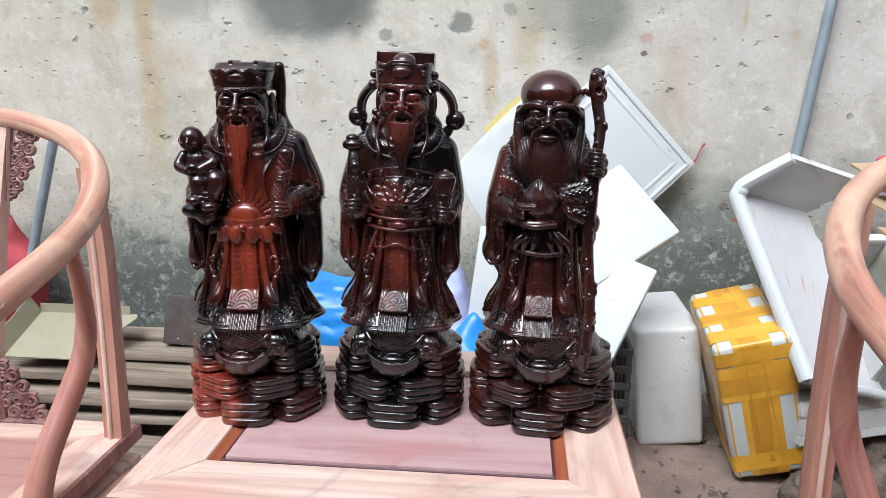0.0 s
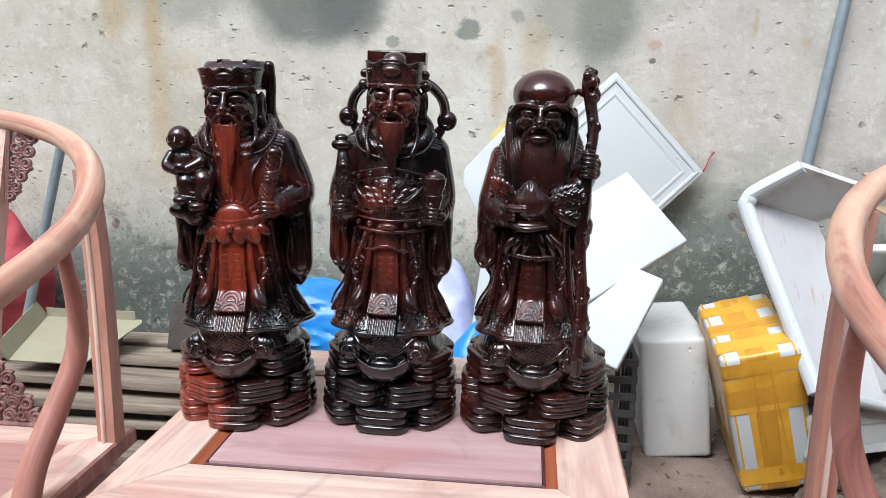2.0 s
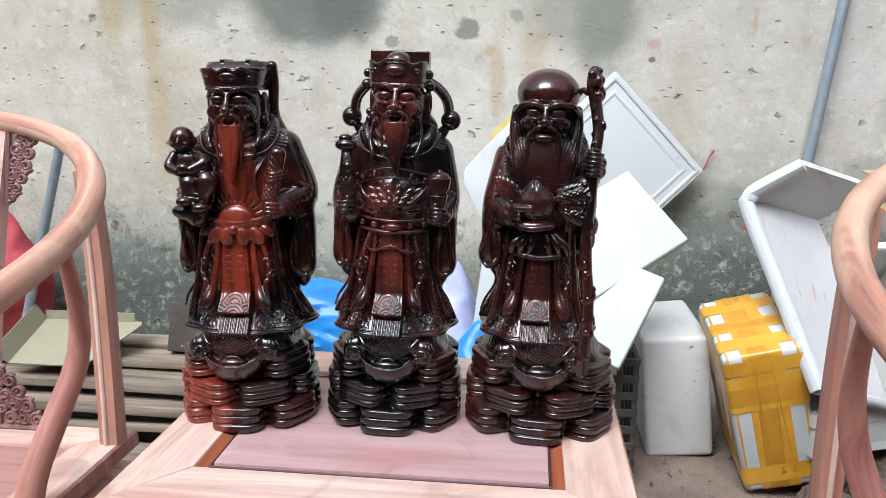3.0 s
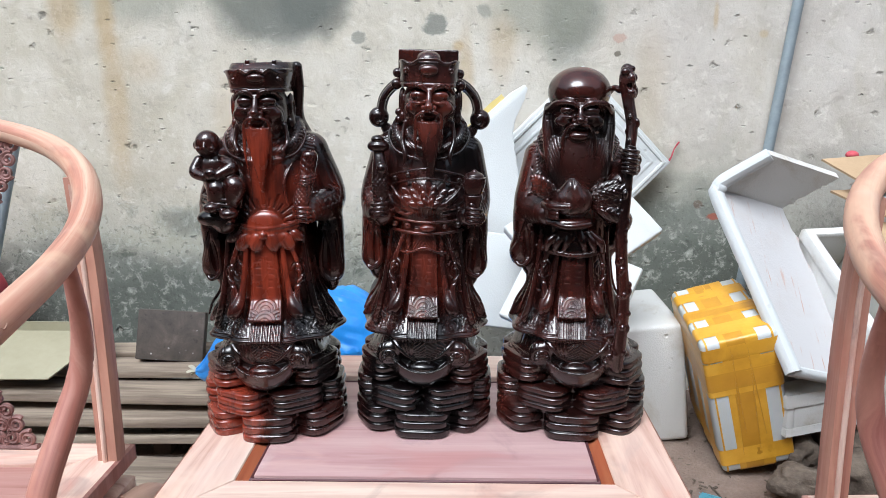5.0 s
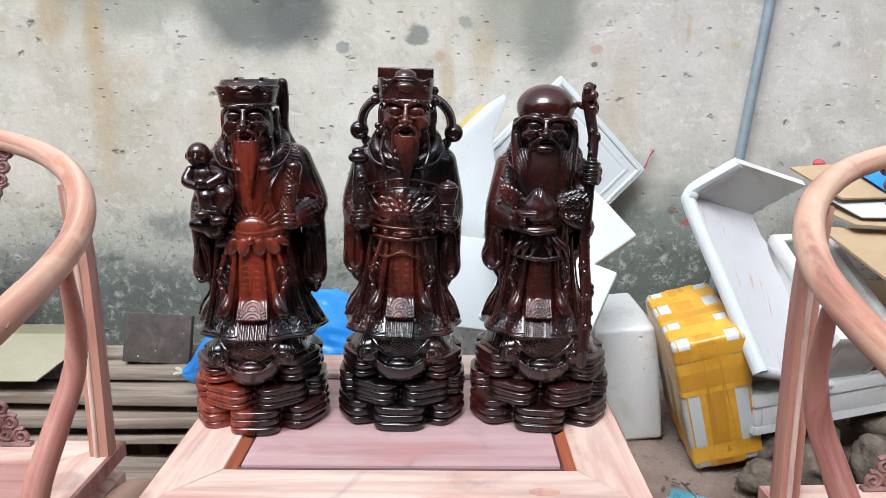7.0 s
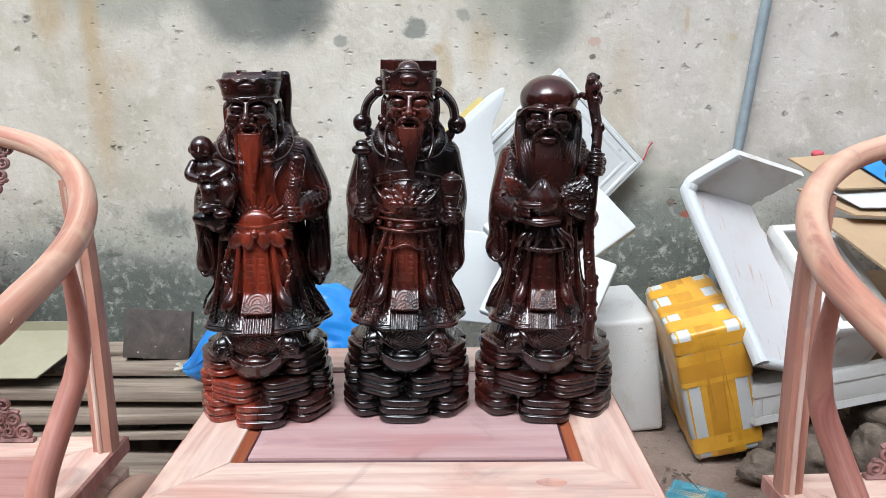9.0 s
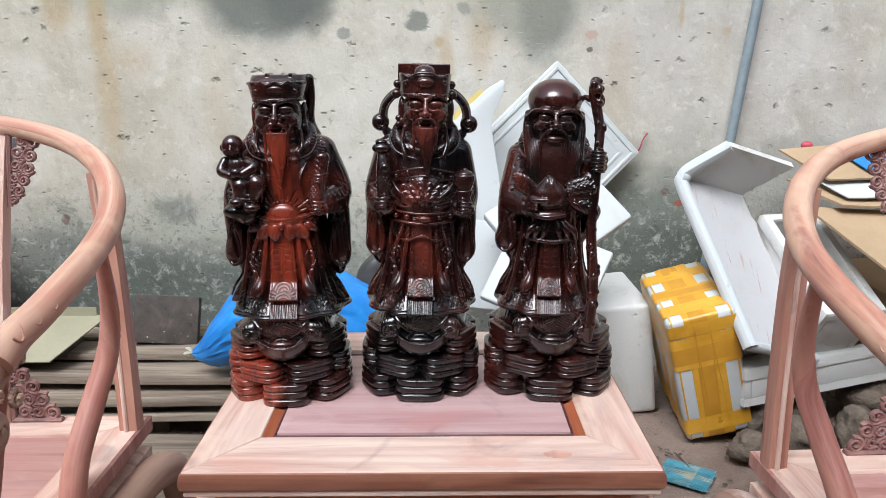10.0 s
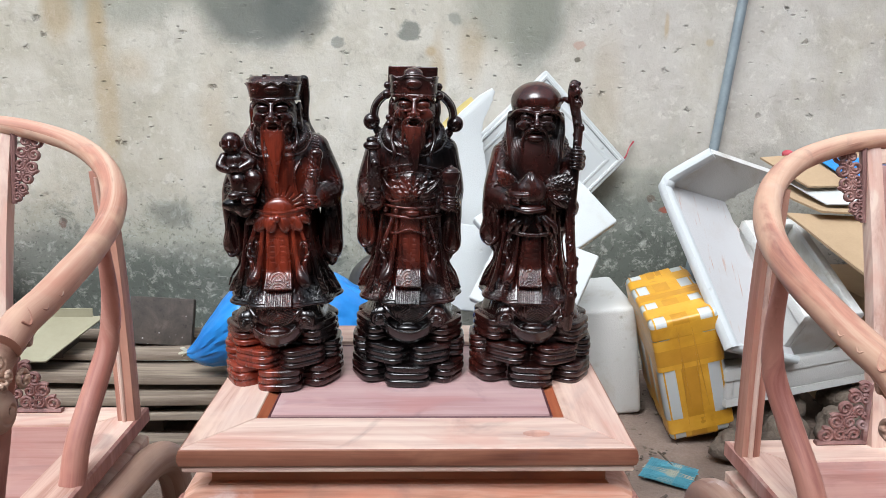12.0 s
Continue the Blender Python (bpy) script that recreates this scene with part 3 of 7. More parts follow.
def comb(v, pitch, width=0.5):
    return np.clip((np.cos(v * (2 * math.pi / pitch)) - (1 - 2 * width)) * 1.2, 0, 1)



# ---- the yard ----
def grid_plate(nx, ny, fn):
    """A sheet of nx by ny cells; fn(u, v) gives the place."""
    bm = bmesh.new()
    vs = [[bm.verts.new(fn(i / nx, j / ny)) for i in range(nx + 1)] for j in range(ny + 1)]
    for j in range(ny):
        for i in range(nx):
            bm.faces.new((vs[j][i], vs[j][i + 1], vs[j + 1][i + 1], vs[j + 1][i]))
    return bm


def ground():
    # fine, slightly uneven cells near the things, coarse far off
    xs = [-400, -60, -12, -5, -3] + list(np.linspace(-2.2, 2.2, 90)) + [3, 5, 12, 60, 400]
    ys = [-400, -60, -12, -4] + list(np.linspace(-1.0, 1.76, 60)) + [1.9, 5, 12, 60, 400]
    bm = bmesh.new()
    rows = []
    for y in ys:
        row = []
        for x in xs:
            near = abs(x) < 2.3 and -1.1 < y < 1.8
            z = 0.006 * noise.noise(Vector((x * 4, y * 4, 0))) + 0.003 * noise.noise(Vector((x * 15, y * 15, 3))) - 0.008 if near else -0.006
            row.append(bm.verts.new((x, y, z)))
        rows.append(row)
    for a, b in zip(rows, rows[1:]):
        for i in range(len(xs) - 1):
            bm.faces.new((a[i], a[i + 1], b[i + 1], b[i]))
    return tagged(finish("ground", bm, yard_floor), "brown-grey dusty concrete yard floor with grit", "ground", kind="structure")


ground()


def back_wall():
    """Cast concrete with hollows and lumps, 0.2 m thick."""
    rnd = random.Random(5)
    pits = [(rnd.uniform(-1.7, 1.7), rnd.uniform(0.3, 1.5), rnd.uniform(0.003, 0.009), rnd.uniform(0.0015, 0.005), rnd.uniform(-0.6, 0.6), rnd.uniform(0.35, 0.8)) for _ in range(230)]
    chips = [(-0.962, 1.114), (-0.805, 1.123), (-0.797, 1.09), (-1.124, 1.01), (-1.296, 0.994), (-0.947, 1.035), (-1.061, 1.223), (-1.225, 0.999), (0.702, 1.091), (0.677, 0.996), (0.833, 0.979), (0.831, 0.922),
             (0.879, 0.902), (0.765, 0.789), (1.175, 0.935), (1.29, 0.84), (1.042, 0.952), (0.682, 0.854), (-0.241, 1.1), (-1.277, 0.623), (-1.268, 0.578), (-1.277, 0.474)]
    pits += [(x, z, rnd.uniform(0.004, 0.008), rnd.uniform(0.004, 0.007), rnd.uniform(-0.5, 0.5), rnd.uniform(0.45, 0.8)) for x, z in chips]
    P = np.array(pits)
    nx, nz = 420, 190

    def fn(u, v):
        x, z = -1.9 + 3.8 * u, 1.55 * v - 0.02
        wx, wz = x + 0.004 * noise.noise(Vector((x * 70, 1, z * 70))), z + 0.004 * noise.noise(Vector((x * 70, 9, z * 70)))
        a, b = P[:, 0] - wx, P[:, 1] - wz
        dx, dz = (a * np.cos(P[:, 4]) + b * np.sin(P[:, 4])) / P[:, 2], (b * np.cos(P[:, 4]) - a * np.sin(P[:, 4])) / (P[:, 2] * P[:, 5])
        hole = float((P[:, 3] * np.exp(-dx * dx - dz * dz)).sum())
        return (x, 1.76 + hole + 0.004 * noise.noise(Vector((x * 2.2, 0, z * 2.2))) + 0.0015 * noise.noise(Vector((x * 14, 2, z * 14))), z)

    bm = grid_plate(nx, nz, fn)
    skin = finish("wall_back", bm, wall_concrete)
    tagged(skin, "stained grey-beige cast concrete wall with mould patches and pits", "wall", kind="structure")
    core = bmesh.new()
    block(9.0, 0.2, 3.2, (0, 1.87 + 0.02, 1.58), bm=core)
    part("core", core, wall_concrete, skin)
    # the wall goes on beside and above the close stretch
    for sx, sz, at in ((2.6, 1.55, (-3.2, 1.775, 0.755)), (2.6, 1.55, (3.2, 1.775, 0.755)), (9.0, 1.65, (0, 1.775, 2.357))):
        part("face", block(sx, 0.03, sz, at), wall_concrete, skin)
    return skin


back_wall()
# walls added out of view; the tall front one shapes light and reflections
for name, size, at in (("wall_left", (0.2, 5.0, 2.9), (-4.6, -0.75, 1.43)), ("wall_right", (0.2, 5.0, 2.9), (4.6, -0.75, 1.43)), ("wall_front", (9.4, 0.2, 4.4), (0, -3.35, 2.18))):
    tagged(finish(name, block(*size, at), added_wall, smooth=False), "plain dark wall, added out of view to close the yard and darken reflections", "wall", kind="structure")


# ---- table and chairs ----
def tea_table():
    t = thing("tea_table", "square tea table of raw pinkish rosewood with recessed panel top", "table", pose(0, 0.215, 0))
    hx, hy = 0.26, 0.215
    mitred_frame(t, hx - 0.002, hy - 0.002, (0.068, 0.078), 0.590, 0.62, (wood_x, wood_y), "frame_board")
    edge = [(-0.002, 0.6190), (-0.0003, 0.6180), (0.0012, 0.612), (0.0015, 0.605), (0.0, 0.599), (-0.005, 0.5955), (-0.012, 0.5945), (-0.012, 0.5960), (-0.004, 0.6150)]
    part("knot", prism([(0.150 + 0.016 * math.cos(a), -0.178 + 0.008 * math.sin(a)) for a in np.linspace(0, 2 * math.pi, 20, endpoint=False)], 0.6185, 0.6203), knot_wood, t, "reddish oval knot in the board")
    part("edge_moulding", moulding(hx, hy, edge), oiled_edge, t, "reddish rounded table edge")
    bead = [(-0.013, 0.5942), (-0.006, 0.5935), (-0.004, 0.591), (-0.006, 0.5885), (-0.013, 0.588), (-0.02, 0.588), (-0.02, 0.5942)]
    part("bead", moulding(hx, hy, bead), wood_x, t)
    # slanted strips and a raised panel inside the frame
    ix, iy = hx - 0.07, hy - 0.08
    for q in (-1, 1):
        bm = bmesh.new()
        strip = [(q * ix, 0.6185), (q * (ix - 0.0125), 0.6135), (q * (ix - 0.0125), 0.606), (q * ix, 0.606)]
        ends = [[bm.verts.new((x, y, z)) for x, z in strip] for y in (-iy, iy)]
        for k in range(4):
            bm.faces.new((ends[0][k], ends[0][(k + 1) % 4], ends[1][(k + 1) % 4], ends[1][k]))
        bm.faces.new(ends[0])
        bm.faces.new(ends[1])
        part("panel_strip", bm, strip_wood, t, "orange-red polished strip beside the panel")
    part("panel", soften(block(2 * ix - 0.031, 2 * iy - 0.028, 0.014, (0, 0, 0.6105)), 0.0012), panel_wood, t, "mauve-pink planed panel with a scuffed sheen")
    # lip and bed coloured near-black to paint the shade in the panel gap
    part("panel_lip", moulding(ix - 0.0150, iy - 0.0100, [(0, 0.604), (0, 0.6162), (0.0012, 0.6172), (0.0026, 0.6162), (0.0026, 0.604)]), gap_shade_wood, t)
    part("panel_bed", block(2 * ix, 2 * iy, 0.008, (0, 0, 0.5995)), gap_shade_wood, t)
    waist = [(-0.03, 0.588), (-0.028, 0.58), (-0.028, 0.566), (-0.024, 0.562), (-0.05, 0.562), (-0.05, 0.588)]
    part("waist", moulding(hx, hy, waist), waist_wood, t)
    apron = [(-0.03, 0.562), (-0.012, 0.560), (0.002, 0.553), (0.012, 0.540), (0.016, 0.52), (0.012, 0.49), (0.004, 0.465), (-0.01, 0.462), (-0.012, 0.49), (-0.008, 0.52), (-0.012, 0.545), (-0.03, 0.552)]
    part("apron", moulding(hx, hy, apron), apron_wood, t, "rounded bulging apron, reddish with dusty corners")
    for sx in (-1, 1):
        for sy in (-1, 1):
            pts = [(sx * (hx + o), sy * (hy + o), z, r) for o, z, r in ((-0.018, 0.545, 0.026), (-0.006, 0.5, 0.034), (-0.012, 0.4, 0.034), (-0.035, 0.25, 0.028), (-0.045, 0.12, 0.026), (-0.035, 0.04, 0.03), (-0.03, 0.0, 0.032))]
            part("leg", tube(pts, 12, 5, 3.5, up=(0, 1, 0)), red_wood, t)
    return t


knot_wood = raw_wood("knot_wood", "x", (0.70, 0.44, 0.35), (0.60, 0.32, 0.24), (0.42, 0.2, 0.14), 0.2, 0.5)
oiled_edge = raw_wood("oiled_edge", "x", (0.42, 0.195, 0.125), (0.26, 0.092, 0.055), (0.08, 0.026, 0.018), 0.2, 0.30)
waist_wood = raw_wood("waist_wood", "x", (0.54, 0.27, 0.145), (0.41, 0.165, 0.08), (0.18, 0.06, 0.033), 0.1, 0.4)
strip_wood = raw_wood("strip_wood", "y", (0.46, 0.17, 0.08), (0.34, 0.09, 0.04), (0.16, 0.035, 0.02), 0.0, 0.25)
# very dark tone: shade of the panel gap put into the colour
gap_shade_wood = raw_wood("gap_shade_wood", "x", (0.14, 0.05, 0.06), (0.09, 0.03, 0.035), (0.05, 0.02, 0.02), 0.0, 0.4)
apron_wood = raw_wood("apron_wood", "x", (0.76, 0.52, 0.42), (0.58, 0.29, 0.20), (0.25, 0.085, 0.05), 1.0, 0.26)
tea_table()


def scroll(cx, cz, r0, r1, turns, start, width, y=0.0, bm=None, n=26):
    """A flat spiral bar in the x, z plane, from radius r0 to r1."""
    pts = []
    for i in range(n + 1):
        f = i / n
        a, r = start + turns * 2 * math.pi * f, r0 + (r1 - r0) * f
        pts.append((cx + r * math.cos(a), y, cz + r * math.sin(a), width))
    return tube(pts, 6, 1, 2.5, flat=1.5, up=(0, 1, 0), bm=bm, smooth=False)


def fret_top():
    """Openwork bracket under the crest: x outwards, z down from 0; it hangs beside the splat."""
    bm = bmesh.new()
    tube([(0.0, 0, -0.002, 0.004), (0.052, 0, -0.002, 0.004)], 6, 1, 4, 1.6, (0, 1, 0), bm, False)
    tube([(0.003, 0, 0, 0.004), (0.003, 0, -0.125, 0.0035)], 6, 1, 4, 1.6, (0, 1, 0), bm, False)
    for cx, cz, r, k, s in ((0.046, -0.015, 0.0125, 1.6, 0.3), (0.024, -0.013, 0.0095, -1.5, 2.0), (0.040, -0.038, 0.0120, 1.6, 1.2), (0.018, -0.033, 0.0110, -1.5, 0.0), (0.029, -0.026, 0.0070, 1.2, 3.0),
                            (0.036, -0.060, 0.0110, -1.6, 5.8), (0.015, -0.055, 0.0100, 1.5, 4.0), (0.028, -0.080, 0.0110, 1.6, 0.6), (0.012, -0.076, 0.0085, -1.4, 0.6), (0.025, -0.047, 0.0060, 1.2, 1.0),
                            (0.019, -0.098, 0.0095, -1.6, 5.6), (0.009, -0.094, 0.0060, 1.3, 1.0), (0.010, -0.114, 0.0085, 1.4, 0.2), (0.020, -0.067, 0.0055, -1.2, 2.0)):
        scroll(cx, cz, r, r * 0.22, k, s, 0.0030, bm=bm)
    return bm


def fret_bottom():
    """Openwork bracket on the seat: x outwards, z up from 0."""
    bm = bmesh.new()
    tube([(0.0, 0, 0.003, 0.0045), (0.086, 0, 0.003, 0.0045)], 6, 1, 4, 1.6, (0, 1, 0), bm, False)
    tube([(0.003, 0, 0, 0.004), (0.003, 0, 0.108, 0.0035)], 6, 1, 4, 1.6, (0, 1, 0), bm, False)
    for cx, cz, r, k, s in ((0.071, 0.017, 0.0140, 1.7, 1.2), (0.047, 0.019, 0.0110, -1.5, 1.0), (0.024, 0.019, 0.0115, 1.5, 0.0), (0.010, 0.036, 0.0085, 1.3, 3.0), (0.036, 0.011, 0.0060, 1.2, 2.0),
                            (0.056, 0.042, 0.0135, 1.7, 0.8), (0.033, 0.041, 0.0110, -1.5, 2.0), (0.043, 0.065, 0.0130, -1.6, 5.4), (0.019, 0.060, 0.0105, 1.5, 5.0), (0.045, 0.030, 0.0060, 1.2, 4.0),
                            (0.029, 0.085, 0.0120, 1.6, 0.8), (0.011, 0.081, 0.0085, 1.4, 1.0), (0.014, 0.102, 0.0100, 1.5, 0.6), (0.030, 0.055, 0.0060, -1.2, 0.0), (0.008, 0.052, 0.0060, 1.2, 2.0)):
        scroll(cx, cz, r, r * 0.22, k, s, 0.0032, bm=bm)
    return bm


# the horseshoe crest, half of it: out from the middle, back from the seat's rear edge, height, radius
CREST = [(0.0, 0.0963, 0.936, 0.0168), (0.0733, 0.0917, 0.9332, 0.0168), (0.1461, 0.0733, 0.9218, 0.0172), (0.2196, 0.0377, 0.904, 0.018), (0.2809, -0.0158, 0.8777, 0.0188), (0.3237, -0.0833, 0.8469, 0.0194),
         (0.3486, -0.1608, 0.8155, 0.0194), (0.3575, -0.2475, 0.7895, 0.0192), (0.356, -0.32, 0.770, 0.0195), (0.352, -0.382, 0.753, 0.0195), (0.347, -0.43, 0.741, 0.02), (0.343, -0.462, 0.724, 0.020)]


def armchair():
    c = thing("armchair", "horseshoe-back armchair of raw pinkish rosewood, carved and unfinished", "chair", group="pair of armchairs")
    hx, hy, cy = 0.314, 0.27, -0.27
    mitred_frame(c, hx - 0.004, hy - 0.004, (0.07, 0.07), 0.405, 0.435, (wood_x, wood_y), "seat_board", cy)
    edge = [(-0.004, 0.4348), (0.0, 0.432), (0.0, 0.408), (-0.006, 0.404), (-0.02, 0.404), (-0.02, 0.43)]
    part("seat_edge", moulding(hx, hy, edge, (0, cy, 0)), red_wood, c)
    part("seat_panel", soften(block(2 * hx - 0.142, 2 * hy - 0.142, 0.012, (0, cy, 0.4245)), 0.002), seat_wood, c, "dull mauve-brown recessed seat panel")
    part("seat_bed", block(2 * hx - 0.12, 2 * hy - 0.12, 0.008, (0, cy, 0.4125)), oiled_wood, c)
    waist = [(-0.03, 0.404), (-0.03, 0.385), (-0.05, 0.385), (-0.05, 0.404)]
    part("waist", moulding(hx, hy, waist, (0, cy, 0)), red_wood, c)
    apron = [(-0.03, 0.385), (-0.012, 0.384), (-0.004, 0.378), (-0.004, 0.360), (-0.012, 0.352), (-0.03, 0.352)]
    part("apron", moulding(hx, hy, apron, (0, cy, 0)), wood_x, c, "plain seat apron")
    # each leg runs back under the side of the seat, so that two of them make a hoop
    for sx in (-1, 1):
        for sy in (-1, 1):
            pts = [(sx * (hx + o), cy + sy * d, z, r) for o, d, z, r in ((0.018, 0.0, 0.372, 0.026), (0.022, 0.10, 0.371, 0.026), (0.027, 0.185, 0.366, 0.027), (0.031, 0.245, 0.345, 0.029), (0.034, 0.276, 0.295, 0.0275), (0.033, 0.284, 0.22, 0.0255), (0.024, 0.272, 0.12, 0.023), (0.016, 0.262, 0.05, 0.023), (0.022, 0.268, 0.0, 0.027))]
            part("leg", tube(pts, 14, 6, 2.6, 1.0, (sx, 0, 0)), hoop_wood, c, "hoop leg sweeping out from under the seat")
    full = [(-x, y, z, r) for x, y, z, r in CREST[:0:-1]] + CREST
    part("crest_rail", tube(full, 20, 8), crest_wood, c, "thick round bentwood-shaped arm and crest rail, worn pale on top")
    for s in (-1, 1):
        part("rear_post", tube([(s * 0.297, -0.045, 0.43, 0.0165), (s * 0.292, -0.032, 0.58, 0.0165), (s * 0.283, -0.016, 0.73, 0.016), (s * 0.275, -0.014, 0.868, 0.0150)], 12, 6, 6.0, 1.0, (0, 1, 0)), post_wood, c, "squared rear post with a bead down its edge")
        part("post_bead", tube([(s * 0.297 - 0.002, -0.062, 0.435, 0.004), (s * 0.292 - 0.002, -0.049, 0.58, 0.004), (s * 0.283 - 0.002, -0.033, 0.73, 0.004), (s * 0.276 - 0.002, -0.03, 0.858, 0.004)], 8, 6, 2, 1.0, (0, 1, 0)), wood_z, c)
        part("side_strut", tube([(s * 0.296, -0.262, 0.43, 0.0185), (s * 0.301, -0.238, 0.49, 0.0174), (s * 0.313, -0.190, 0.56, 0.0165), (s * 0.326, -0.160, 0.62, 0.0155), (s * 0.338, -0.166, 0.69, 0.0130), (s * 0.352, -0.205, 0.785, 0.009)], 14, 6, 2.3), strut_wood, c, "S-curved side strut, reddish")
        part("front_post", tube([(s * 0.30, -0.505, 0.43, 0.018), (s * 0.31, -0.49, 0.52, 0.017), (s * 0.318, -0.46, 0.62, 0.016), (s * 0.339, -0.44, 0.738, 0.013)], 12, 6, 3.0), strut_wood, c)
        f = part("upper_bracket", fret_top(), fret_wood, c, "pierced scrollwork bracket under the crest")
        f.matrix_local = Matrix.Translation((s * 0.083, 0.082, 0.921)) @ Matrix.Rotation(radians(-11), 4, "X") @ Matrix.Diagonal((s, 1, 1, 1))
        f = part("lower_bracket", fret_bottom(), fret_wood, c, "pierced scrollwork bracket on the seat")
        f.matrix_local = Matrix.Translation((s * 0.083, -0.022, 0.435)) @ Matrix.Diagonal((s, 1, 1, 1))
        arm_end(c, s)
    splat(c)
    return c


def splat(c):
    """The raked back splat: two stiles, rails across, sunk panels."""
    def at(z):
        f = (z - 0.435) / 0.5
        return -0.025 + 0.125 * f - 0.012 * math.sin(math.pi * f)

    for s in (-1, 1):
        part("stile", tube([(s * 0.068, at(z), z, 0.0135) for z in np.linspace(0.43, 0.922, 8)], 12, 3, 7.0, 1.0, (0, 1, 0)), wood_z, c)
    for z, h in ((0.45, 0.012), (0.62, 0.008), (0.755, 0.008), (0.905, 0.012)):
        part("cross_rail", soften(block(0.115, 0.02, 2 * h, (0, at(z), z), Matrix.Rotation(radians(-13), 4, "X")), 0.002), wood_x, c)
    for a, b in ((0.462, 0.612), (0.628, 0.747), (0.763, 0.893)):
        m = 0.5 * (a + b)
        part("back_panel", block(0.112, 0.009, b - a, (0, at(m) + 0.003, m), Matrix.Rotation(radians(-13), 4, "X")), seat_wood, c, "sunk mauve-brown back panel")


def arm_end(c, s):
    """The carved end of an arm: a rolled knob among curling leaves, a vine running up the rail."""
    X, Y = s * 0.332, -0.456
    S = Sculpt((X - 0.045, Y - 0.065, 0.600), (X + 0.045, Y + 0.055, 0.770), 0.0013)
    S.bar([(X + s * 0.005, Y + 0.030, 0.726, 0.0195), (X, Y - 0.002, 0.711, 0.0205), (X - s * 0.003, Y - 0.018, 0.690, 0.0200), (X - s * 0.005, Y - 0.024, 0.662, 0.0200), (X - s * 0.006, Y - 0.018, 0.638, 0.0180)], 0.004)
    for d in (-1, 1):
        # the big roll, seen from the side
        S.ball((X - s * 0.005 + d * 0.012, Y - 0.022, 0.650), (0.0125, 0.0255, 0.0255), 0.002)
        S.bar([(X - s * 0.005 + d * 0.0225, Y - 0.022 + (0.021 - 0.0013 * i) * math.cos(0.6 * i + 1), 0.650 + (0.021 - 0.0013 * i) * math.sin(0.6 * i + 1), 0.0016) for i in range(15)], 0.001, cut=True)
        # curls of leaf up the flank
        for cy, cz, r, a0, k in ((Y + 0.004, 0.678, 0.0125, 0.5, 1), (Y + 0.024, 0.720, 0.0105, 2.5, -1), (Y - 0.026, 0.694, 0.0100, 4.0, 1), (Y + 0.010, 0.678, 0.0085, 1.0, -1), (Y + 0.036, 0.730, 0.0075, 3.0, 1)):
            S.bar([(X + d * (0.0190 + 0.0006 * i), cy + (r - r * 0.075 * i) * math.cos(a0 + k * 0.62 * i), cz + (r - r * 0.075 * i) * math.sin(a0 + k * 0.62 * i), 0.0036 - 0.00010 * i) for i in range(12)], 0.0014)
    rnd = random.Random(9)
    for _ in range(16):
        y0, z0, r0 = Y + rnd.uniform(-0.035, 0.045), rnd.uniform(0.66, 0.745), rnd.uniform(0.007, 0.012)
        S.engrave((X - 0.045, y0 - r0, z0 - r0), (X + 0.045, y0 + r0, z0 + r0), lambda A, B, Z: comb(np.sqrt((B - y0) ** 2 + (Z - z0) ** 2) + 0.0007 * np.arctan2(B - y0, Z - z0), 0.0046, 0.4) * (np.sqrt((B - y0) ** 2 + (Z - z0) ** 2) < r0), 0.0022)
    lump = S.skin("arm_scroll", scroll_wood)
    lump.parent = c
    tagged(lump, "carved scroll and leaf arm end")
    vine = bmesh.new()
    for d in (-1, 1):
        pts = []
        for i in range(15):
            f = i / 14
            y = -0.450 + 0.085 * f
            x = s * (0.3455 + 0.0075 * f)
            z = 0.7365 + 0.0185 * f
            a = 0.85 + 0.5 * math.sin(i * 1.15)
            pts.append((x + d * 0.0195 * math.sin(a), y, z + 0.0195 * math.cos(a), 0.0016))
        tube(pts, 6, 2, bm=vine)
    part("vine_carving", vine, crest_wood, c)


crest_wood = raw_wood("crest_wood", "bar", (0.70, 0.51, 0.38), (0.54, 0.255, 0.18), (0.25, 0.105, 0.085), 0.5, 0.42)
hoop_wood = raw_wood("hoop_wood", "bar", (0.46, 0.32, 0.25), (0.36, 0.22, 0.17), (0.22, 0.11, 0.08), 0.7, 0.55)
scroll_wood = raw_wood("scroll_wood", "y", (0.58, 0.40, 0.30), (0.46, 0.29, 0.21), (0.28, 0.14, 0.10), 0.5, 0.5)
strut_wood = raw_wood("strut_wood", "bar", (0.60, 0.33, 0.27), (0.48, 0.21, 0.165), (0.26, 0.085, 0.07), 0.35, 0.45)
post_wood = raw_wood("post_wood", "bar", (0.58, 0.34, 0.26), (0.46, 0.22, 0.16), (0.26, 0.1, 0.07), 0.35, 0.5)
chair = armchair()
chair.matrix_world = pose(-0.8043, 0.5018, 0.005)
copy_thing(chair, pose(0.8385, 0.4032, -0.008, 0, 0, 2.2))

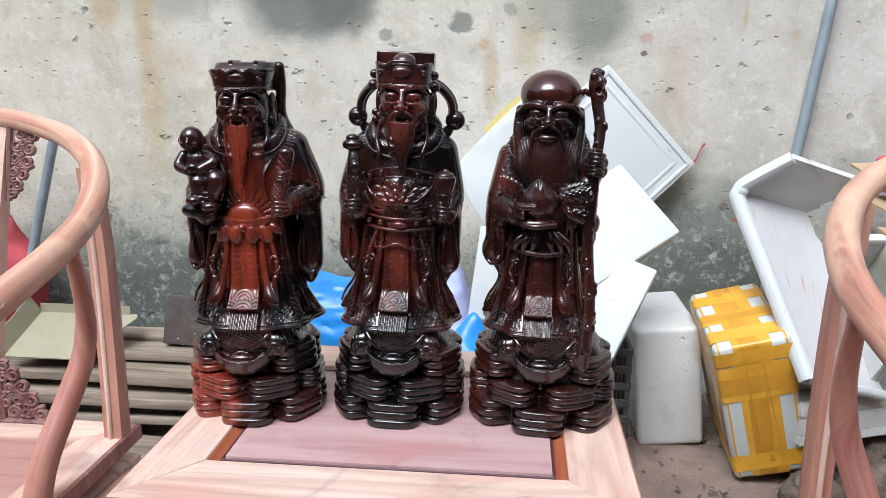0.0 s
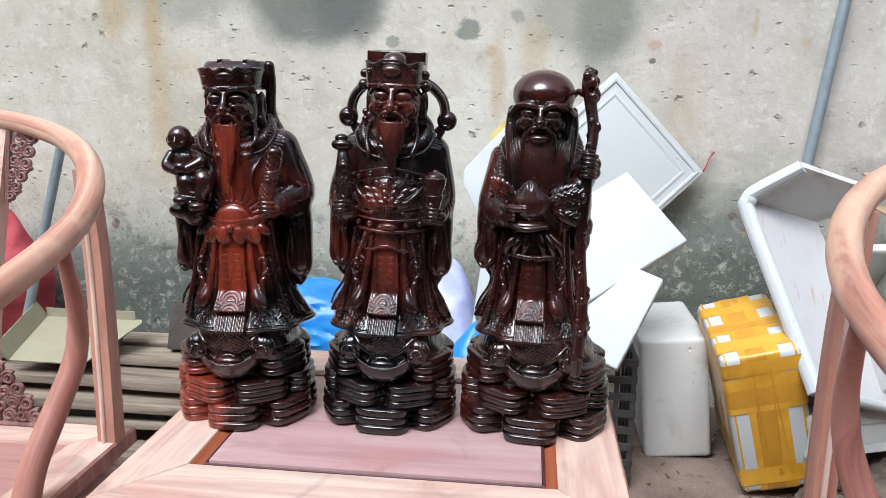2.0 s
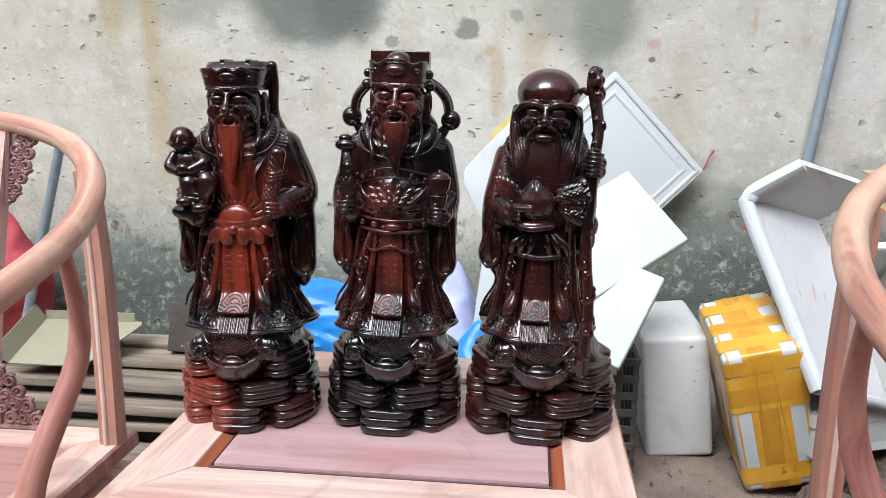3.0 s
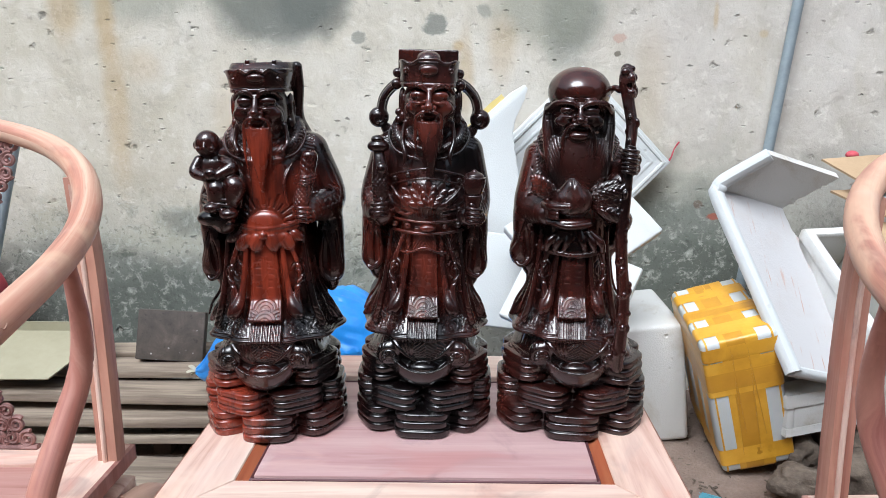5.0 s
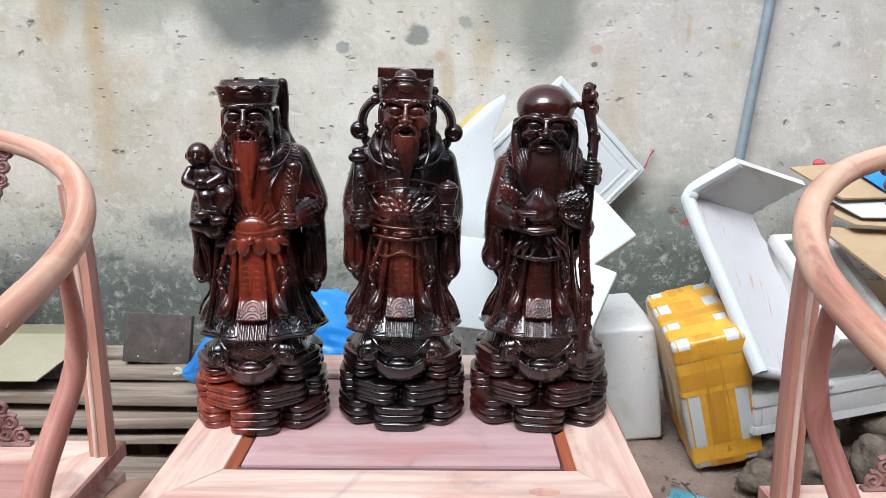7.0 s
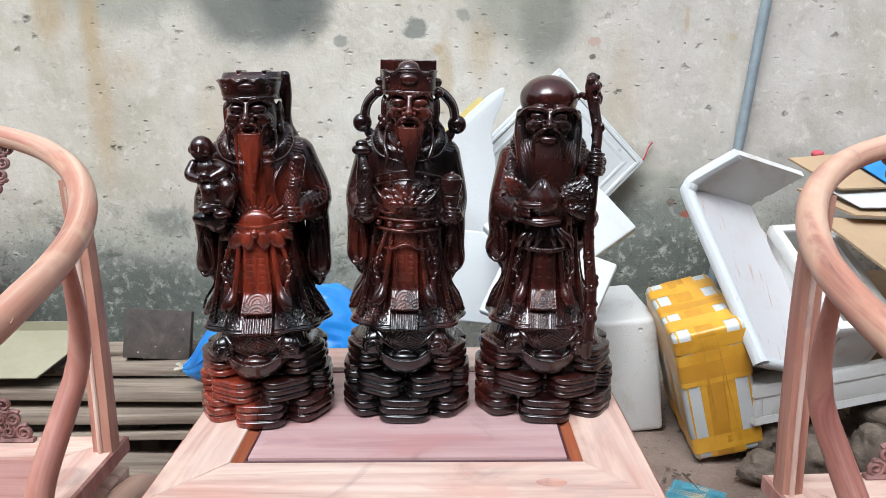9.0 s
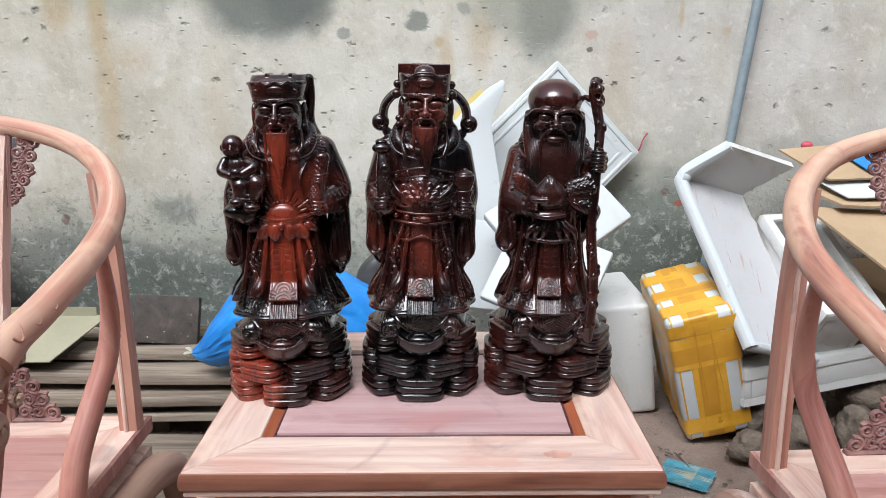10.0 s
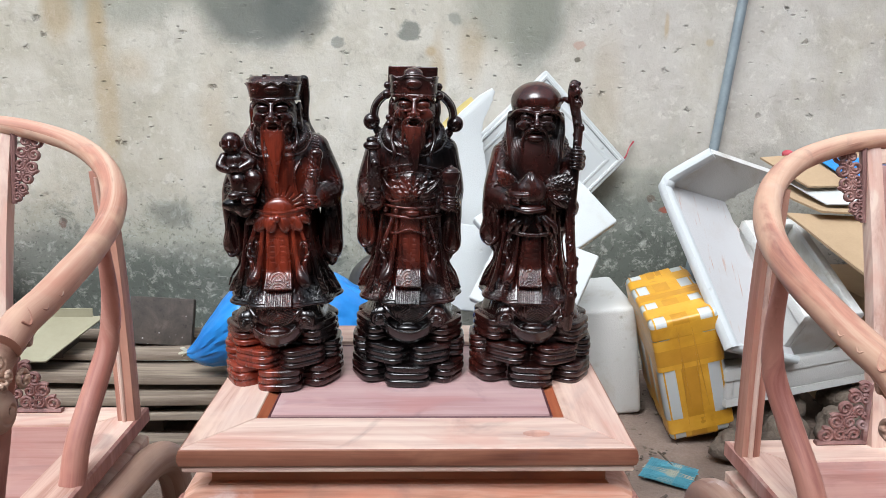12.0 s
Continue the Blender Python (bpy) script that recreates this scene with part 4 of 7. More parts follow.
# ---- foam boxes and lids against the wall ----
def slab(name, label, origin, u, v, thick, material, group="", lip=0.0, category="foam lid", bevel=0.006, ragged=False):
    """A plate from its corner along u and v; thick goes back from the face seen. lip: a raised rim of that width."""
    m = frame_of(origin, u, v)
    lu = Vector(u).length
    lv = Vector(v).dot(m.to_3x3() @ Vector((0, 1, 0)))
    t = thing(name, label, category, m, group)
    body = block(lu, lv, thick, (lu / 2, lv / 2, -thick / 2), bevel=bevel, segments=3)
    if ragged:
        bmesh.ops.subdivide_edges(body, edges=body.edges[:], cuts=6, use_grid_fill=True)
        for p in body.verts:
            if p.co.x > lu * 0.6:
                p.co.x += 0.03 * noise.noise(Vector((p.co.y * 22, 3, 1))) - 0.015 * math.sin(p.co.y * 9)
    part("plate", body, material, t)
    if lip:
        w = 0.012
        for o, h in ((lip * 0.35, 0.004), (lip * 1.3, 0.0025)):
            part("rim", moulding(lu / 2 - o - w, lv / 2 - o - w, [(0, 0.004 - thick), (0, -thick), (0.003, -thick - h), (w - 0.003, -thick - h), (w, -thick), (w, 0.004 - thick)], (lu / 2, lv / 2, 0)), material, t, "raised rim line")
    return t


foams = "foam boxes and lids"
slab("foam_board", "square white foam lid with a raised rim, leaning on the wall", (0.386, 1.725, 1.039), (0.272, 0.0, -0.288), (-0.42, -0.10, -0.345), 0.03, foam_clean, foams, 0.03)
slab("foam_board", "white foam lid, blank face, leaning askew on other lids", (0.406, 1.46, 0.765), (0.145, -0.12, -0.158), (-0.22, -0.166, -0.20), 0.03, foam_clean, foams)
slab("foam_board", "white foam lid lying against the box, with a crease", (0.488, 1.251, 0.528), (-0.115, -0.13, -0.19), (-0.30, 0.04, -0.012), 0.028, foam_clean, foams)
slab("foam_board", "white foam lid standing upright behind the statues", (0.036, 1.43, 0.605), (-0.030, -0.06, -0.25), (0.20, 0.0, -0.025), 0.028, foam_clean, foams)


def broken_sheet():
    """A torn foam sheet leaning on the others, yellow tape along its upper edge."""
    t = thing("foam_sheet", "broken white foam sheet with a torn edge and yellow tape", "foam sheet", Matrix.Identity(4), foams)
    outline = [(-0.032, 0.735), (-0.030, 0.772), (0.03, 0.838), (0.11, 0.918), (0.165, 0.965), (0.205, 0.988), (0.213, 0.978)]
    tear = spline([(0.213, 0.978), (0.200, 0.938), (0.180, 0.895), (0.173, 0.855), (0.179, 0.81), (0.188, 0.745), (0.20, 0.66), (0.205, 0.575)], 6)
    outline += [(x + 0.004 * noise.noise(Vector((z * 90, 0, 2))), z) for x, z in tear[1:]]
    outline += [(0.11, 0.565), (0.064, 0.585), (0.01, 0.655)]
    bm = bmesh.new()
    rows = [[bm.verts.new((x, 1.47 + 0.24 * (z - 0.75) + d, z)) for x, z in outline] for d in (0.0, 0.028)]
    bm.faces.new(rows[0])
    bm.faces.new(rows[1][::-1])
    for k in range(len(outline)):
        a, b = k, (k + 1) % len(outline)
        bm.faces.new((rows[0][a], rows[1][a], rows[1][b], rows[0][b]))
    bmesh.ops.recalc_face_normals(bm, faces=bm.faces[:])
    part("plate", soften(bm, 0.003), foam_clean, t)
    strip = bmesh.new()
    tube([(0.045, 1.502, 0.853, 0.0155), (0.11, 1.519, 0.918, 0.0155), (0.150, 1.529, 0.952, 0.0145)], 8, 3, 6.0, 0.10, (0, 1, 0), strip)
    part("tape", strip, tape_pale, t, "yellow packing tape over the edge")


ob = finish("red_string", tube([(0.655, 1.742, 0.735, 0.003), (0.672, 1.738, 0.765, 0.0025), (0.682, 1.745, 0.79, 0.002), (0.695, 1.742, 0.812, 0.003)], 6, 5), red_cloth)
tagged(ob, "frayed bit of red string at the foam lid's corner", "string")


def foam_box(name, label, m, size, material, group=foams, bevel=0.014):
    t = thing(name, label, "foam box", m, group)
    bm = block(*size, (size[0] / 2, size[1] / 2, size[2] / 2), bevel=bevel, segments=3)
    part("body", bm, material, t)
    return t


foam_box("foam_box", "closed white foam box with dents, standing on the yard floor", pose(0.496, 1.383, -0.015, 0, -5.8, 0), (0.182, 0.36, 0.348), foam_grey)

tape = plain("packing_tape", [(0.3, (0.50, 0.24, 0.02)), (0.5, (0.66, 0.34, 0.03)), (0.7, (0.76, 0.42, 0.05))], 9, 0.28, 0.002, 0.5, 26)
tape_pale = plain("faded_tape", [(0.3, (0.62, 0.47, 0.12)), (0.7, (0.70, 0.60, 0.28))], 12, 0.4, 0.001, 0.3, 40)
broken_sheet()
tape_two = plain("packing_tape_double", [(0.3, (0.46, 0.215, 0.018)), (0.7, (0.64, 0.32, 0.03))], 9, 0.28, 0.002, 0.5, 26)


def band(parent, axis, a, b, size, off, material):
    """A strip of tape round a box, from a to b along the axis, lying off it."""
    sx, sy, sz = size
    hx, hy, hz = sx / 2 + off, sy / 2 + off, sz / 2 + off
    r = 0.012
    ha, hb = {"x": (hy, hz), "y": (hx, hz), "z": (hx, hy)}[axis]
    loop = []
    for qx, qy, a0 in ((1, 1, 0), (-1, 1, 90), (-1, -1, 180), (1, -1, 270)):
        for k in range(5):
            g = radians(a0 + 22.5 * k)
            loop.append((qx * (ha - r) + r * math.cos(g), qy * (hb - r) + r * math.sin(g)))
    bm = bmesh.new()
    cols = 5
    rows = []
    for i in range(cols + 1):
        w = a + (b - a) * i / cols
        row = []
        for p, q in loop:
            wob = 0.0006 * noise.noise(Vector((p * 30, q * 30, w * 60 + off * 900)))
            p2, q2 = p * (1 + wob / 0.1), q * (1 + wob / 0.1)
            co = {"x": (w, p2 + sy / 2, q2 + sz / 2), "y": (p2 + sx / 2, w, q2 + sz / 2), "z": (p2 + sx / 2, q2 + sy / 2, w)}[axis]
            row.append(bm.verts.new(co))
        rows.append(row)
    for ra, rb in zip(rows, rows[1:]):
        for k in range(len(loop)):
            bm.faces.new((ra[k], ra[(k + 1) % len(loop)], rb[(k + 1) % len(loop)], rb[k]))
    part("tape_band", bm, material, parent)


def taped_box():
    size = (0.182, 0.315, 0.39)
    t = foam_box("taped_box", "white foam box wound with glossy yellow packing tape, standing tilted", pose(0.7145, 1.20, 0.0, 9, -15, -3.2), size, foam_clean)
    # round the upright faces along the depth, then across
    for a, b, off, m in ((0.010, 0.0145, 0.0009, tape), (0.044, 0.098, 0.0009, tape), (0.086, 0.134, 0.0012, tape), (0.060, 0.104, 0.0014, tape_two), (0.1665, 0.1715, 0.0009, tape)):
        band(t, "x", a, b, size, off, m)
    for a, b, off, m in ((0.030, 0.082, 0.0016, tape), (0.118, 0.172, 0.0016, tape), (0.130, 0.160, 0.0019, tape_two), (0.225, 0.275, 0.0016, tape)):
        band(t, "y", a, b, size, off, m)
    for a, b, off, m in ((0.026, 0.074, 0.0020, tape), (0.236, 0.296, 0.0020, tape), (0.288, 0.334, 0.0022, tape), (0.252, 0.302, 0.0024, tape_two), (0.337, 0.374, 0.0020, tape)):
        band(t, "z", a, b, size, off, m)
    # loose ridges where the tape was pulled in
    for x, z0, z1, lean in ((0.058, 0.05, 0.35, 0.012), (0.074, 0.09, 0.37, -0.008), (0.102, 0.06, 0.33, 0.006), (0.121, 0.10, 0.36, -0.014)):
        part("tape_ridge", tube([(x, -0.0022, z0, 0.0006), (x + lean * 0.5, -0.0028, (z0 + z1) / 2, 0.0014), (x + lean, -0.0024, z1, 0.0006)], 6, 6, 2.0, 0.7, (0, 1, 0)), tape_two, t)
    return t


taped_box()


def broken_box():
    """Two walls of a broken foam box, meeting at a crease, seen from inside."""
    t = thing("broken_foam_box", "broken white foam box, two walls and a moulded rim remaining", "foam box", pose(0.706, 1.42, 0.719), foams)
    A, L, S, D = Vector((0, 0, 0)), Vector((0.117, -0.32, -0.397)), Vector((0.122, -0.05, 0.091)), Vector((0.218, 0.08, -0.07))

    def wall(name, e1, e2, inward, mat, rag):
        bm = bmesh.new()
        nrm = e1.cross(e2).normalized()
        nrm *= 0.02 * (-1 if nrm.dot(inward) > 0 else 1)
        n = 22
        rows = []
        for i in range(n + 1):
            row = []
            for j in range(n + 1):
                u, v = i / n, j / n
                if v > 0.9 and rag:
                    v += 0.05 * noise.noise(Vector((u * 24, 5, 0))) + 0.03 * noise.noise(Vector((u * 70, 1, 0)))
                row.append(A + e1 * u + e2 * v)
            rows.append(row)
        front = [[bm.verts.new(p) for p in row] for row in rows]
        back = [[bm.verts.new(p + nrm) for p in row] for row in rows]
        for g in (front, back):
            for i in range(n):
                for j in range(n):
                    bm.faces.new((g[i][j], g[i + 1][j], g[i + 1][j + 1], g[i][j + 1]))
        for i in range(n):
            for a, b in (((i, 0), (i + 1, 0)), ((i, n), (i + 1, n)), ((0, i), (0, i + 1)), ((n, i), (n, i + 1))):
                bm.faces.new((front[a[0]][a[1]], front[b[0]][b[1]], back[b[0]][b[1]], back[a[0]][a[1]]))
        part(name, bm, mat, t)

    wall("side_wall", L, D, S, foam_scratched, True)
    wall("end_wall", S, D, L, foam_grey, True)
    out = (-D).normalized() * 0.004
    Ln, Sn = L.normalized(), S.normalized()
    rim = bmesh.new()
    tube([(*(A + L + out), 0.0180), (*(A + L * 0.5 + out), 0.0172), (*(A + Ln * 0.035 + out), 0.0175), (*(A + Sn * 0.013 + Ln * 0.013 + out), 0.0175), (*(A + Sn * 0.035 + out), 0.0175), (*(A + S + out), 0.0165)], 12, 6, 2.8, 1.0, tuple(D.normalized()), rim)
    part("rim", rim, foam_lip, t, "moulded rim")
    rim = bmesh.new()
    tube([(*(A + L * 0.985 + out), 0.0120), (*(A + L * 0.985 + D * 0.5), 0.0115), (*(A + L * 0.985 + D), 0.0115)], 10, 5, 2.8, 1.0, (0, 0, 1), rim)
    part("rim", rim, foam_lip, t)


def scratched():
    n = Nodes("foam_scratched")
    v = n.shifted((1, 1, 1))
    lines = n.noise(n.shifted((150, 9, 9), 0, (0, 0, 0), (0.0, 0.75, 0.45)), 1.0, 3, 0.5)
    gate = n.step(n.noise(v, 7, 4, 0.6), 0.46, 0.60)
    f = n.math("MULTIPLY", n.math("MULTIPLY", n.step(lines, 0.57, 0.66), gate), 0.75)
    dust = n.step(n.noise(v, 5, 6, 0.6, 0.4), 0.48, 0.7)
    tone = n.mix(n.math("MULTIPLY", dust, 0.5), (0.50, 0.495, 0.50), (0.44, 0.40, 0.375))
    tone = n.mix(f, tone, (0.42, 0.24, 0.16))
    return n.done(tone, 0.65, n.math("ADD", n.noise(v, 200, 3), n.math("MULTIPLY", n.noise(v, 24, 4), 2.0)), 0.0015, 0.5)


foam_scratched = scratched()
broken_box()


def open_box(name, label, m, size, wall, outer, inner=None, group=foams, category="foam box"):
    """A box without a lid, walls and floor of real thickness."""
    sx, sy, sz = size
    t = thing(name, label, category, m, group)
    part("floor", block(sx, sy, wall, (sx / 2, sy / 2, wall / 2)), inner or outer, t)
    for a, b, at in (((wall, sy, sz - wall), (sx - wall / 2, sy / 2, (sz + wall) / 2), 0), ((wall, sy, sz - wall), (wall / 2, sy / 2, (sz + wall) / 2), 0), ((sx - 2 * wall, wall, sz - wall), (sx / 2, wall / 2, (sz + wall) / 2), 0), ((sx - 2 * wall, wall, sz - wall), (sx / 2, sy - wall / 2, (sz + wall) / 2), 0)):
        part("side", block(*a, b, bevel=0.004), outer, t)
    part("rim", moulding(sx / 2, sy / 2, [(0.004, sz - 0.03), (0.006, sz - 0.004), (0.002, sz + 0.003), (-wall + 0.002, sz + 0.003), (-wall - 0.001, sz - 0.002), (-wall - 0.001, sz - 0.01), (0.0, sz - 0.03)], (sx / 2, sy / 2, 0)), outer, t)
    return t


open_box("foam_box", "long low open foam box with red scraps, propped on stones", pose(0.845, 1.16, 0.125, 0, -4, 14), (0.52, 0.26, 0.11), 0.022, foam_grey)
open_box("foam_box", "deep open foam box, greenish with grime inside, tilted", pose(0.998, 1.234, 0.235, 33, 0, 11), (0.175, 0.365, 0.2), 0.022, foam_grey, foam_green := foam_material("foam_green", (0.20, 0.20, 0.12), (0.07, 0.07, 0.035), 0.9))


def rag(name, label, at, size, material, seed, category, amount=0.25, scale=7.0, group=""):
    """A crumpled sack or cloth: a lump with folds, flat where it lies."""
    bm = bmesh.new()
    bmesh.ops.create_icosphere(bm, subdivisions=5, radius=1.0)
    for v in bm.verts:
        p = v.co.copy()
        q = Vector((p.x * size[0], p.y * size[1], p.z * size[2])) * scale + Vector((seed, seed, seed))
        fold = 1 - 2 * abs(noise.noise(Vector((q.x * 1.6, q.y * 1.6, q.z * 0.6))))
        r = 1 + amount * (noise.noise(q) + 0.35 * fold)
        v.co = Vector((p.x * size[0] * r, p.y * size[1] * r, max(p.z, -0.75) * size[2] * (r if p.z > -0.4 else 1)))
    ob = finish(name, bm, material, angle=180)
    ob.matrix_world = Matrix.Translation((at[0], at[1], at[2] + 0.75 * size[2]))
    return tagged(ob, label, category, group)


# ---- behind the table: sacks ----
def filled_sack():
    """A stuffed sack lying on the planks, drawn in to a tied neck at one end, its skin pulled into creases."""
    t = thing("plastic_sack", "bright blue plastic sack, filled, tied off, lying on the planks", "sack", Matrix.Translation((-0.40, 1.36, 0.19)))
    path = spline([(-0.285, -0.06, 0.047, 0.010), (-0.262, -0.058, 0.052, 0.030), (-0.215, -0.05, 0.082, 0.070), (-0.145, -0.03, 0.125, 0.112), (-0.06, -0.01, 0.145, 0.130), (0.05, 0.0, 0.140, 0.130), (0.16, 0.0, 0.125, 0.120), (0.245, 0.0, 0.095, 0.085), (0.275, 0.0, 0.08, 0.02)], 14)
    bm = bmesh.new()
    seg = 96
    rings = []
    for k, (x, y, z, r) in enumerate(path):
        ring = []
        for i in range(seg):
            a = 2 * math.pi * i / seg
            p = Vector((x * 9, math.cos(a) * 2.2, math.sin(a) * 2.2))
            crease = (1 - 2 * abs(noise.noise(p + Vector((4, 0, 0))))) * 0.055 + 0.07 * noise.noise(p * 0.7) + 0.02 * (1 - 2 * abs(noise.noise(p * 2.6)))
            crease += 0.045 * (1 - 2 * abs(noise.noise(Vector((x * 7 + 2 * math.sin(a), math.cos(a) * 6 + x * 9, math.sin(a) * 6 - x * 6)))))
            gather = 0.10 * math.cos(a * 9) * max(0.0, 1 - k / 25)
            q = r * (1 + crease + gather)
            ring.append(bm.verts.new((x, y + q * math.cos(a), max(z + q * math.sin(a) * 0.98, 0.0))))
        rings.append(ring)
    for ra, rb in zip(rings, rings[1:]):
        for i in range(seg):
            bm.faces.new((ra[i], rb[i], rb[(i + 1) % seg], ra[(i + 1) % seg]))
    bm.faces.new(rings[0])
    bm.faces.new(rings[-1][::-1])
    bmesh.ops.recalc_face_normals(bm, faces=bm.faces[:])
    part("body", bm, blue_plastic, t)
    neck = bmesh.new()
    for y, z in ((-0.012, 0.004), (0.008, -0.010), (0.0, 0.012)):
        tube([(-0.283, -0.06, 0.047, 0.007), (-0.298, -0.06 + y, 0.047 + z, 0.009), (-0.306, -0.06 + 1.6 * y, 0.044 + 1.4 * z, 0.004)], 7, 4, 2.0, 0.4, bm=neck)
    part("tied_end", neck, net_pale, t, "tied pale green neck of the sack")


net_pale = plain("net_pale", [(0.3, (0.36, 0.34, 0.26)), (0.7, (0.55, 0.50, 0.38))], 30, 0.7, 0.001, 0.4)
filled_sack()
rag("plastic_sack", "lilac-white woven plastic sack, peaked, beside the blue one", (-0.06, 1.42, 0.0), (0.10, 0.12, 0.28), lilac_plastic, 8.4, "sack", 0.25)
rag("plastic_sack", "small blue plastic sack tied with cord", (0.03, 1.30, 0.0), (0.08, 0.08, 0.23), blue_plastic, 14.2, "sack", 0.25)
# a black crumpled lump standing behind the blue sack
rag("plastic_sack", "limp black lump behind the blue sack", (-0.175, 1.54, 0.0), (0.075, 0.06, 0.275), black_plastic, 19.3, "sack", 0.25)


def crate():
    t = thing("plastic_crate", "black slatted plastic crate, dusty, on the floor", "crate", pose(0.36, 1.20, 0))
    for z in np.arange(0.02, 0.34, 0.045):
        part("slat", block(0.14, 0.008, 0.018, (0.0, 0, z)), black_plastic, t)
        part("slat", block(0.008, 0.2, 0.018, (0.07, 0.1, z)), black_plastic, t)
    for x in (-0.066, -0.02, 0.025, 0.066):
        part("upright", block(0.012, 0.012, 0.34, (x, 0.006, 0.17)), black_plastic, t)
    for y in (0.07, 0.13, 0.2):
        part("upright", block(0.012, 0.012, 0.34, (0.066, y, 0.17)), black_plastic, t)


crate()


# ---- timber and scraps along the wall ----
def plank(label, length, width, thick, m, material=None, group="stacked planks"):
    bm = block(length, width, thick, bevel=0.003)
    bmesh.ops.subdivide_edges(bm, edges=[e for e in bm.edges if e.calc_length() > length * 0.8], cuts=9)
    seed = m.translation.x * 7 + m.translation.z * 31
    for v in bm.verts:
        v.co.z += 0.006 * noise.noise(Vector((v.co.x * 2.5, seed, 0)))
        v.co.y += 0.006 * noise.noise(Vector((v.co.x * 3.5, 0, seed)))
    ob = finish("plank", bm, material or old_plank)
    ob.matrix_world = m
    return tagged(ob, label, "plank", group)


plank("long weathered grey-brown plank on the stack", 1.62, 0.13, 0.020, pose(-1.00, 1.47, 0.181, 0, 0.3, 1))
plank("long weathered grey-brown plank on the stack", 1.65, 0.15, 0.024, pose(-1.02, 1.37, 0.151, -3, 0.0, -1))
plank("long weathered grey-brown plank on the stack", 1.65, 0.17, 0.026, pose(-1.02, 1.33, 0.105, -3, 0, 0))
plank("short grey plank with a split end", 0.5, 0.08, 0.016, pose(-0.95, 1.56, 0.200, 4, 1, 2))
plank("grey plank lying low in the stack, half in the dark", 1.5, 0.14, 0.022, pose(-1.05, 1.30, 0.042, -16, -0.5, 1))
plank("grey plank lying on the ground under the stack", 1.4, 0.16, 0.022, pose(-1.1, 1.16, 0.010, 0, 0, -2))
for x in (-1.65, -1.0, -0.72):
    plank("dark timber bearer under the planks", 0.24, 0.06, 0.095, pose(x, 1.48, 0.044, 0, 0, 90), dark_board, "timber bearers")
for x in (-1.55, -0.8):
    tagged(finish("board_end", block(0.05, 0.12, 0.13, (x, 1.36, 0.045)), dark_board), "offcut block between the planks", "wood block")
ob = finish("wood_block", soften(crumple(block(0.195, 0.042, 0.148), 0.002, 9), 0.004), board_screwed)
ob.matrix_world = pose(-0.832, 1.515, 0.262, -16, 5, 6)
tagged(ob, "dark square board offcut with screw holes, propped upright", "wood block")


def cream_tray():
    t = thing("cream_tray", "shallow cream-coloured card tray with folded-up sides, lying on the planks", "tray", pose(-1.185, 1.40, 0.245, 20.5, 0, 0))
    part("base", prism([(-0.145, -0.105), (0.085, -0.105), (0.172, 0.088), (0.165, 0.105), (-0.145, 0.105)], -0.002, 0.002), cream_card, t)
    part("side", block(0.29, 0.004, 0.03, (0, 0.107, 0.013), Matrix.Rotation(radians(-20), 4, "X")), cream_card, t)
    part("side", block(0.004, 0.21, 0.06, (-0.155, 0, 0.028), Matrix.Rotation(radians(-20), 4, "Y")), cream_card, t)
    tagged(finish("wood_block", soften(block(0.2, 0.12, 0.045, (-1.2, 1.46, 0.203)), 0.003), dark_board), "short dark offcut under the card tray", "wood block")


cream_tray()
rag("red_cloth", "crumpled pinkish-red cloth heaped by the wall", (-1.55, 1.58, 0.2), (0.17, 0.12, 0.21), red_cloth, 5.0, "cloth", 0.3)


def pipe(name, label, a, b, r, material):
    ob = finish(name, tube([(*a, r), (*((Vector(a) + Vector(b)) / 2), r), (*b, r)], 18, 2, up=(0, 1, 0)), material)
    return tagged(ob, label, "pipe")


pipe("steel_pipe", "grey-blue galvanised steel pipe leaning on the wall", (0.86, 1.70, 0.0), (1.045, 1.725, 1.55), 0.016, galvanised)
pipe("steel_pipe", "grey-blue pipe standing among the planks", (-1.40, 1.46, 0.2), (-1.225, 1.50, 0.83), 0.014, galvanised)


# ---- cardboard and rubble beyond the foam ----
def sheet(label, corners, thick, material, name="cardboard_sheet", group="cardboard sheets"):
    """A flat sheet between four corners."""
    bm = bmesh.new()
    c = [Vector(p) for p in corners]
    n = 8
    up = (c[1] - c[0]).cross(c[3] - c[0]).normalized() * thick
    if up.z < 0:
        up = -up
    lo, hi = [], []
    for i in range(n + 1):
        for g, off in ((lo, 0), (hi, 1)):
            row = []
            for j in range(n + 1):
                u, v = i / n, j / n
                p = (c[0] * (1 - u) + c[1] * u) * (1 - v) + (c[3] * (1 - u) + c[2] * u) * v
                p = p + Vector((0, 0, 0.006 * noise.noise(p * 6)))
                row.append(bm.verts.new(p + up * off))
            g.append(row)
    for g in (lo, hi):
        for i in range(n):
            for j in range(n):
                bm.faces.new((g[i][j], g[i + 1][j], g[i + 1][j + 1], g[i][j + 1]))
    for i in range(n):
        for a, b in (((i, 0), (i + 1, 0)), ((i, n), (i + 1, n)), ((0, i), (0, i + 1)), ((n, i), (n, i + 1))):
            bm.faces.new((lo[a[0]][a[1]], lo[b[0]][b[1]], hi[b[0]][b[1]], hi[a[0]][a[1]]))
    return tagged(finish(name, bm, material), label, "cardboard", group)


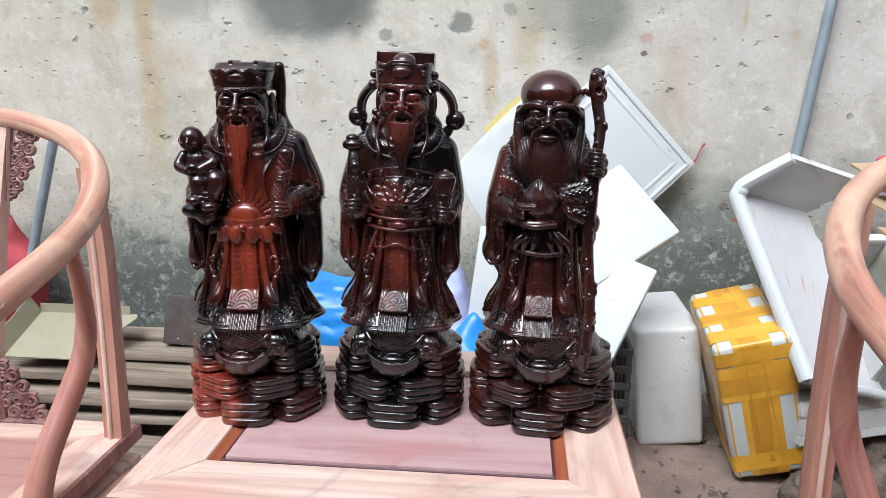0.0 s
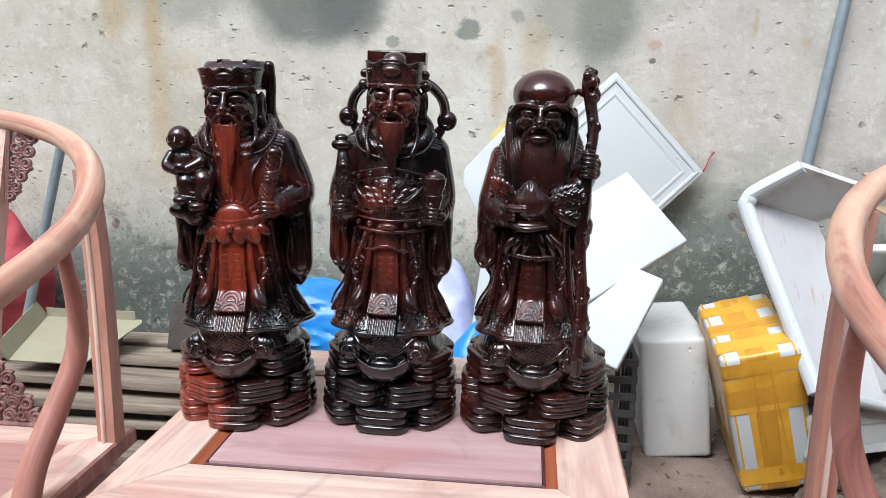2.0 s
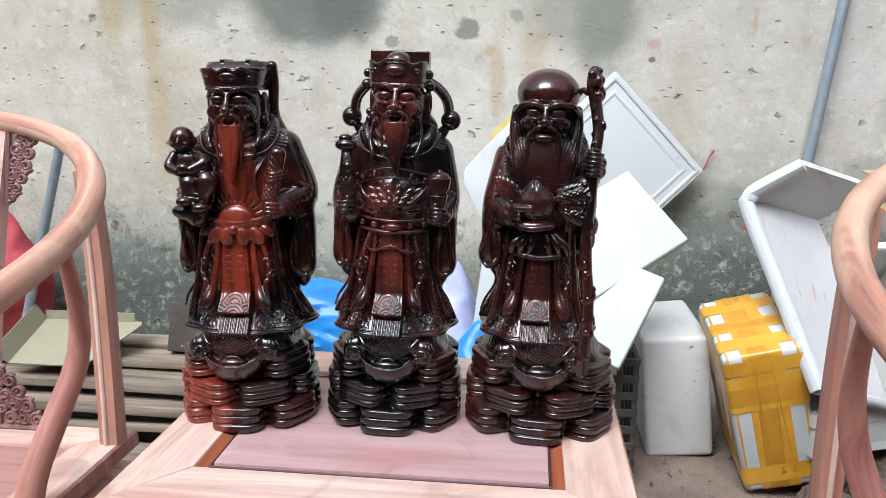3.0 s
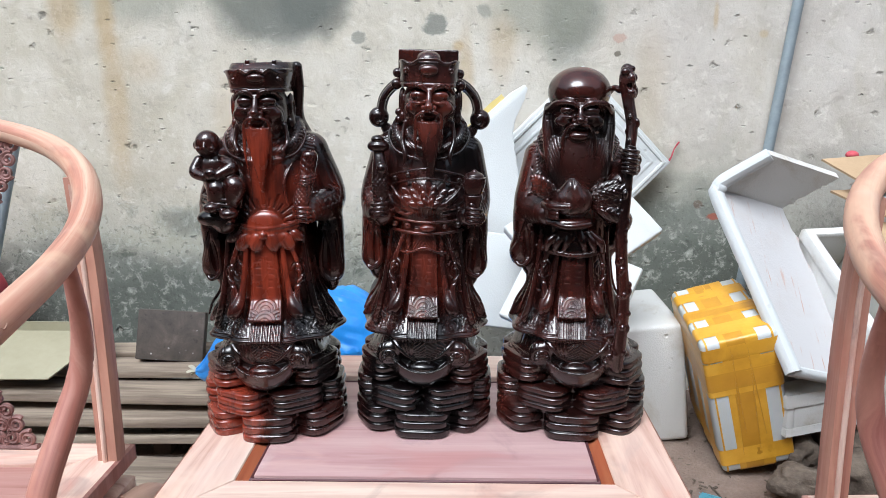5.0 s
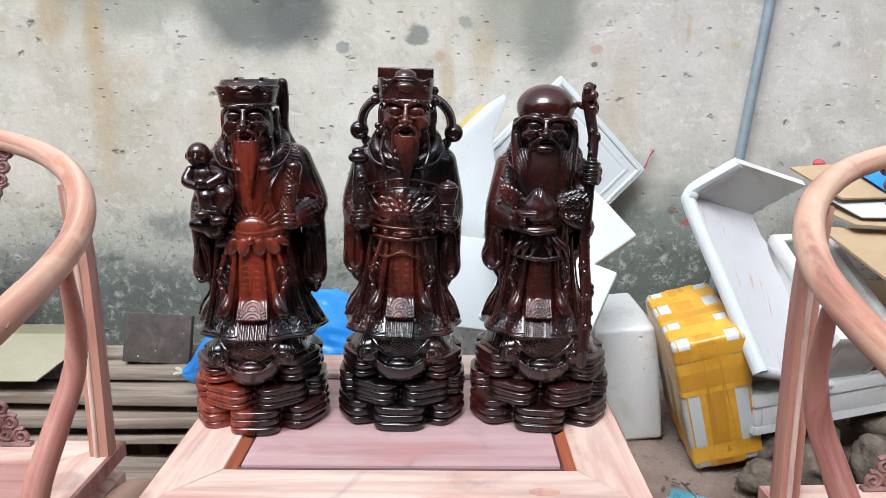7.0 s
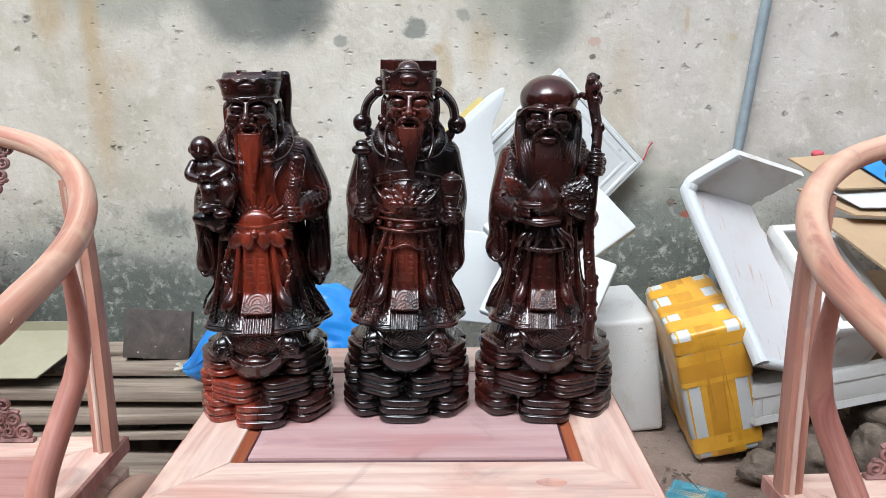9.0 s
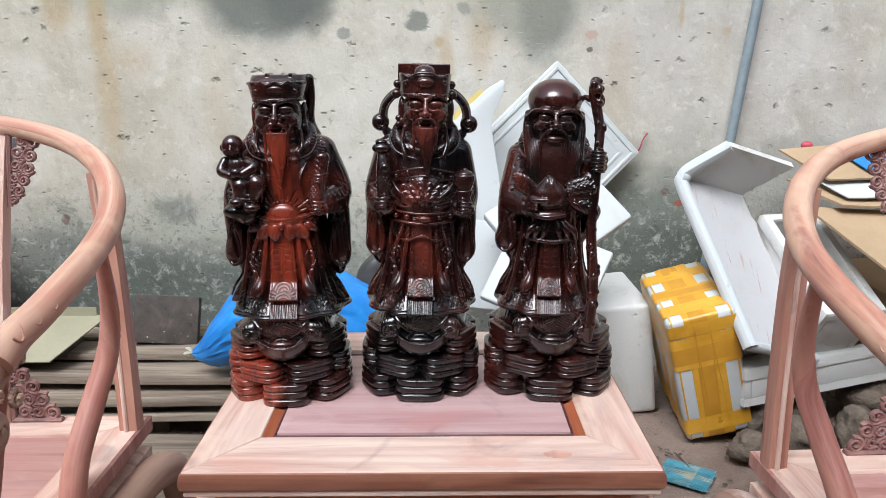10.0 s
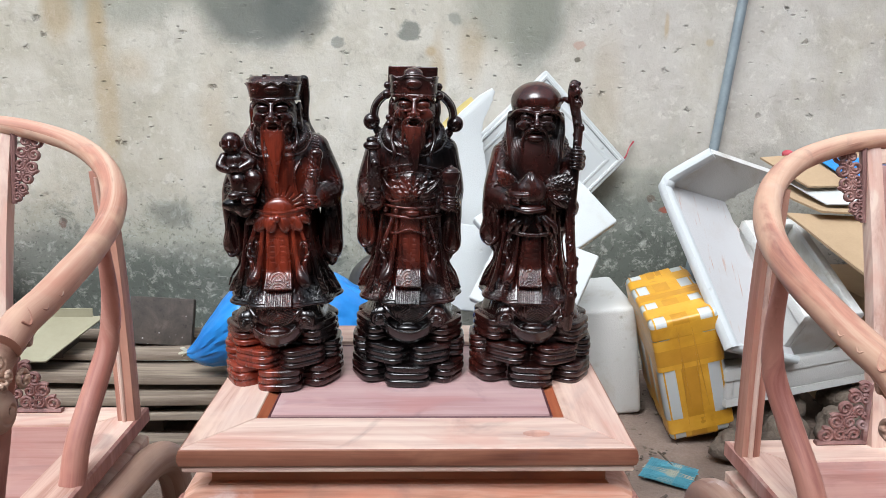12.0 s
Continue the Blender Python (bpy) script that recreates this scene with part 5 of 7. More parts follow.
sheet("brown cardboard sheet on top of the pile", [(1.04, 1.55, 0.775), (1.135, 1.42, 0.705), (1.75, 1.46, 0.71), (1.65, 1.66, 0.80)], 0.006, card)
sheet("brown cardboard sheet under the white one", [(1.06, 1.52, 0.69), (1.14, 1.34, 0.645), (1.75, 1.36, 0.62), (1.7, 1.6, 0.70)], 0.006, card)
sheet("large brown cardboard sheet sloping off the pile", [(1.055, 1.385, 0.632), (1.16, 1.12, 0.515), (1.70, 0.98, 0.36), (1.75, 1.38, 0.60)], 0.007, card)
sheet("white glossy card between brown sheets", [(1.10, 1.5, 0.715), (1.165, 1.36, 0.665), (1.6, 1.38, 0.665), (1.6, 1.55, 0.74)], 0.003, foam_clean)
sheet("blue printed card on the pile", [(1.205, 1.535, 0.778), (1.265, 1.43, 0.722), (1.6, 1.45, 0.728), (1.55, 1.56, 0.786)], 0.003, blue_plastic)
tagged(finish("cardboard_box", block(0.55, 0.4, 0.4, (1.55, 1.5, 0.2)), card), "brown cardboard box holding up the pile", "box")


def stone(label, at, size, seed, material=None, category="stone", group="stones and rubble"):
    bm = bmesh.new()
    bmesh.ops.create_icosphere(bm, subdivisions=4, radius=1.0)
    for v in bm.verts:
        p = v.co.copy()
        r = 1 + 0.35 * noise.noise(p * 1.3 + Vector((seed, 0, 0))) + 0.12 * noise.noise(p * 4 + Vector((0, seed, 0))) + 0.05 * noise.noise(p * 11)
        v.co = Vector((p.x * size[0], p.y * size[1], p.z * size[2])) * r
    ob = finish("stone", bm, material or stone_grey, angle=60)
    ob.matrix_world = Matrix.Translation((at[0], at[1], at[2] + size[2] * 0.85))
    return tagged(ob, label, category, group)


stone("rough brown-grey lump of concrete by the taped box", (0.86, 1.10, 0.0), (0.065, 0.05, 0.045), 2.0)
stone("rough lump of rubble under the foam box", (1.0, 1.12, 0.0), (0.07, 0.07, 0.06), 5.0)
stone("rough lump of rubble under the foam box", (1.18, 1.16, 0.0), (0.075, 0.07, 0.065), 9.0)
stone("rounded grey stone in the shade", (1.08, 0.98, 0.0), (0.05, 0.045, 0.05), 12.0)
stone("rounded grey stone in the shade", (1.22, 1.0, 0.0), (0.06, 0.05, 0.055), 17.0)
stone("small stone on the yard floor", (0.93, 1.02, 0.0), (0.04, 0.035, 0.03), 21.0)
stone("rough lump of rubble under the foam box", (0.90, 1.24, 0.0), (0.055, 0.06, 0.06), 25.0)
stone("rough lump of rubble under the foam box", (1.05, 1.30, 0.0), (0.08, 0.08, 0.068), 29.0)
stone("rough lump of rubble under the foam box", (1.28, 1.32, 0.0), (0.08, 0.08, 0.078), 31.0)


# ---- on the yard floor ----
def net_scrap():
    """A torn scrap of blue woven net sack, flat on the floor."""
    t = thing("net_scrap", "torn scrap of faded blue-green net sack on the floor", "net", pose(0.650, 1.02, 0.004, 0, 0, -33))
    rnd = random.Random(3)
    for k in range(25):
        x = -0.062 + 0.124 * k / 24
        a, b = -0.055 + rnd.uniform(-0.006, 0.006), 0.055 + rnd.uniform(-0.006, 0.006)
        part("strand", tube([(x, a, 0.002, 0.0015), (x + 0.002, (a + b) / 2, 0.005 + 0.004 * math.sin(k * 0.5), 0.0015), (x, b, 0.002, 0.0015)], 5, 3, 4.0, 0.4), net_blue if k < 9 or k > 16 else net_pale, t)
    for k in range(21):
        y = -0.055 + 0.11 * k / 20
        a, b = -0.064 + rnd.uniform(-0.006, 0.006), 0.064 + rnd.uniform(-0.006, 0.006)
        part("strand", tube([(a, y, 0.003, 0.0016), ((a + b) / 2, y, 0.006 + 0.004 * math.sin(k * 0.6), 0.0016), (b, y + 0.002, 0.003, 0.0016)], 5, 3, 4.0, 0.4), net_pale if 8 < k < 12 else net_blue, t)
    part("film", block(0.122, 0.108, 0.002, (0, 0, 0.001)), net_blue, t)
    return t


net_blue = plain("net_blue", [(0.3, (0.05, 0.22, 0.30)), (0.7, (0.12, 0.36, 0.44))], 30, 0.6, 0.001, 0.4)
net_scrap()


def litter():
    """Wood shavings and grit strewn on the floor."""
    rnd = random.Random(12)
    bm = bmesh.new()
    for _ in range(260):
        x, y = rnd.uniform(0.45, 1.3), rnd.uniform(0.6, 1.6)
        r = rnd.uniform(0.002, 0.007)
        m = Matrix.Rotation(rnd.uniform(0, 6.3), 4, "Z") @ Matrix.Rotation(rnd.uniform(-0.3, 0.3), 4, "X")
        block(r * rnd.uniform(1, 5), r, r * 0.5, (x, y, 0.001), m, bm=bm)
    for _ in range(120):
        x, y = rnd.uniform(-0.75, -0.3), rnd.uniform(0.6, 1.3)
        r = rnd.uniform(0.002, 0.006)
        block(r * rnd.uniform(1, 4), r, r * 0.5, (x, y, 0.001), Matrix.Rotation(rnd.uniform(0, 6.3), 4, "Z"), bm=bm)
    return tagged(finish("litter", bm, stone_grey, smooth=False), "grit, chips and shavings strewn on the floor", "litter", kind="stuff")


litter()
ob = finish("stick", tube([(-0.36, 0.0, 0.006, 0.003), (0.0, 0.01, 0.008, 0.0035), (0.05, 0.02, 0.006, 0.002)], 7, 4), stone_grey)
ob.matrix_world = pose(0.66, 1.12, 0.0, 0, 0, 100) @ Matrix.Diagonal((0.25, 0.25, 1, 1))
tagged(ob, "thin dry twig on the floor", "twig")
ob = rag("red_scrap", "scrap of bright red plastic in the foam box", (1.10, 1.33, 0.19), (0.06, 0.04, 0.03), red_cloth, 33.0, "plastic scrap", 0.4, 16)
ob = rag("red_scrap", "small red plastic scrap caught by the cardboard", (1.150, 1.60, 0.776), (0.016, 0.012, 0.012), red_cloth, 41.0, "plastic scrap", 0.4, 20)

# ---- pieces of the statues ----
def coin_base(S, rx, ry, dx, seed):
    """Three courses of stacked coins in the round, an ingot in front of the top one, cloth over the mound."""
    rnd = random.Random(seed)
    S.turned([(0.0, rx - 0.026, ry - 0.024, dx, 0.0), (0.03, rx - 0.025, ry - 0.023, dx, 0.0), (0.062, rx - 0.027, ry - 0.025, dx, 0.0), (0.086, rx - 0.030, ry - 0.027, dx, 0.0), (0.095, rx - 0.036, ry - 0.032, dx, 0.002)], 0.002, 2.6)
    for course, (z0, z1, inset, phase, coins) in enumerate(((0.0, 0.0305, 0.0, 0.0, 3), (0.0300, 0.0585, 0.0025, 0.5, 3), (0.0585, 0.0890, 0.0055, 0.0, 3))):
        for i in range(6):
            g = 2 * math.pi * (i + phase) / 6 - math.pi / 2
            if course == 2 and i == 0:
                continue
            rt, rr = 0.0300 + rnd.uniform(-0.0015, 0.0015), 0.0240
            cx, cy = dx + (rx - rr - inset) * math.cos(g) * 1.02, (ry - rr - inset) * math.sin(g) * 1.02
            tip, high = rnd.uniform(-0.012, 0.012), z1 + rnd.uniform(-0.0015, 0.001)
            s, X, Y, Z = S.room((cx - rt, cy - rt, z0), (cx + rt, cy + rt, z1), 0.005)
            x, y = X - cx, Y - cy
            along, out = -x * math.sin(g) + y * math.cos(g), x * math.cos(g) + y * math.sin(g)
            zz = (Z - z0 - tip * along * np.clip((Z - z0) / 0.01, 0, 1)) / (high - z0)
            step = np.mod(np.clip(zz, 0, 0.9999) * coins, 1)
            edge = np.minimum(step, 1 - step) * (high - z0) / coins
            slip = 0.0007 * np.sin(np.floor(np.clip(zz, 0, 0.9999) * coins) * 2.3 + i * 1.7 + course)
            q = (np.abs((along + slip) / rt) ** 3.8 + np.abs((out + slip) / rr) ** 3.0) ** (1 / 3.4)
            d = np.maximum((q - 1) * rr + 0.0028 * np.clip(1 - edge / 0.0040, 0, 1) ** 3 + 0.0030 * np.clip(1 - (Z - z0) / 0.0030, 0, 1) * (course > 0) + 0.0012 * np.clip(1 - (high - Z) / 0.0018, 0, 1), (np.abs(zz - 0.5) - 0.5) * (high - z0) - 0.0006 * np.cos(X * 1900) * np.cos(Y * 1700 + X * 500))
            S.blend(s, d.astype(np.float32), 0.0006)
    f = -(ry - 0.008)
    # ingot: a boat with raised ends and a domed middle
    s, X, Y, Z = S.room((dx - 0.040, f - 0.018, 0.052), (dx + 0.040, f + 0.02, 0.1), 0.004)
    x = (X - dx) / 0.0335
    rim = 0.0795 + 0.0125 * x * x
    hull = (np.sqrt(x ** 2 + ((Y - f - 0.009) / 0.0185) ** 2 + (np.minimum(Z - 0.088, 0) / 0.0310) ** 2) - 1) * 0.016
    dish = -(np.sqrt((x / 0.93) ** 2 + ((Y - f - 0.009) / 0.0165) ** 2 + ((Z - rim - 0.002) / 0.006) ** 2) - 1) * 0.006
    S.blend(s, np.maximum(np.maximum(hull, Z - rim), dish).astype(np.float32), 0.0006)
    S.ball((dx, f + 0.0035, 0.0820), (0.0165, 0.0105, 0.0068), 0.0006)
    # mound and the cloth draped over it
    S.turned([(0.078, rx - 0.016, ry - 0.014, dx, 0.0), (0.092, rx - 0.019, ry - 0.016, dx, 0.0), (0.105, rx - 0.026, ry - 0.02, dx * 0.7, 0.0), (0.122, rx - 0.034, ry - 0.024, dx * 0.4, 0.0)], 0.003, 2.2,
             lambda a, z: 0.0015 * np.cos(a * 7 + z * 90))
    for q in (-1, 1):
        S.ball((dx + q * 0.0375, f + 0.012, 0.0945), (0.0145, 0.010, 0.0150), 0.001)
        S.engrave((dx + q * 0.0375 - 0.014, -0.08, 0.086), (dx + q * 0.0375 + 0.014, f + 0.012, 0.107), lambda X, Y, Z: line(np.sqrt((X - dx - q * 0.0375) ** 2 + (Z - 0.0915) ** 2), 0.0092, 0.0014)
                  + comb(np.arctan2(X - dx - q * 0.0375, Z - 0.0915), 0.5, 0.4) * (np.sqrt((X - dx - q * 0.0375) ** 2 + (Z - 0.0915) ** 2) < 0.0078) * (np.sqrt((X - dx - q * 0.0375) ** 2 + (Z - 0.0915) ** 2) > 0.003), 0.0013)
        S.engrave((dx + q * 0.050 - 0.010, -0.06, 0.096), (dx + q * 0.050 + 0.010, -0.01, 0.116), lambda X, Y, Z: comb(X + q * 0.25 * Z, 0.0036, 0.3), 0.0008)
    S.ball((dx, f + 0.014, 0.106), (0.037, 0.0175, 0.0205), 0.002)
    S.engrave((dx - 0.026, -0.08, 0.091), (dx + 0.026, f + 0.02, 0.116), lambda X, Y, Z: comb(np.where(X > dx + 0.004, Z + 0.6 * X, np.where(X > dx - 0.010, Z - 0.8 * X, X + 0.1 * Z)), 0.0040, 0.36), 0.0013)
    fall = []
    for u, z in ((0, 0.0890), (0.010, 0.0905), (0.019, 0.0960), (0.0265, 0.1040), (0.0335, 0.1110)):
        fall.append((u, f + 0.014 - 0.0175 * math.sqrt(max(1 - (u / 0.037) ** 2 - ((z - 0.106) / 0.0205) ** 2, 0.02)) - 0.0005, z))
    S.bar([(dx - u, y, z, 0.0017) for u, y, z in fall[:0:-1]] + [(dx + u, y, z, 0.0017) for u, y, z in fall], 0.0008)


def robe(S, rows, dx=0.0):
    """The long gown with folds, flaring hem, apron with waves, fringe and coat edges."""
    def fold(a, z):
        low = np.clip((0.225 - z) / 0.08, 0, 1)
        side = np.clip((np.abs(a) - 0.5) / 0.4, 0, 1)
        return low * side * (0.0030 * np.abs(np.cos(a * 6.5 + 1.6 * np.sin(z * 34))) + 0.0010 * np.cos(a * 23 + 4 * np.sin(z * 30))) + 0.0007 * np.cos(a * 9 + z * 60) * (1 - low)

    S.turned(rows, 0.003, 2.15, fold)

    # flaring hem: a thin skirt with a turned lip
    def wave(a, z):
        return 0.0028 * np.cos(a * 9 + 0.6) * np.clip((0.16 - z) / 0.03, 0, 1) * np.clip(np.abs(a) / 0.7, 0.15, 1)
    S.turned([(0.1130, 0.0725, 0.0625, dx, 0.0), (0.1155, 0.0755, 0.0650, dx, 0.0), (0.1185, 0.0745, 0.0640, dx, 0.0), (0.127, 0.0670, 0.0575, dx, 0.0), (0.140, 0.0575, 0.0490, dx, 0.0), (0.160, 0.0515, 0.0445, dx, 0.0)], 0.002, 2.1, wave)
    S.engrave((-0.08, -0.08, 0.1150), (0.08, 0.03, 0.1220), lambda X, Y, Z: line(Z, 0.1190, 0.0013), 0.0013)
    # curling clouds cut into the hem, stippled ground between them
    for u, z0, r0 in ((-0.034, 0.1265, 0.0105), (0.034, 0.1265, 0.0105), (-0.054, 0.1275, 0.0090), (0.054, 0.1275, 0.0090)):
        S.engrave((dx + u - 0.013, -0.08, 0.1195), (dx + u + 0.013, 0.0, 0.1385), lambda X, Y, Z: line(np.sqrt((X - dx - u) ** 2 + (1.2 * (Z - z0)) ** 2) + 0.0011 * np.cos(5 * np.arctan2(X - dx - u, Z - z0)), r0 * 0.82, 0.0012)
                  + line(np.sqrt((X - dx - u) ** 2 + (1.2 * (Z - z0)) ** 2) - 0.0006 * np.arctan2(X - dx - u, Z - z0), r0 * 0.38, 0.0011)
                  + 0.5 * (np.sqrt((X - dx - u) ** 2 + (1.2 * (Z - z0)) ** 2) > r0 * 0.95) * (np.cos(X * 2600) * np.cos(Z * 2600) > 0.2), 0.0012)
    f = -0.049
    # apron panel, waves at its foot, a fringe below
    S.brick((dx, f + 0.005, 0.186), (0.0155, 0.005, 0.050), 0.002, 0.001, lean=-5, taper=-0.05)
    S.brick((dx, f - 0.0045, 0.151), (0.0172, 0.0045, 0.0160), 0.0018, 0.002, lean=-36, taper=-0.08)
    S.brick((dx, f - 0.0125, 0.1250), (0.0180, 0.0050, 0.0125), 0.0016, 0.0012, lean=-38)
    S.engrave((dx - 0.0185, -0.08, 0.1135), (dx + 0.0185, f + 0.004, 0.1375), lambda X, Y, Z: comb(X - dx, 0.0029, 0.40), 0.0015)

    def arcs(X, Y, Z):
        best = np.zeros((X.shape[0], 1, Z.shape[2]), np.float32)
        free = best == 0
        for cx, cz in ((0.0, 0.1375), (-0.0165, 0.1390), (0.0165, 0.1390), (0.0, 0.1490)):
            r = np.sqrt((X - dx - cx) ** 2 + (Z - cz) ** 2)
            on = free & (r < 0.0135)
            best = np.where(on, np.clip(1 - np.abs(np.mod(r - 0.0004, 0.0034) - 0.0017) / 0.0010, 0, 1), best)
            free = free & ~on
        return best
    S.engrave((dx - 0.0165, -0.08, 0.1375), (dx + 0.0165, f + 0.003, 0.1620), arcs, 0.0013)

    def seal(X, Y, Z):
        m = 0
        for z0 in (0.1745, 0.1815, 0.1885, 0.1955, 0.2025):
            m = np.maximum(m, line(Z, z0, 0.0014) * (np.abs(X - dx) < 0.0092) * (np.abs(X - dx) > 0.0030))
        for x0 in (-0.0026, 0.0026):
            m = np.maximum(m, line(X, dx + x0, 0.0014) * (Z > 0.172) * (Z < 0.206))
        m = np.maximum(m, line(X, dx, 0.0011) * (Z > 0.2025) * (Z < 0.211))
        return np.maximum(m, line(Z, 0.2085, 0.0010) * (np.abs(X - dx) < 0.0045))
    S.engrave((dx - 0.011, -0.08, 0.168), (dx + 0.011, -0.03, 0.214), seal, 0.0007)
    for q in (-1, 1):
        S.engrave((dx + q * 0.0135 - 0.003, -0.08, 0.135), (dx + q * 0.0135 + 0.003, -0.03, 0.232), lambda X, Y, Z: line(X, dx + q * (0.0135 + 0.05 * (0.18 - Z)), 0.0013), 0.001)
        # ribbons ending in little trumpets, and the coat edges beside the apron
        S.bar([(dx + q * 0.018, -0.041, 0.228, 0.003), (dx + q * 0.0215, -0.045, 0.195, 0.0034), (dx + q * 0.0255, -0.050, 0.168, 0.0042), (dx + q * 0.0305, -0.055, 0.1520, 0.0070), (dx + q * 0.0350, -0.056, 0.1455, 0.0062)], 0.0012)
        S.ball((dx + q * 0.0365, -0.0615, 0.1425), (0.0050, 0.006, 0.0038), 0.0008, cut=True)
        S.bar([(dx + q * 0.025, -0.041, 0.228, 0.0026), (dx + q * 0.0375, -0.045, 0.19, 0.003), (dx + q * 0.034, -0.049, 0.168, 0.0036), (dx + q * 0.0375, -0.056, 0.1465, 0.0046)], 0.0015)
        S.bar([(dx + q * 0.040, -0.034, 0.230, 0.0026), (dx + q * 0.044, -0.038, 0.19, 0.0032), (dx + q * 0.050, -0.042, 0.155, 0.004), (dx + q * 0.057, -0.039, 0.130, 0.005)], 0.002)
        # the coat's skirt sweeping out to a point at the hem
        S.bar([(dx + q * 0.042, -0.006, 0.215, 0.008), (dx + q * 0.042, -0.010, 0.180, 0.0085), (dx + q * 0.0495, -0.012, 0.154, 0.0105), (dx + q * 0.0625, -0.010, 0.136, 0.0088), (dx + q * 0.0735, -0.008, 0.1265, 0.003)], 0.004)
        for o, zz in ((0.0, 0.0), (0.007, 0.006), (-0.007, -0.004)):
            S.bar([(dx + q * (0.045 + o * 0.5), -0.017, 0.205, 0.0010), (dx + q * (0.050 + o * 0.7), -0.0205, 0.17, 0.0015), (dx + q * (0.060 + o), -0.022, 0.144 + zz, 0.0016), (dx + q * (0.066 + o), -0.0185, 0.130 + zz, 0.0012)], 0.0015)
        S.engrave((dx + q * 0.057 - 0.012, -0.08, 0.121), (dx + q * 0.057 + 0.014, -0.008, 0.150), lambda X, Y, Z: comb(np.sqrt((X - dx - q * 0.050) ** 2 + (Z - 0.120) ** 2) + 0.001 * np.sin(X * 500), 0.0056, 0.24), 0.0010)
        S.engrave((dx + q * 0.034 - 0.013, -0.08, 0.1215), (dx + q * 0.034 + 0.014, -0.03, 0.136), lambda X, Y, Z: comb(np.sqrt((X - dx - q * 0.032) ** 2 + (Z - 0.1225) ** 2), 0.0046, 0.26), 0.0010)
        # ring motif on the skirt
        S.engrave((dx + q * 0.037 - 0.011, -0.08, 0.172), (dx + q * 0.037 + 0.011, -0.02, 0.205), lambda X, Y, Z: comb(np.sqrt((X - dx - q * 0.035) ** 2 + (0.8 * (Z - 0.188)) ** 2), 0.0046, 0.4) * (np.sqrt((X - dx - q * 0.035) ** 2 + (0.8 * (Z - 0.188)) ** 2) < 0.0105), 0.0012)


def sleeve(S, q, shoulder, elbow, hand, tip):
    """Arm and a wide hanging sleeve with an open mouth. q: side, -1 or 1."""
    S.bar([(*shoulder, 0.02), (*elbow, 0.0195), (*hand, 0.0125)], 0.004)
    mid = [(a + b) / 2 for a, b in zip(elbow, tip)]
    lean = math.degrees(math.atan2(tip[0] - elbow[0], elbow[2] - tip[2]))
    half = (elbow[2] - tip[2]) / 2
    S.ball((mid[0], mid[1] + 0.001, mid[2]), (0.0150, 0.0175, half + 0.014), 0.004, turn=-lean)
    S.bar([(mid[0], mid[1], mid[2], 0.0125), (tip[0] - q * 0.001, tip[1] + 0.002, tip[2] + 0.018, 0.0145), (tip[0] + q * 0.002, tip[1] + 0.001, tip[2] + 0.009, 0.0095)], 0.003)
    # hollow mouth towards the front, its turned edge, two long soft folds
    S.ball((tip[0] - q * 0.006, tip[1] - 0.017, tip[2] + 0.024), (0.0052, 0.0085, 0.026), 0.0025, cut=True, turn=-lean)
    S.bar([(mid[0] - q * 0.006, mid[1] - 0.016, mid[2] + 0.004, 0.0016), (tip[0] - q * 0.0115, tip[1] - 0.014, tip[2] + 0.030, 0.0018), (tip[0] - q * 0.010, tip[1] - 0.012, tip[2] + 0.010, 0.0022), (tip[0] + q * 0.001, tip[1] - 0.011, tip[2] + 0.002, 0.0022), (tip[0] + q * 0.009, tip[1] - 0.004, tip[2] + 0.010, 0.0018)], 0.0022)
    for o, yy in ((-0.004, -0.0175), (0.003, -0.0170), (0.0085, -0.0135), (0.0125, -0.0080)):
        S.bar([(elbow[0] + q * (o - 0.004), elbow[1] + yy, elbow[2] - 0.010, 0.0008), (mid[0] + o * q, mid[1] + yy, mid[2] - 0.004, 0.0019), (tip[0] + o * q, tip[1] + yy + 0.003, tip[2] + 0.020, 0.0010)], 0.0012, cut=True)
    for z in (0.0, 0.008, 0.016, 0.025, 0.033):
        S.bar([(shoulder[0] - q * 0.004, shoulder[1] - 0.020, shoulder[2] - 0.020 - z, 0.0006), (elbow[0] - q * 0.003, elbow[1] - 0.0175, elbow[2] + 0.022 - z, 0.0015), (elbow[0] + q * 0.014, elbow[1] - 0.010, elbow[2] + 0.012 - z, 0.0008)], 0.0010, cut=True)


def fist(S, c, q, up=0.0):
    """A closed hand: palm and four bent fingers."""
    S.ball((c[0], c[1] + 0.002, c[2]), (0.0088, 0.0088, 0.0088), 0.002)
    S.ball((c[0] + q * 0.006, c[1] + 0.003, c[2] - 0.003), (0.0075, 0.0075, 0.0075), 0.002)
    for i in range(4):
        z = c[2] + 0.0066 - 0.0044 * i
        o = 0.0012 * (1.5 - abs(i - 1.5))
        S.bar([(c[0] + q * 0.0085, c[1] - 0.003, z - 0.001, 0.0020), (c[0] + q * 0.0045, c[1] - 0.0080 - o, z, 0.00225), (c[0] - q * 0.0015, c[1] - 0.0088 - o, z + up, 0.0022), (c[0] - q * 0.0068, c[1] - 0.0050, z + up, 0.0017)], 0.0006)
    S.bar([(c[0] + q * 0.004, c[1] - 0.002, c[2] + 0.009, 0.0026), (c[0] - q * 0.002, c[1] - 0.006, c[2] + 0.0112, 0.0023)], 0.0008)


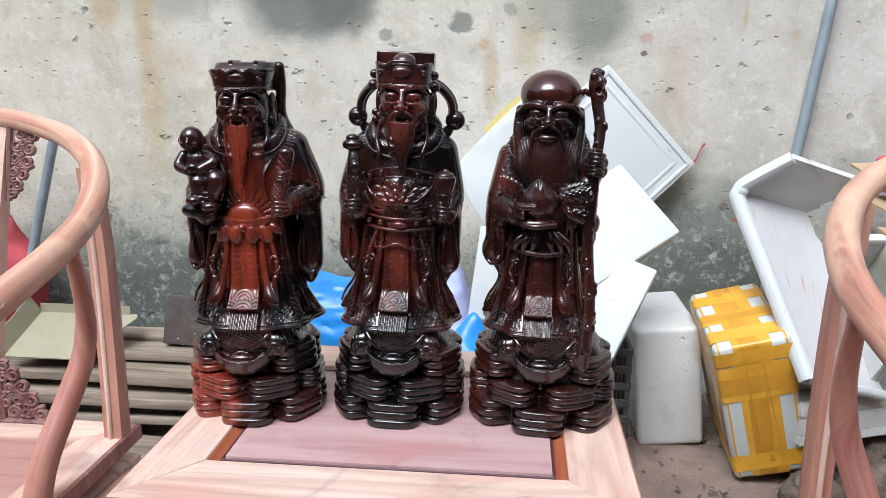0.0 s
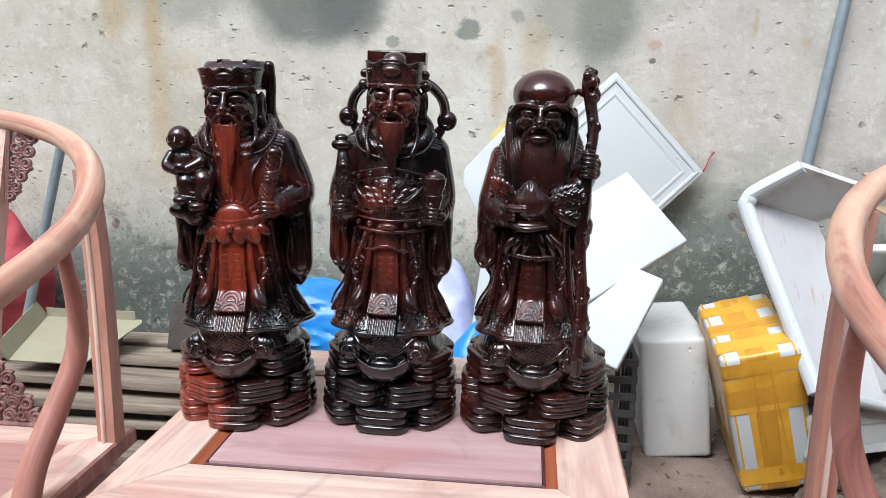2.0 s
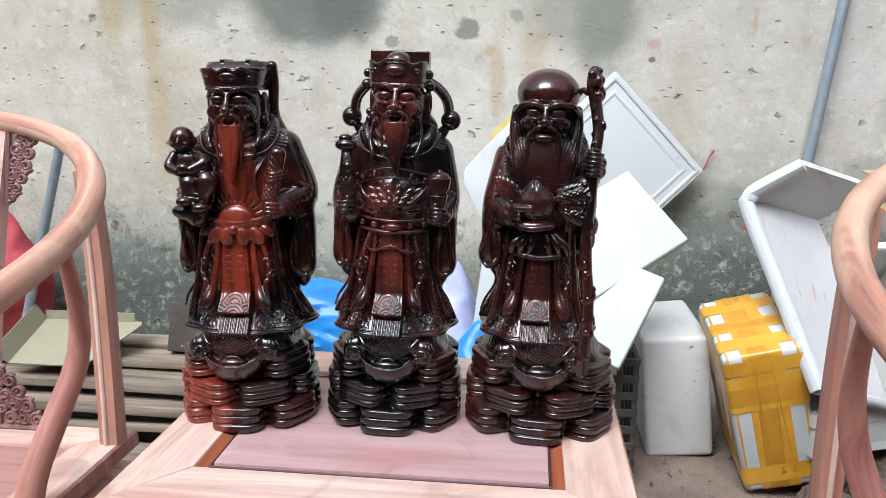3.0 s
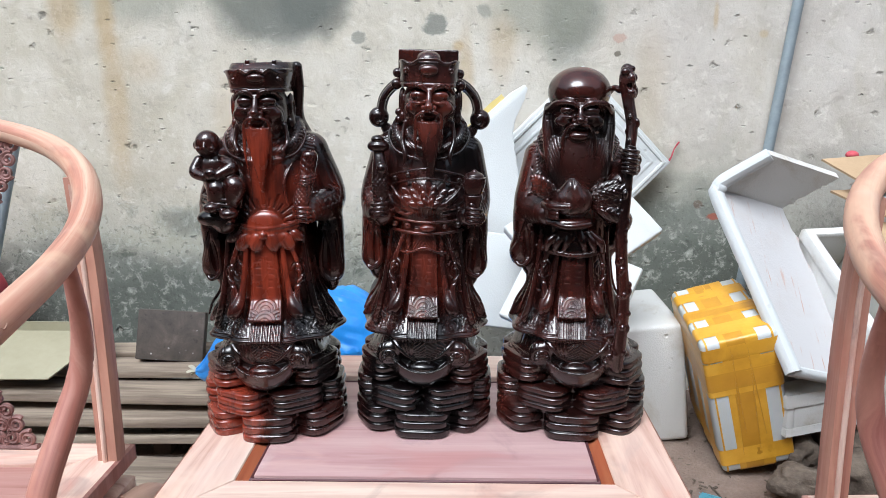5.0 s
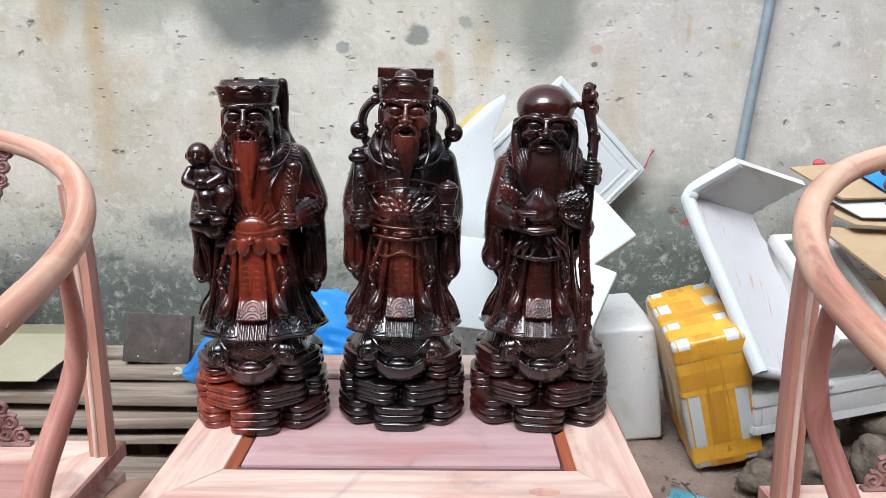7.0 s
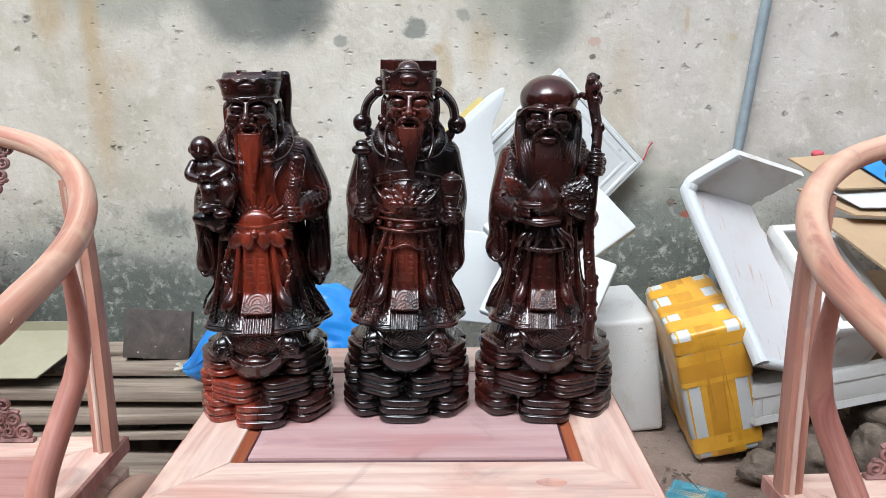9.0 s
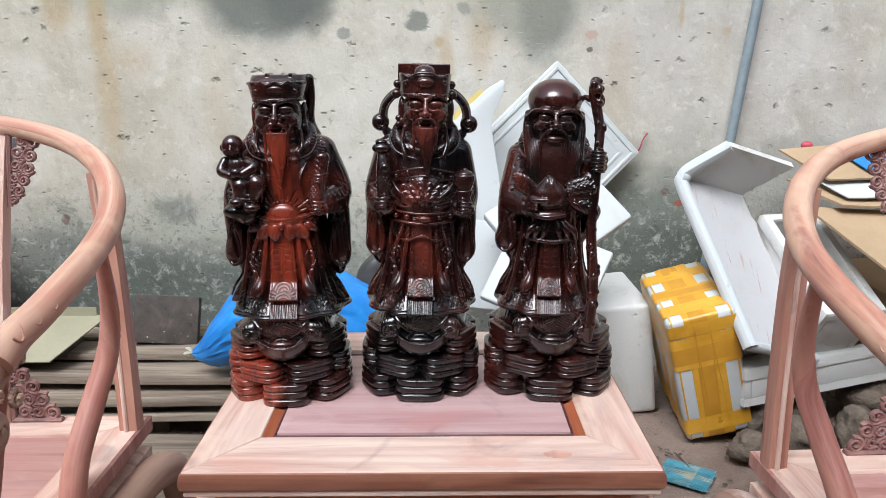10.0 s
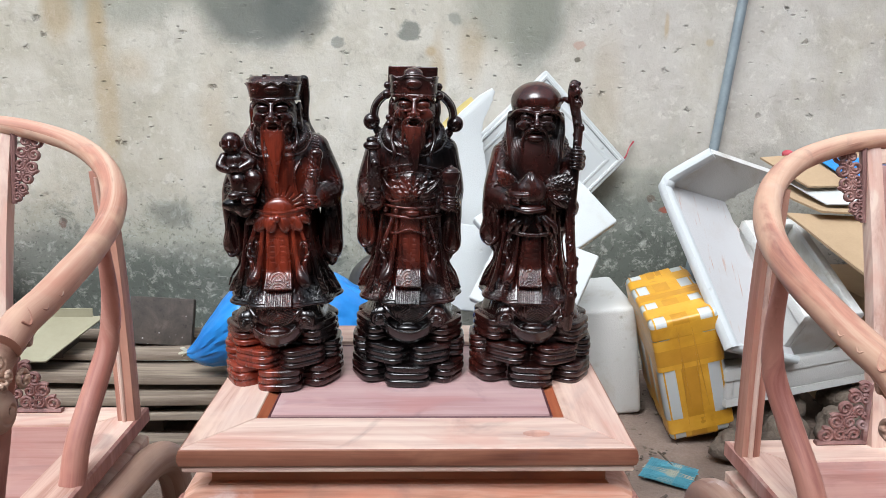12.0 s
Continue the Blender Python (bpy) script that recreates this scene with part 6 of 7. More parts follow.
def face(S, x, ez, g=1.0, w=0.0290):
    """A laughing old face. x: its middle, ez: height of the eyes, g: height scale, w: half width."""
    def at(u, y, t):
        return (x + u, y, ez + t * g)

    def strip(pts, k, cut=False):
        S.bar([(*at(u, y, t), r) for u, y, t, r in pts], k, cut=cut)

    S.ball(at(0, -0.015, -0.008), (w, 0.0285, 0.036 * g), 0.002)
    S.ball(at(0, -0.021, -0.024), (w * 0.86, 0.0215, 0.017 * g), 0.006)
    for q in (-1, 1):
        # deep socket, closed lid, laughing slit, pouch below it
        S.ball(at(q * 0.0112, -0.0485, 0.0015), (0.0098, 0.0070, 0.0068 * g), 0.0025, cut=True)
        S.ball(at(q * 0.0112, -0.0398, 0.0022), (0.0092, 0.0060, 0.0058 * g), 0.0010)
        strip([(q * 0.0030, -0.0430, -0.0026, 0.0010), (q * 0.0075, -0.0455, -0.0010, 0.0012), (q * 0.0115, -0.0455, -0.0008, 0.0012), (q * 0.0165, -0.0420, -0.0022, 0.0011), (q * 0.0215, -0.0365, -0.0055, 0.0009)], 0.0005, True)
        strip([(q * 0.0045, -0.0440, -0.0052, 0.0014), (q * 0.0108, -0.0462, -0.0058, 0.0021), (q * 0.0185, -0.0405, -0.0046, 0.0014)], 0.0010)
        # bushy brow drooping at its end, combed
        strip([(q * 0.0030, -0.0442, 0.0078, 0.0022), (q * 0.0095, -0.0455, 0.0120, 0.0030), (q * 0.0175, -0.0415, 0.0120, 0.0030), (q * 0.0250, -0.0330, 0.0045, 0.0020)], 0.0022)
        for i in range(5):
            u = 0.0055 + 0.0036 * i
            strip([(q * u, -0.0478 + 0.00045 * i * i, 0.0093 + 0.0002 * i, 0.0005), (q * (u + 0.0042), -0.0472 + 0.00055 * i * i, 0.0136 - 0.0005 * i, 0.0007)], 0.0005, True)
        # full high cheek, fold beside the nose
        S.ball(at(q * 0.0155, -0.0365, -0.0115), (0.0105, 0.0085, 0.0085 * g), 0.0045)
        strip([(q * 0.0062, -0.0490, -0.0105, 0.0009), (q * 0.0112, -0.0450, -0.0155, 0.0012), (q * 0.0150, -0.0400, -0.0235, 0.0010)], 0.0009, True)
        S.ball(at(q * 0.0050, -0.0480, -0.0102), (0.0036, 0.0040, 0.0032 * g), 0.0009)
        S.ball(at(q * 0.0026, -0.0520, -0.0125), (0.0012, 0.0020, 0.0010), 0.0005, cut=True)
        # long ear
        S.ball(at(q * (w + 0.0012), -0.011, -0.006), (0.0046, 0.0075, 0.0155 * g), 0.0012)
        S.ball(at(q * (w + 0.0010), -0.013, -0.0215), (0.0044, 0.0058, 0.0070 * g), 0.0010)
        S.ball(at(q * (w + 0.0050), -0.0145, -0.006), (0.0018, 0.0040, 0.0090 * g), 0.0008, cut=True)
        strip([(q * 0.0022, -0.0435, 0.0105, 0.0005), (q * 0.0016, -0.0455, 0.0045, 0.0008)], 0.0005, True)
    strip([(0, -0.0440, 0.0075, 0.0027), (0, -0.0485, -0.0025, 0.0032), (0, -0.0528, -0.0092, 0.0045)], 0.0014)
    for t in (0.0155, 0.0185):
        strip([(-0.013, -0.0400, t - 0.0008, 0.0005), (0, -0.0435, t, 0.0008), (0.013, -0.0400, t - 0.0008, 0.0005)], 0.0005, True)
    # open smile, teeth, full lower lip
    strip([(-0.0118, -0.0440, -0.0168, 0.0011), (-0.0068, -0.0475, -0.0200, 0.0022), (0, -0.0490, -0.0216, 0.0030), (0.0068, -0.0475, -0.0200, 0.0022), (0.0118, -0.0440, -0.0168, 0.0011)], 0.0008, True)
    S.ball(at(0, -0.0450, -0.0215), (0.0062, 0.0065, 0.0034 * g), 0.0008, cut=True)
    S.brick(at(0, -0.0425, -0.0192), (0.0060, 0.0030, 0.0014), 0.0006, 0.0004)
    strip([(-0.0082, -0.0440, -0.0205, 0.0012), (-0.0045, -0.0462, -0.0255, 0.0020), (0.0045, -0.0462, -0.0255, 0.0020), (0.0082, -0.0440, -0.0205, 0.0012)], 0.0007)


def moustache(S, x, ez, g, reach, spread=0.0135):
    """Two strands from under the nose, round the mouth and down."""
    for q in (-1, 1):
        pts = ((0.0014, -0.0512, -0.0142, 0.0012), (0.0072, -0.0500, -0.0150, 0.0018), (0.0128, -0.0462, -0.0205, 0.0020), (spread, -0.0462, -0.0320, 0.0021), (spread, -0.0475, -0.0320 - reach * 0.5, 0.0016), (spread * 0.85, -0.0485, -0.0320 - reach, 0.0008))
        S.bar([(x + q * u, y, ez + t * g, r) for u, y, t, r in pts], 0.0007)


def beard(S, top, tip, w0, w1, pitch=0.0030, thick=0.0075, deep=0.0005):
    """A beard from under the lip to its tip, combed with grooves."""
    n = 7
    rows = []
    for i in range(n):
        f = i / (n - 1)
        x, y, z = (top[j] + (tip[j] - top[j]) * f for j in range(3))
        w = w0 + (w1 - w0) * f
        rows.append((z, max(w * (1 + 0.25 * math.sin(math.pi * f) * (1 - f)), 0.0012), thick * (1 - 0.55 * f), x, y - 0.003 * math.sin(math.pi * f)))
    S.turned(rows[::-1], 0.0012, 2.0)
    lo, hi = min(top[1], tip[1]) - 0.02, max(top[1], tip[1]) + 0.004

    def grooves(X, Y, Z):
        f = np.clip((top[2] - Z) / (top[2] - tip[2]), 0, 1)
        xc = top[0] + (tip[0] - top[0]) * f
        return comb((X - xc) / (1 - 0.6 * f) + 0.0004 * np.sin(Z * 160), pitch, 0.36)
    S.engrave((top[0] - w0 * 1.2, lo, tip[2]), (top[0] + w0 * 1.2, hi, top[2]), grooves, deep)


def collar(S, x, z, hang=0.0):
    """A flat hatched collar lying round the neck, with a corded edge; hang: how far its ribbons hang down."""
    for q in (-1, 1):
        S.bar([(x + q * 0.021, 0.013, z + 0.012, 0.0075), (x + q * 0.033, -0.002, z - 0.001, 0.0085), (x + q * 0.0325, -0.0180, z - 0.013, 0.0080), (x + q * 0.022, -0.0270, z - 0.021, 0.0070), (x + q * 0.006, -0.0315, z - 0.025, 0.0060)], 0.0040)
        S.engrave((x + q * 0.024 - 0.012, -0.06, z - 0.026), (x + q * 0.024 + 0.012, 0.010, z + 0.004), lambda X, Y, Z: comb(np.where(q * (X - x) < 0.022, Z - q * 0.9 * X, Z + q * 1.1 * X), 0.0036, 0.34), 0.0010)
        S.engrave((x + q * 0.0440 - 0.008, -0.06, z - 0.022), (x + q * 0.0440 + 0.009, 0.010, z + 0.002), lambda X, Y, Z: comb(Z + q * 0.35 * X, 0.0036, 0.38), 0.0011)
        S.bar([(x + q * 0.030, 0.000, z + 0.009, 0.0012), (x + q * 0.0435, -0.013, z - 0.006, 0.0014), (x + q * 0.0375, -0.0285, z - 0.023, 0.0015), (x + q * 0.024, -0.0365, z - 0.030, 0.0015), (x + q * 0.010, -0.0405, z - 0.033, 0.0012)], 0.0008)
        if hang:
            S.bar([(x + q * 0.0255, -0.0290, z + 0.004, 0.0018), (x + q * 0.0275, -0.0345, z - 0.014, 0.0026), (x + q * 0.0235, -0.0415, z - 0.014 - hang * 0.6, 0.0024), (x + q * 0.0255, -0.0420, z - 0.014 - hang, 0.0010)], 0.0008)


GOWN = [(0.088, 0.044, 0.038, 0, 0), (0.115, 0.054, 0.047, 0, 0), (0.14, 0.054, 0.046, 0, 0), (0.18, 0.050, 0.0440, 0, 0), (0.215, 0.0475, 0.042, 0, 0), (0.24, 0.047, 0.041, 0, 0),
        (0.265, 0.049, 0.043, 0, 0), (0.295, 0.052, 0.041, 0, 0.001), (0.32, 0.050, 0.035, 0, 0.003), (0.335, 0.040, 0.028, 0, 0.004), (0.346, 0.022, 0.021, 0, 0.003), (0.356, 0.016, 0.017, 0, 0)]


def statue_with_child():
    S = Sculpt((-0.098, -0.084, -0.002), (0.090, 0.066, 0.422), 0.0008)
    coin_base(S, 0.081, 0.071, -0.010, 11)
    robe(S, GOWN, -0.004)
    S.ball((0, 0.006, 0.314), (0.058, 0.034, 0.03), 0.006)
    # arms: the child sits on one, the other holds a scroll
    sleeve(S, -1, (-0.043, 0.0, 0.314), (-0.057, -0.012, 0.262), (-0.044, -0.042, 0.245), (-0.069, -0.012, 0.175))
    sleeve(S, 1, (0.044, 0.002, 0.316), (0.062, -0.004, 0.264), (0.046, -0.042, 0.256), (0.065, -0.012, 0.171))
    collar(S, -0.001, 0.3415, 0.012)
    # chest laid open, sun with rays above the sash
    S.ball((0.0, -0.036, 0.290), (0.022, 0.0085, 0.034), 0.006)
    for q in (-1, 1):
        S.bar([(q * 0.030, -0.034, 0.306, 0.0012), (q * 0.022, -0.0425, 0.286, 0.0018), (q * 0.026, -0.0440, 0.262, 0.0016), (q * 0.038, -0.036, 0.245, 0.0012)], 0.0012)
    S.ball((-0.001, -0.044, 0.2405), (0.0205, 0.007, 0.0165), 0.0008)
    S.engrave((-0.042, -0.08, 0.242), (0.040, -0.03, 0.280), lambda X, Y, Z: comb(np.arctan2(X + 0.001, Z - 0.240), 0.235, 0.42) * (np.sqrt((X + 0.001) ** 2 + (Z - 0.240) ** 2) > 0.0215) * (np.sqrt((X + 0.001) ** 2 + (Z - 0.240) ** 2) < 0.0345 + 0.004 * np.cos(np.arctan2(X + 0.001, Z - 0.240) * 13)), 0.0015)
    for z, r in ((0.2395, 0.0026), (0.2350, 0.0020)):
        S.bar([(-0.047, -0.016, z + 0.006, r), (-0.030, -0.040, z + 0.002, r), (-0.001, -0.0495, z - 0.001, r), (0.028, -0.040, z + 0.002, r), (0.047, -0.016, z + 0.006, r)], 0.0008)
    # sash bow: drooping lobes spreading from a knot
    for q in (-1, 1):
        for u, z, tilt, a, b in ((0.0085, 0.2240, 14, 0.0080, 0.0115), (0.0215, 0.2245, 42, 0.0085, 0.0135), (0.0330, 0.2290, 58, 0.0060, 0.0110)):
            y = -0.0485 + 0.010 * (u / 0.033) ** 2
            S.ball((-0.002 + q * u, y, z), (a, 0.0058, b), 0.0010, turn=q * tilt)
            for o in (-0.45, 0.0, 0.45):
                S.bar([(-0.002 + q * (u - 0.0035), y - 0.0055, z + 0.009, 0.0004), (-0.002 + q * (u + o * a), y - 0.0060, z, 0.0007), (-0.002 + q * (u + 0.004 + o * a), y - 0.0040, z - 0.009, 0.0008)], 0.0005, cut=True)
    S.ball((-0.002, -0.0530, 0.2315), (0.0048, 0.0045, 0.0050), 0.0008)
    # head, cap with scalloped band and a hanging flap behind
    face(S, -0.002, 0.3687)
    moustache(S, -0.002, 0.3687, 1.0, 0.034)
    beard(S, (-0.0005, -0.0445, 0.3440), (0.0012, -0.051, 0.2775), 0.0135, 0.0012)
    S.turned([(0.3800, 0.0312, 0.0325, -0.001, -0.013), (0.3830, 0.0316, 0.0330, -0.001, -0.013), (0.392, 0.0328, 0.0340, -0.001, -0.013), (0.4015, 0.0352, 0.0360, -0.001, -0.012), (0.4035, 0.0345, 0.0350, -0.001, -0.012)], 0.0008, 3.0)
    S.engrave((-0.06, -0.08, 0.3815), (0.06, 0.03, 0.3865), lambda X, Y, Z: line(Z, 0.3842, 0.0012), 0.0012)
    S.turned([(0.398, 0.0330, 0.030, -0.001, -0.006), (0.4060, 0.0340, 0.027, -0.001, -0.002), (0.4105, 0.0325, 0.024, -0.001, 0.001)], 0.001, 3.0)
    S.ball((0.0003, -0.0475, 0.3945), (0.0090, 0.0038, 0.0048), 0.0006)
    S.bar([(-0.036, -0.026, 0.4015, 0.0013), (-0.026, -0.0415, 0.3985, 0.0015), (-0.0155, -0.0465, 0.4030, 0.0015), (-0.008, -0.0485, 0.3995, 0.0015), (0.000, -0.0490, 0.4030, 0.0015), (0.008, -0.0485, 0.3995, 0.0015), (0.0150, -0.0465, 0.4030, 0.0015), (0.025, -0.0415, 0.3985, 0.0015), (0.034, -0.026, 0.4015, 0.0013)], 0.0005)
    for x in (-0.023, 0.0235):
        S.ball((x, -0.0435, 0.3925), (0.0026, 0.0022, 0.0026), 0.0005)
        S.ball((x, -0.0455, 0.3925), (0.0011, 0.0012, 0.0011), 0.0004, cut=True)
    S.brick((-0.012, -0.010, 0.4100), (0.0025, 0.016, 0.0030), 0.001, 0.001)
    S.brick((0.016, -0.010, 0.4095), (0.0025, 0.016, 0.0030), 0.001, 0.001)
    S.bar([(0.0345, 0.002, 0.4055, 0.0058), (0.0350, 0.004, 0.385, 0.0058), (0.0315, 0.008, 0.362, 0.0066), (0.0305, 0.010, 0.347, 0.009), (0.036, 0.012, 0.332, 0.010)], 0.0020)
    S.bar([(-0.031, 0.006, 0.400, 0.005), (-0.030, 0.008, 0.375, 0.006), (-0.028, 0.010, 0.350, 0.009)], 0.003)
    # the child: round head with a tuft, folded arms, bent knees, little shoes
    hx, hy, hz = -0.0553, -0.042, 0.3282
    S.ball((hx, hy, hz), (0.0132, 0.0125, 0.0145), 0.001)
    for q in (-1, 1):
        S.bar([(hx + q * 0.0020, hy - 0.0128, hz + 0.0010, 0.0006), (hx + q * 0.0048, hy - 0.0122, hz + 0.0024, 0.0008), (hx + q * 0.0082, hy - 0.0098, hz + 0.0008, 0.0006)], 0.0004, cut=True)
        S.bar([(hx + q * 0.0020, hy - 0.0128, hz + 0.0048, 0.0005), (hx + q * 0.0055, hy - 0.0118, hz + 0.0058, 0.0007), (hx + q * 0.0090, hy - 0.0090, hz + 0.0038, 0.0005)], 0.0004, cut=True)
        S.ball((hx + q * 0.0132, hy + 0.001, hz - 0.001), (0.0024, 0.0034, 0.0044), 0.0008)
        S.ball((hx + q * 0.0058, hy - 0.0090, hz - 0.0046), (0.0042, 0.0034, 0.0036), 0.0012)
    S.bar([(hx - 0.0048, hy - 0.0115, hz - 0.0066, 0.0007), (hx, hy - 0.0130, hz - 0.0088, 0.0012), (hx + 0.0048, hy - 0.0115, hz - 0.0066, 0.0007)], 0.0004, cut=True)
    S.bar([(hx, hy - 0.0120, hz + 0.0020, 0.0010), (hx, hy - 0.0138, hz - 0.0028, 0.0018)], 0.0006)
    S.bar([(hx - 0.0105, hy - 0.0070, hz + 0.0062, 0.0006), (hx, hy - 0.0120, hz + 0.0098, 0.0008), (hx + 0.0105, hy - 0.0070, hz + 0.0062, 0.0006)], 0.0005, cut=True)
    S.ball((-0.052, -0.037, 0.302), (0.0150, 0.0120, 0.0165), 0.002)
    S.bar([(-0.066, -0.041, 0.3105, 0.0062), (-0.0695, -0.047, 0.300, 0.0062), (-0.058, -0.0545, 0.2955, 0.0052)], 0.0010)
    S.bar([(-0.041, -0.040, 0.3095, 0.0066), (-0.0315, -0.046, 0.3035, 0.0078), (-0.0440, -0.0545, 0.2965, 0.0056)], 0.0010)
    S.bar([(-0.0305, -0.051, 0.3065, 0.0010), (-0.0350, -0.0545, 0.3005, 0.0012), (-0.0400, -0.0560, 0.2945, 0.0010)], 0.0006, cut=True)
    S.ball((-0.0505, -0.0570, 0.2985), (0.0065, 0.0052, 0.0062), 0.0008)
    S.bar([(-0.0490, -0.0505, 0.3125, 0.0012), (-0.0525, -0.0530, 0.3065, 0.0012)], 0.0006, cut=True)
    S.bar([(-0.054, -0.040, 0.289, 0.0100), (-0.0475, -0.0505, 0.2815, 0.0106), (-0.0500, -0.0500, 0.268, 0.0078)], 0.0010)
    S.bar([(-0.042, -0.040, 0.291, 0.0090), (-0.0280, -0.0500, 0.2840, 0.0110), (-0.0330, -0.0500, 0.268, 0.0076)], 0.0010)
    S.ball((-0.0525, -0.0560, 0.2632), (0.0090, 0.0088, 0.0062), 0.0008)
    S.ball((-0.0350, -0.0570, 0.2565), (0.0098, 0.0088, 0.0060), 0.0008)
    for i in range(3):
        S.bar([(-0.064, -0.044, 0.2740 - i * 0.0050, 0.0020), (-0.050, -0.0565, 0.2725 - i * 0.0052, 0.0024), (-0.028, -0.0540, 0.2690 - i * 0.0052, 0.0018)], 0.0006)
    S.ball((-0.053, -0.042, 0.2500), (0.020, 0.0135, 0.0100), 0.003)
    # the scroll: rolled end, bands, lattice
    a, b = (0.0515, -0.050, 0.3135), (0.0420, -0.0575, 0.2660)
    S.bar([(*a, 0.0088), (*b, 0.0092)], 0.0008, smooth=False)
    S.bar([(a[0], a[1] - 0.001, a[2] + 0.010, 0.0050), (*a, 0.0050)], 0.0008, smooth=False, cut=True)
    for f in (0.40, 0.47, 0.54):
        S.bar([(a[0] + (b[0] - a[0]) * f - 0.0100, a[1] + (b[1] - a[1]) * f - 0.002, a[2] + (b[2] - a[2]) * f, 0.0012), (a[0] + (b[0] - a[0]) * f, a[1] + (b[1] - a[1]) * f - 0.0102, a[2] + (b[2] - a[2]) * f - 0.001, 0.0015), (a[0] + (b[0] - a[0]) * f + 0.0100, a[1] + (b[1] - a[1]) * f - 0.002, a[2] + (b[2] - a[2]) * f + 0.001, 0.0012)], 0.0004)
    S.engrave((0.030, -0.08, 0.262), (0.060, -0.048, 0.285), lambda X, Y, Z: np.maximum(comb(X + 0.8 * Z, 0.0046, 0.24), comb(X - Z, 0.0046, 0.24)), 0.0016)
    S.engrave((0.036, -0.08, 0.297), (0.064, -0.044, 0.315), lambda X, Y, Z: np.maximum(comb(X - 0.2 * Z, 0.0062, 0.22), comb(X + Z, 0.0072, 0.18)), 0.0016)
    fist(S, (0.0425, -0.0565, 0.2550), 1, 0.001)
    return S.skin("statue", lacquer_red)


def statue_with_wings():
    S = Sculpt((-0.092, -0.084, -0.002), (0.092, 0.066, 0.43), 0.0008)
    coin_base(S, 0.080, 0.070, 0.001, 23)
    S.wide = 0.94
    robe(S, GOWN, 0.0)
    S.wide = 1.0
    S.ball((-0.001, 0.006, 0.314), (0.055, 0.034, 0.03), 0.006)
    sleeve(S, -1, (-0.043, 0.0, 0.314), (-0.055, -0.008, 0.262), (-0.046, -0.040, 0.250), (-0.060, -0.012, 0.182))
    sleeve(S, 1, (0.041, 0.0, 0.314), (0.051, -0.008, 0.262), (0.046, -0.040, 0.250), (0.0565, -0.012, 0.176))
    collar(S, 0.001, 0.3430, 0.026)
    # belly cloth with a flower between two studded bands
    S.ball((0.002, -0.012, 0.266), (0.043, 0.038, 0.036), 0.003)
    for z, drop, r in ((0.3005, -0.011, 0.0016), (0.2905, -0.011, 0.0014), (0.2430, 0.003, 0.0016), (0.2305, 0.003, 0.0018)):
        S.bar([(-0.045, -0.020, z + 1.3 * drop, r), (-0.030, -0.0405, z + 0.6 * drop, r), (0.002, -0.0510, z, r), (0.034, -0.0405, z + 0.6 * drop, r), (0.047, -0.020, z + 1.3 * drop, r)], 0.0006)
    for x in (-0.033, -0.019, 0.021, 0.035):
        y = -0.0505 + 0.011 * (x / 0.035) ** 2
        for z, r in ((0.2372 + 0.0016 * abs(x) / 0.03, 0.0034), (0.2953 - 0.0075 * (x / 0.035) ** 2, 0.0030)):
            S.ball((x, y, z), (r, 0.0030, r), 0.0005)
            S.ball((x, y - 0.0030, z), (r * 0.45, 0.0016, r * 0.45), 0.0004, cut=True)
    S.ball((0.003, -0.0515, 0.2368), (0.0088, 0.0045, 0.0042), 0.0006)
    for n, base, length, wide, out, span in ((9, 0.0115, 0.0110, 0.0050, 0.0, 100), (8, 0.0070, 0.0105, 0.0046, 0.0022, 92), (6, 0.0035, 0.0085, 0.0042, 0.0044, 80), (4, 0.0010, 0.0060, 0.0034, 0.0062, 65)):
        for i in range(n):
            g = radians(-span + 2 * span * i / (n - 1))
            r = base + length * 0.75
            x, z = 0.003 + 1.4 * r * math.sin(g), 0.2600 + r * math.cos(g) * 0.95
            S.ball((x, -0.0480 - out + 0.012 * (x / 0.035) ** 2, z), (wide, 0.0034, length), 0.0002, turn=-math.degrees(g))
            S.bar([(x - 0.3 * length * math.sin(g), -0.0518 - out + 0.012 * (x / 0.035) ** 2, z - 0.3 * length * math.cos(g), 0.0005), (x + 0.7 * length * math.sin(g), -0.0510 - out + 0.012 * (x / 0.035) ** 2, z + 0.7 * length * math.cos(g), 0.0006)], 0.0004, smooth=False, cut=True)
    for q in (-1, 1):
        for i in range(4):
            S.bar([(q * 0.008, -0.050, 0.256 - 0.001 * i, 0.0016), (q * (0.019 + 0.003 * i), -0.0480, 0.251 + 0.006 * i, 0.0024), (q * (0.034 + 0.001 * i), -0.0405, 0.253 + 0.009 * i, 0.0012)], 0.0004)
    S.engrave((-0.016, -0.08, 0.245), (0.020, -0.03, 0.257), lambda X, Y, Z: comb(X * (1 + 12 * (0.257 - Z)), 0.0034, 0.42), 0.0012)
    S.engrave((-0.044, -0.08, 0.209), (0.044, -0.015, 0.2295), lambda X, Y, Z: comb(Z * 0.55 + np.abs(np.mod(X + 0.024, 0.048) - 0.024) * 0.9, 0.0030, 0.4), 0.0011)
    S.bar([(-0.042, -0.022, 0.213, 0.0014), (-0.020, -0.046, 0.2085, 0.0015), (0, -0.0500, 0.2150, 0.0015), (0.020, -0.046, 0.2085, 0.0015), (0.042, -0.022, 0.213, 0.0014)], 0.0008)
    # head, official's cap with a flat back plate and winged ribbons
    face(S, 0.0015, 0.3738)
    moustache(S, 0.0015, 0.3738, 1.0, 0.026)
    beard(S, (0.0025, -0.0445, 0.3490), (0.006, -0.051, 0.2930), 0.0135, 0.0022)
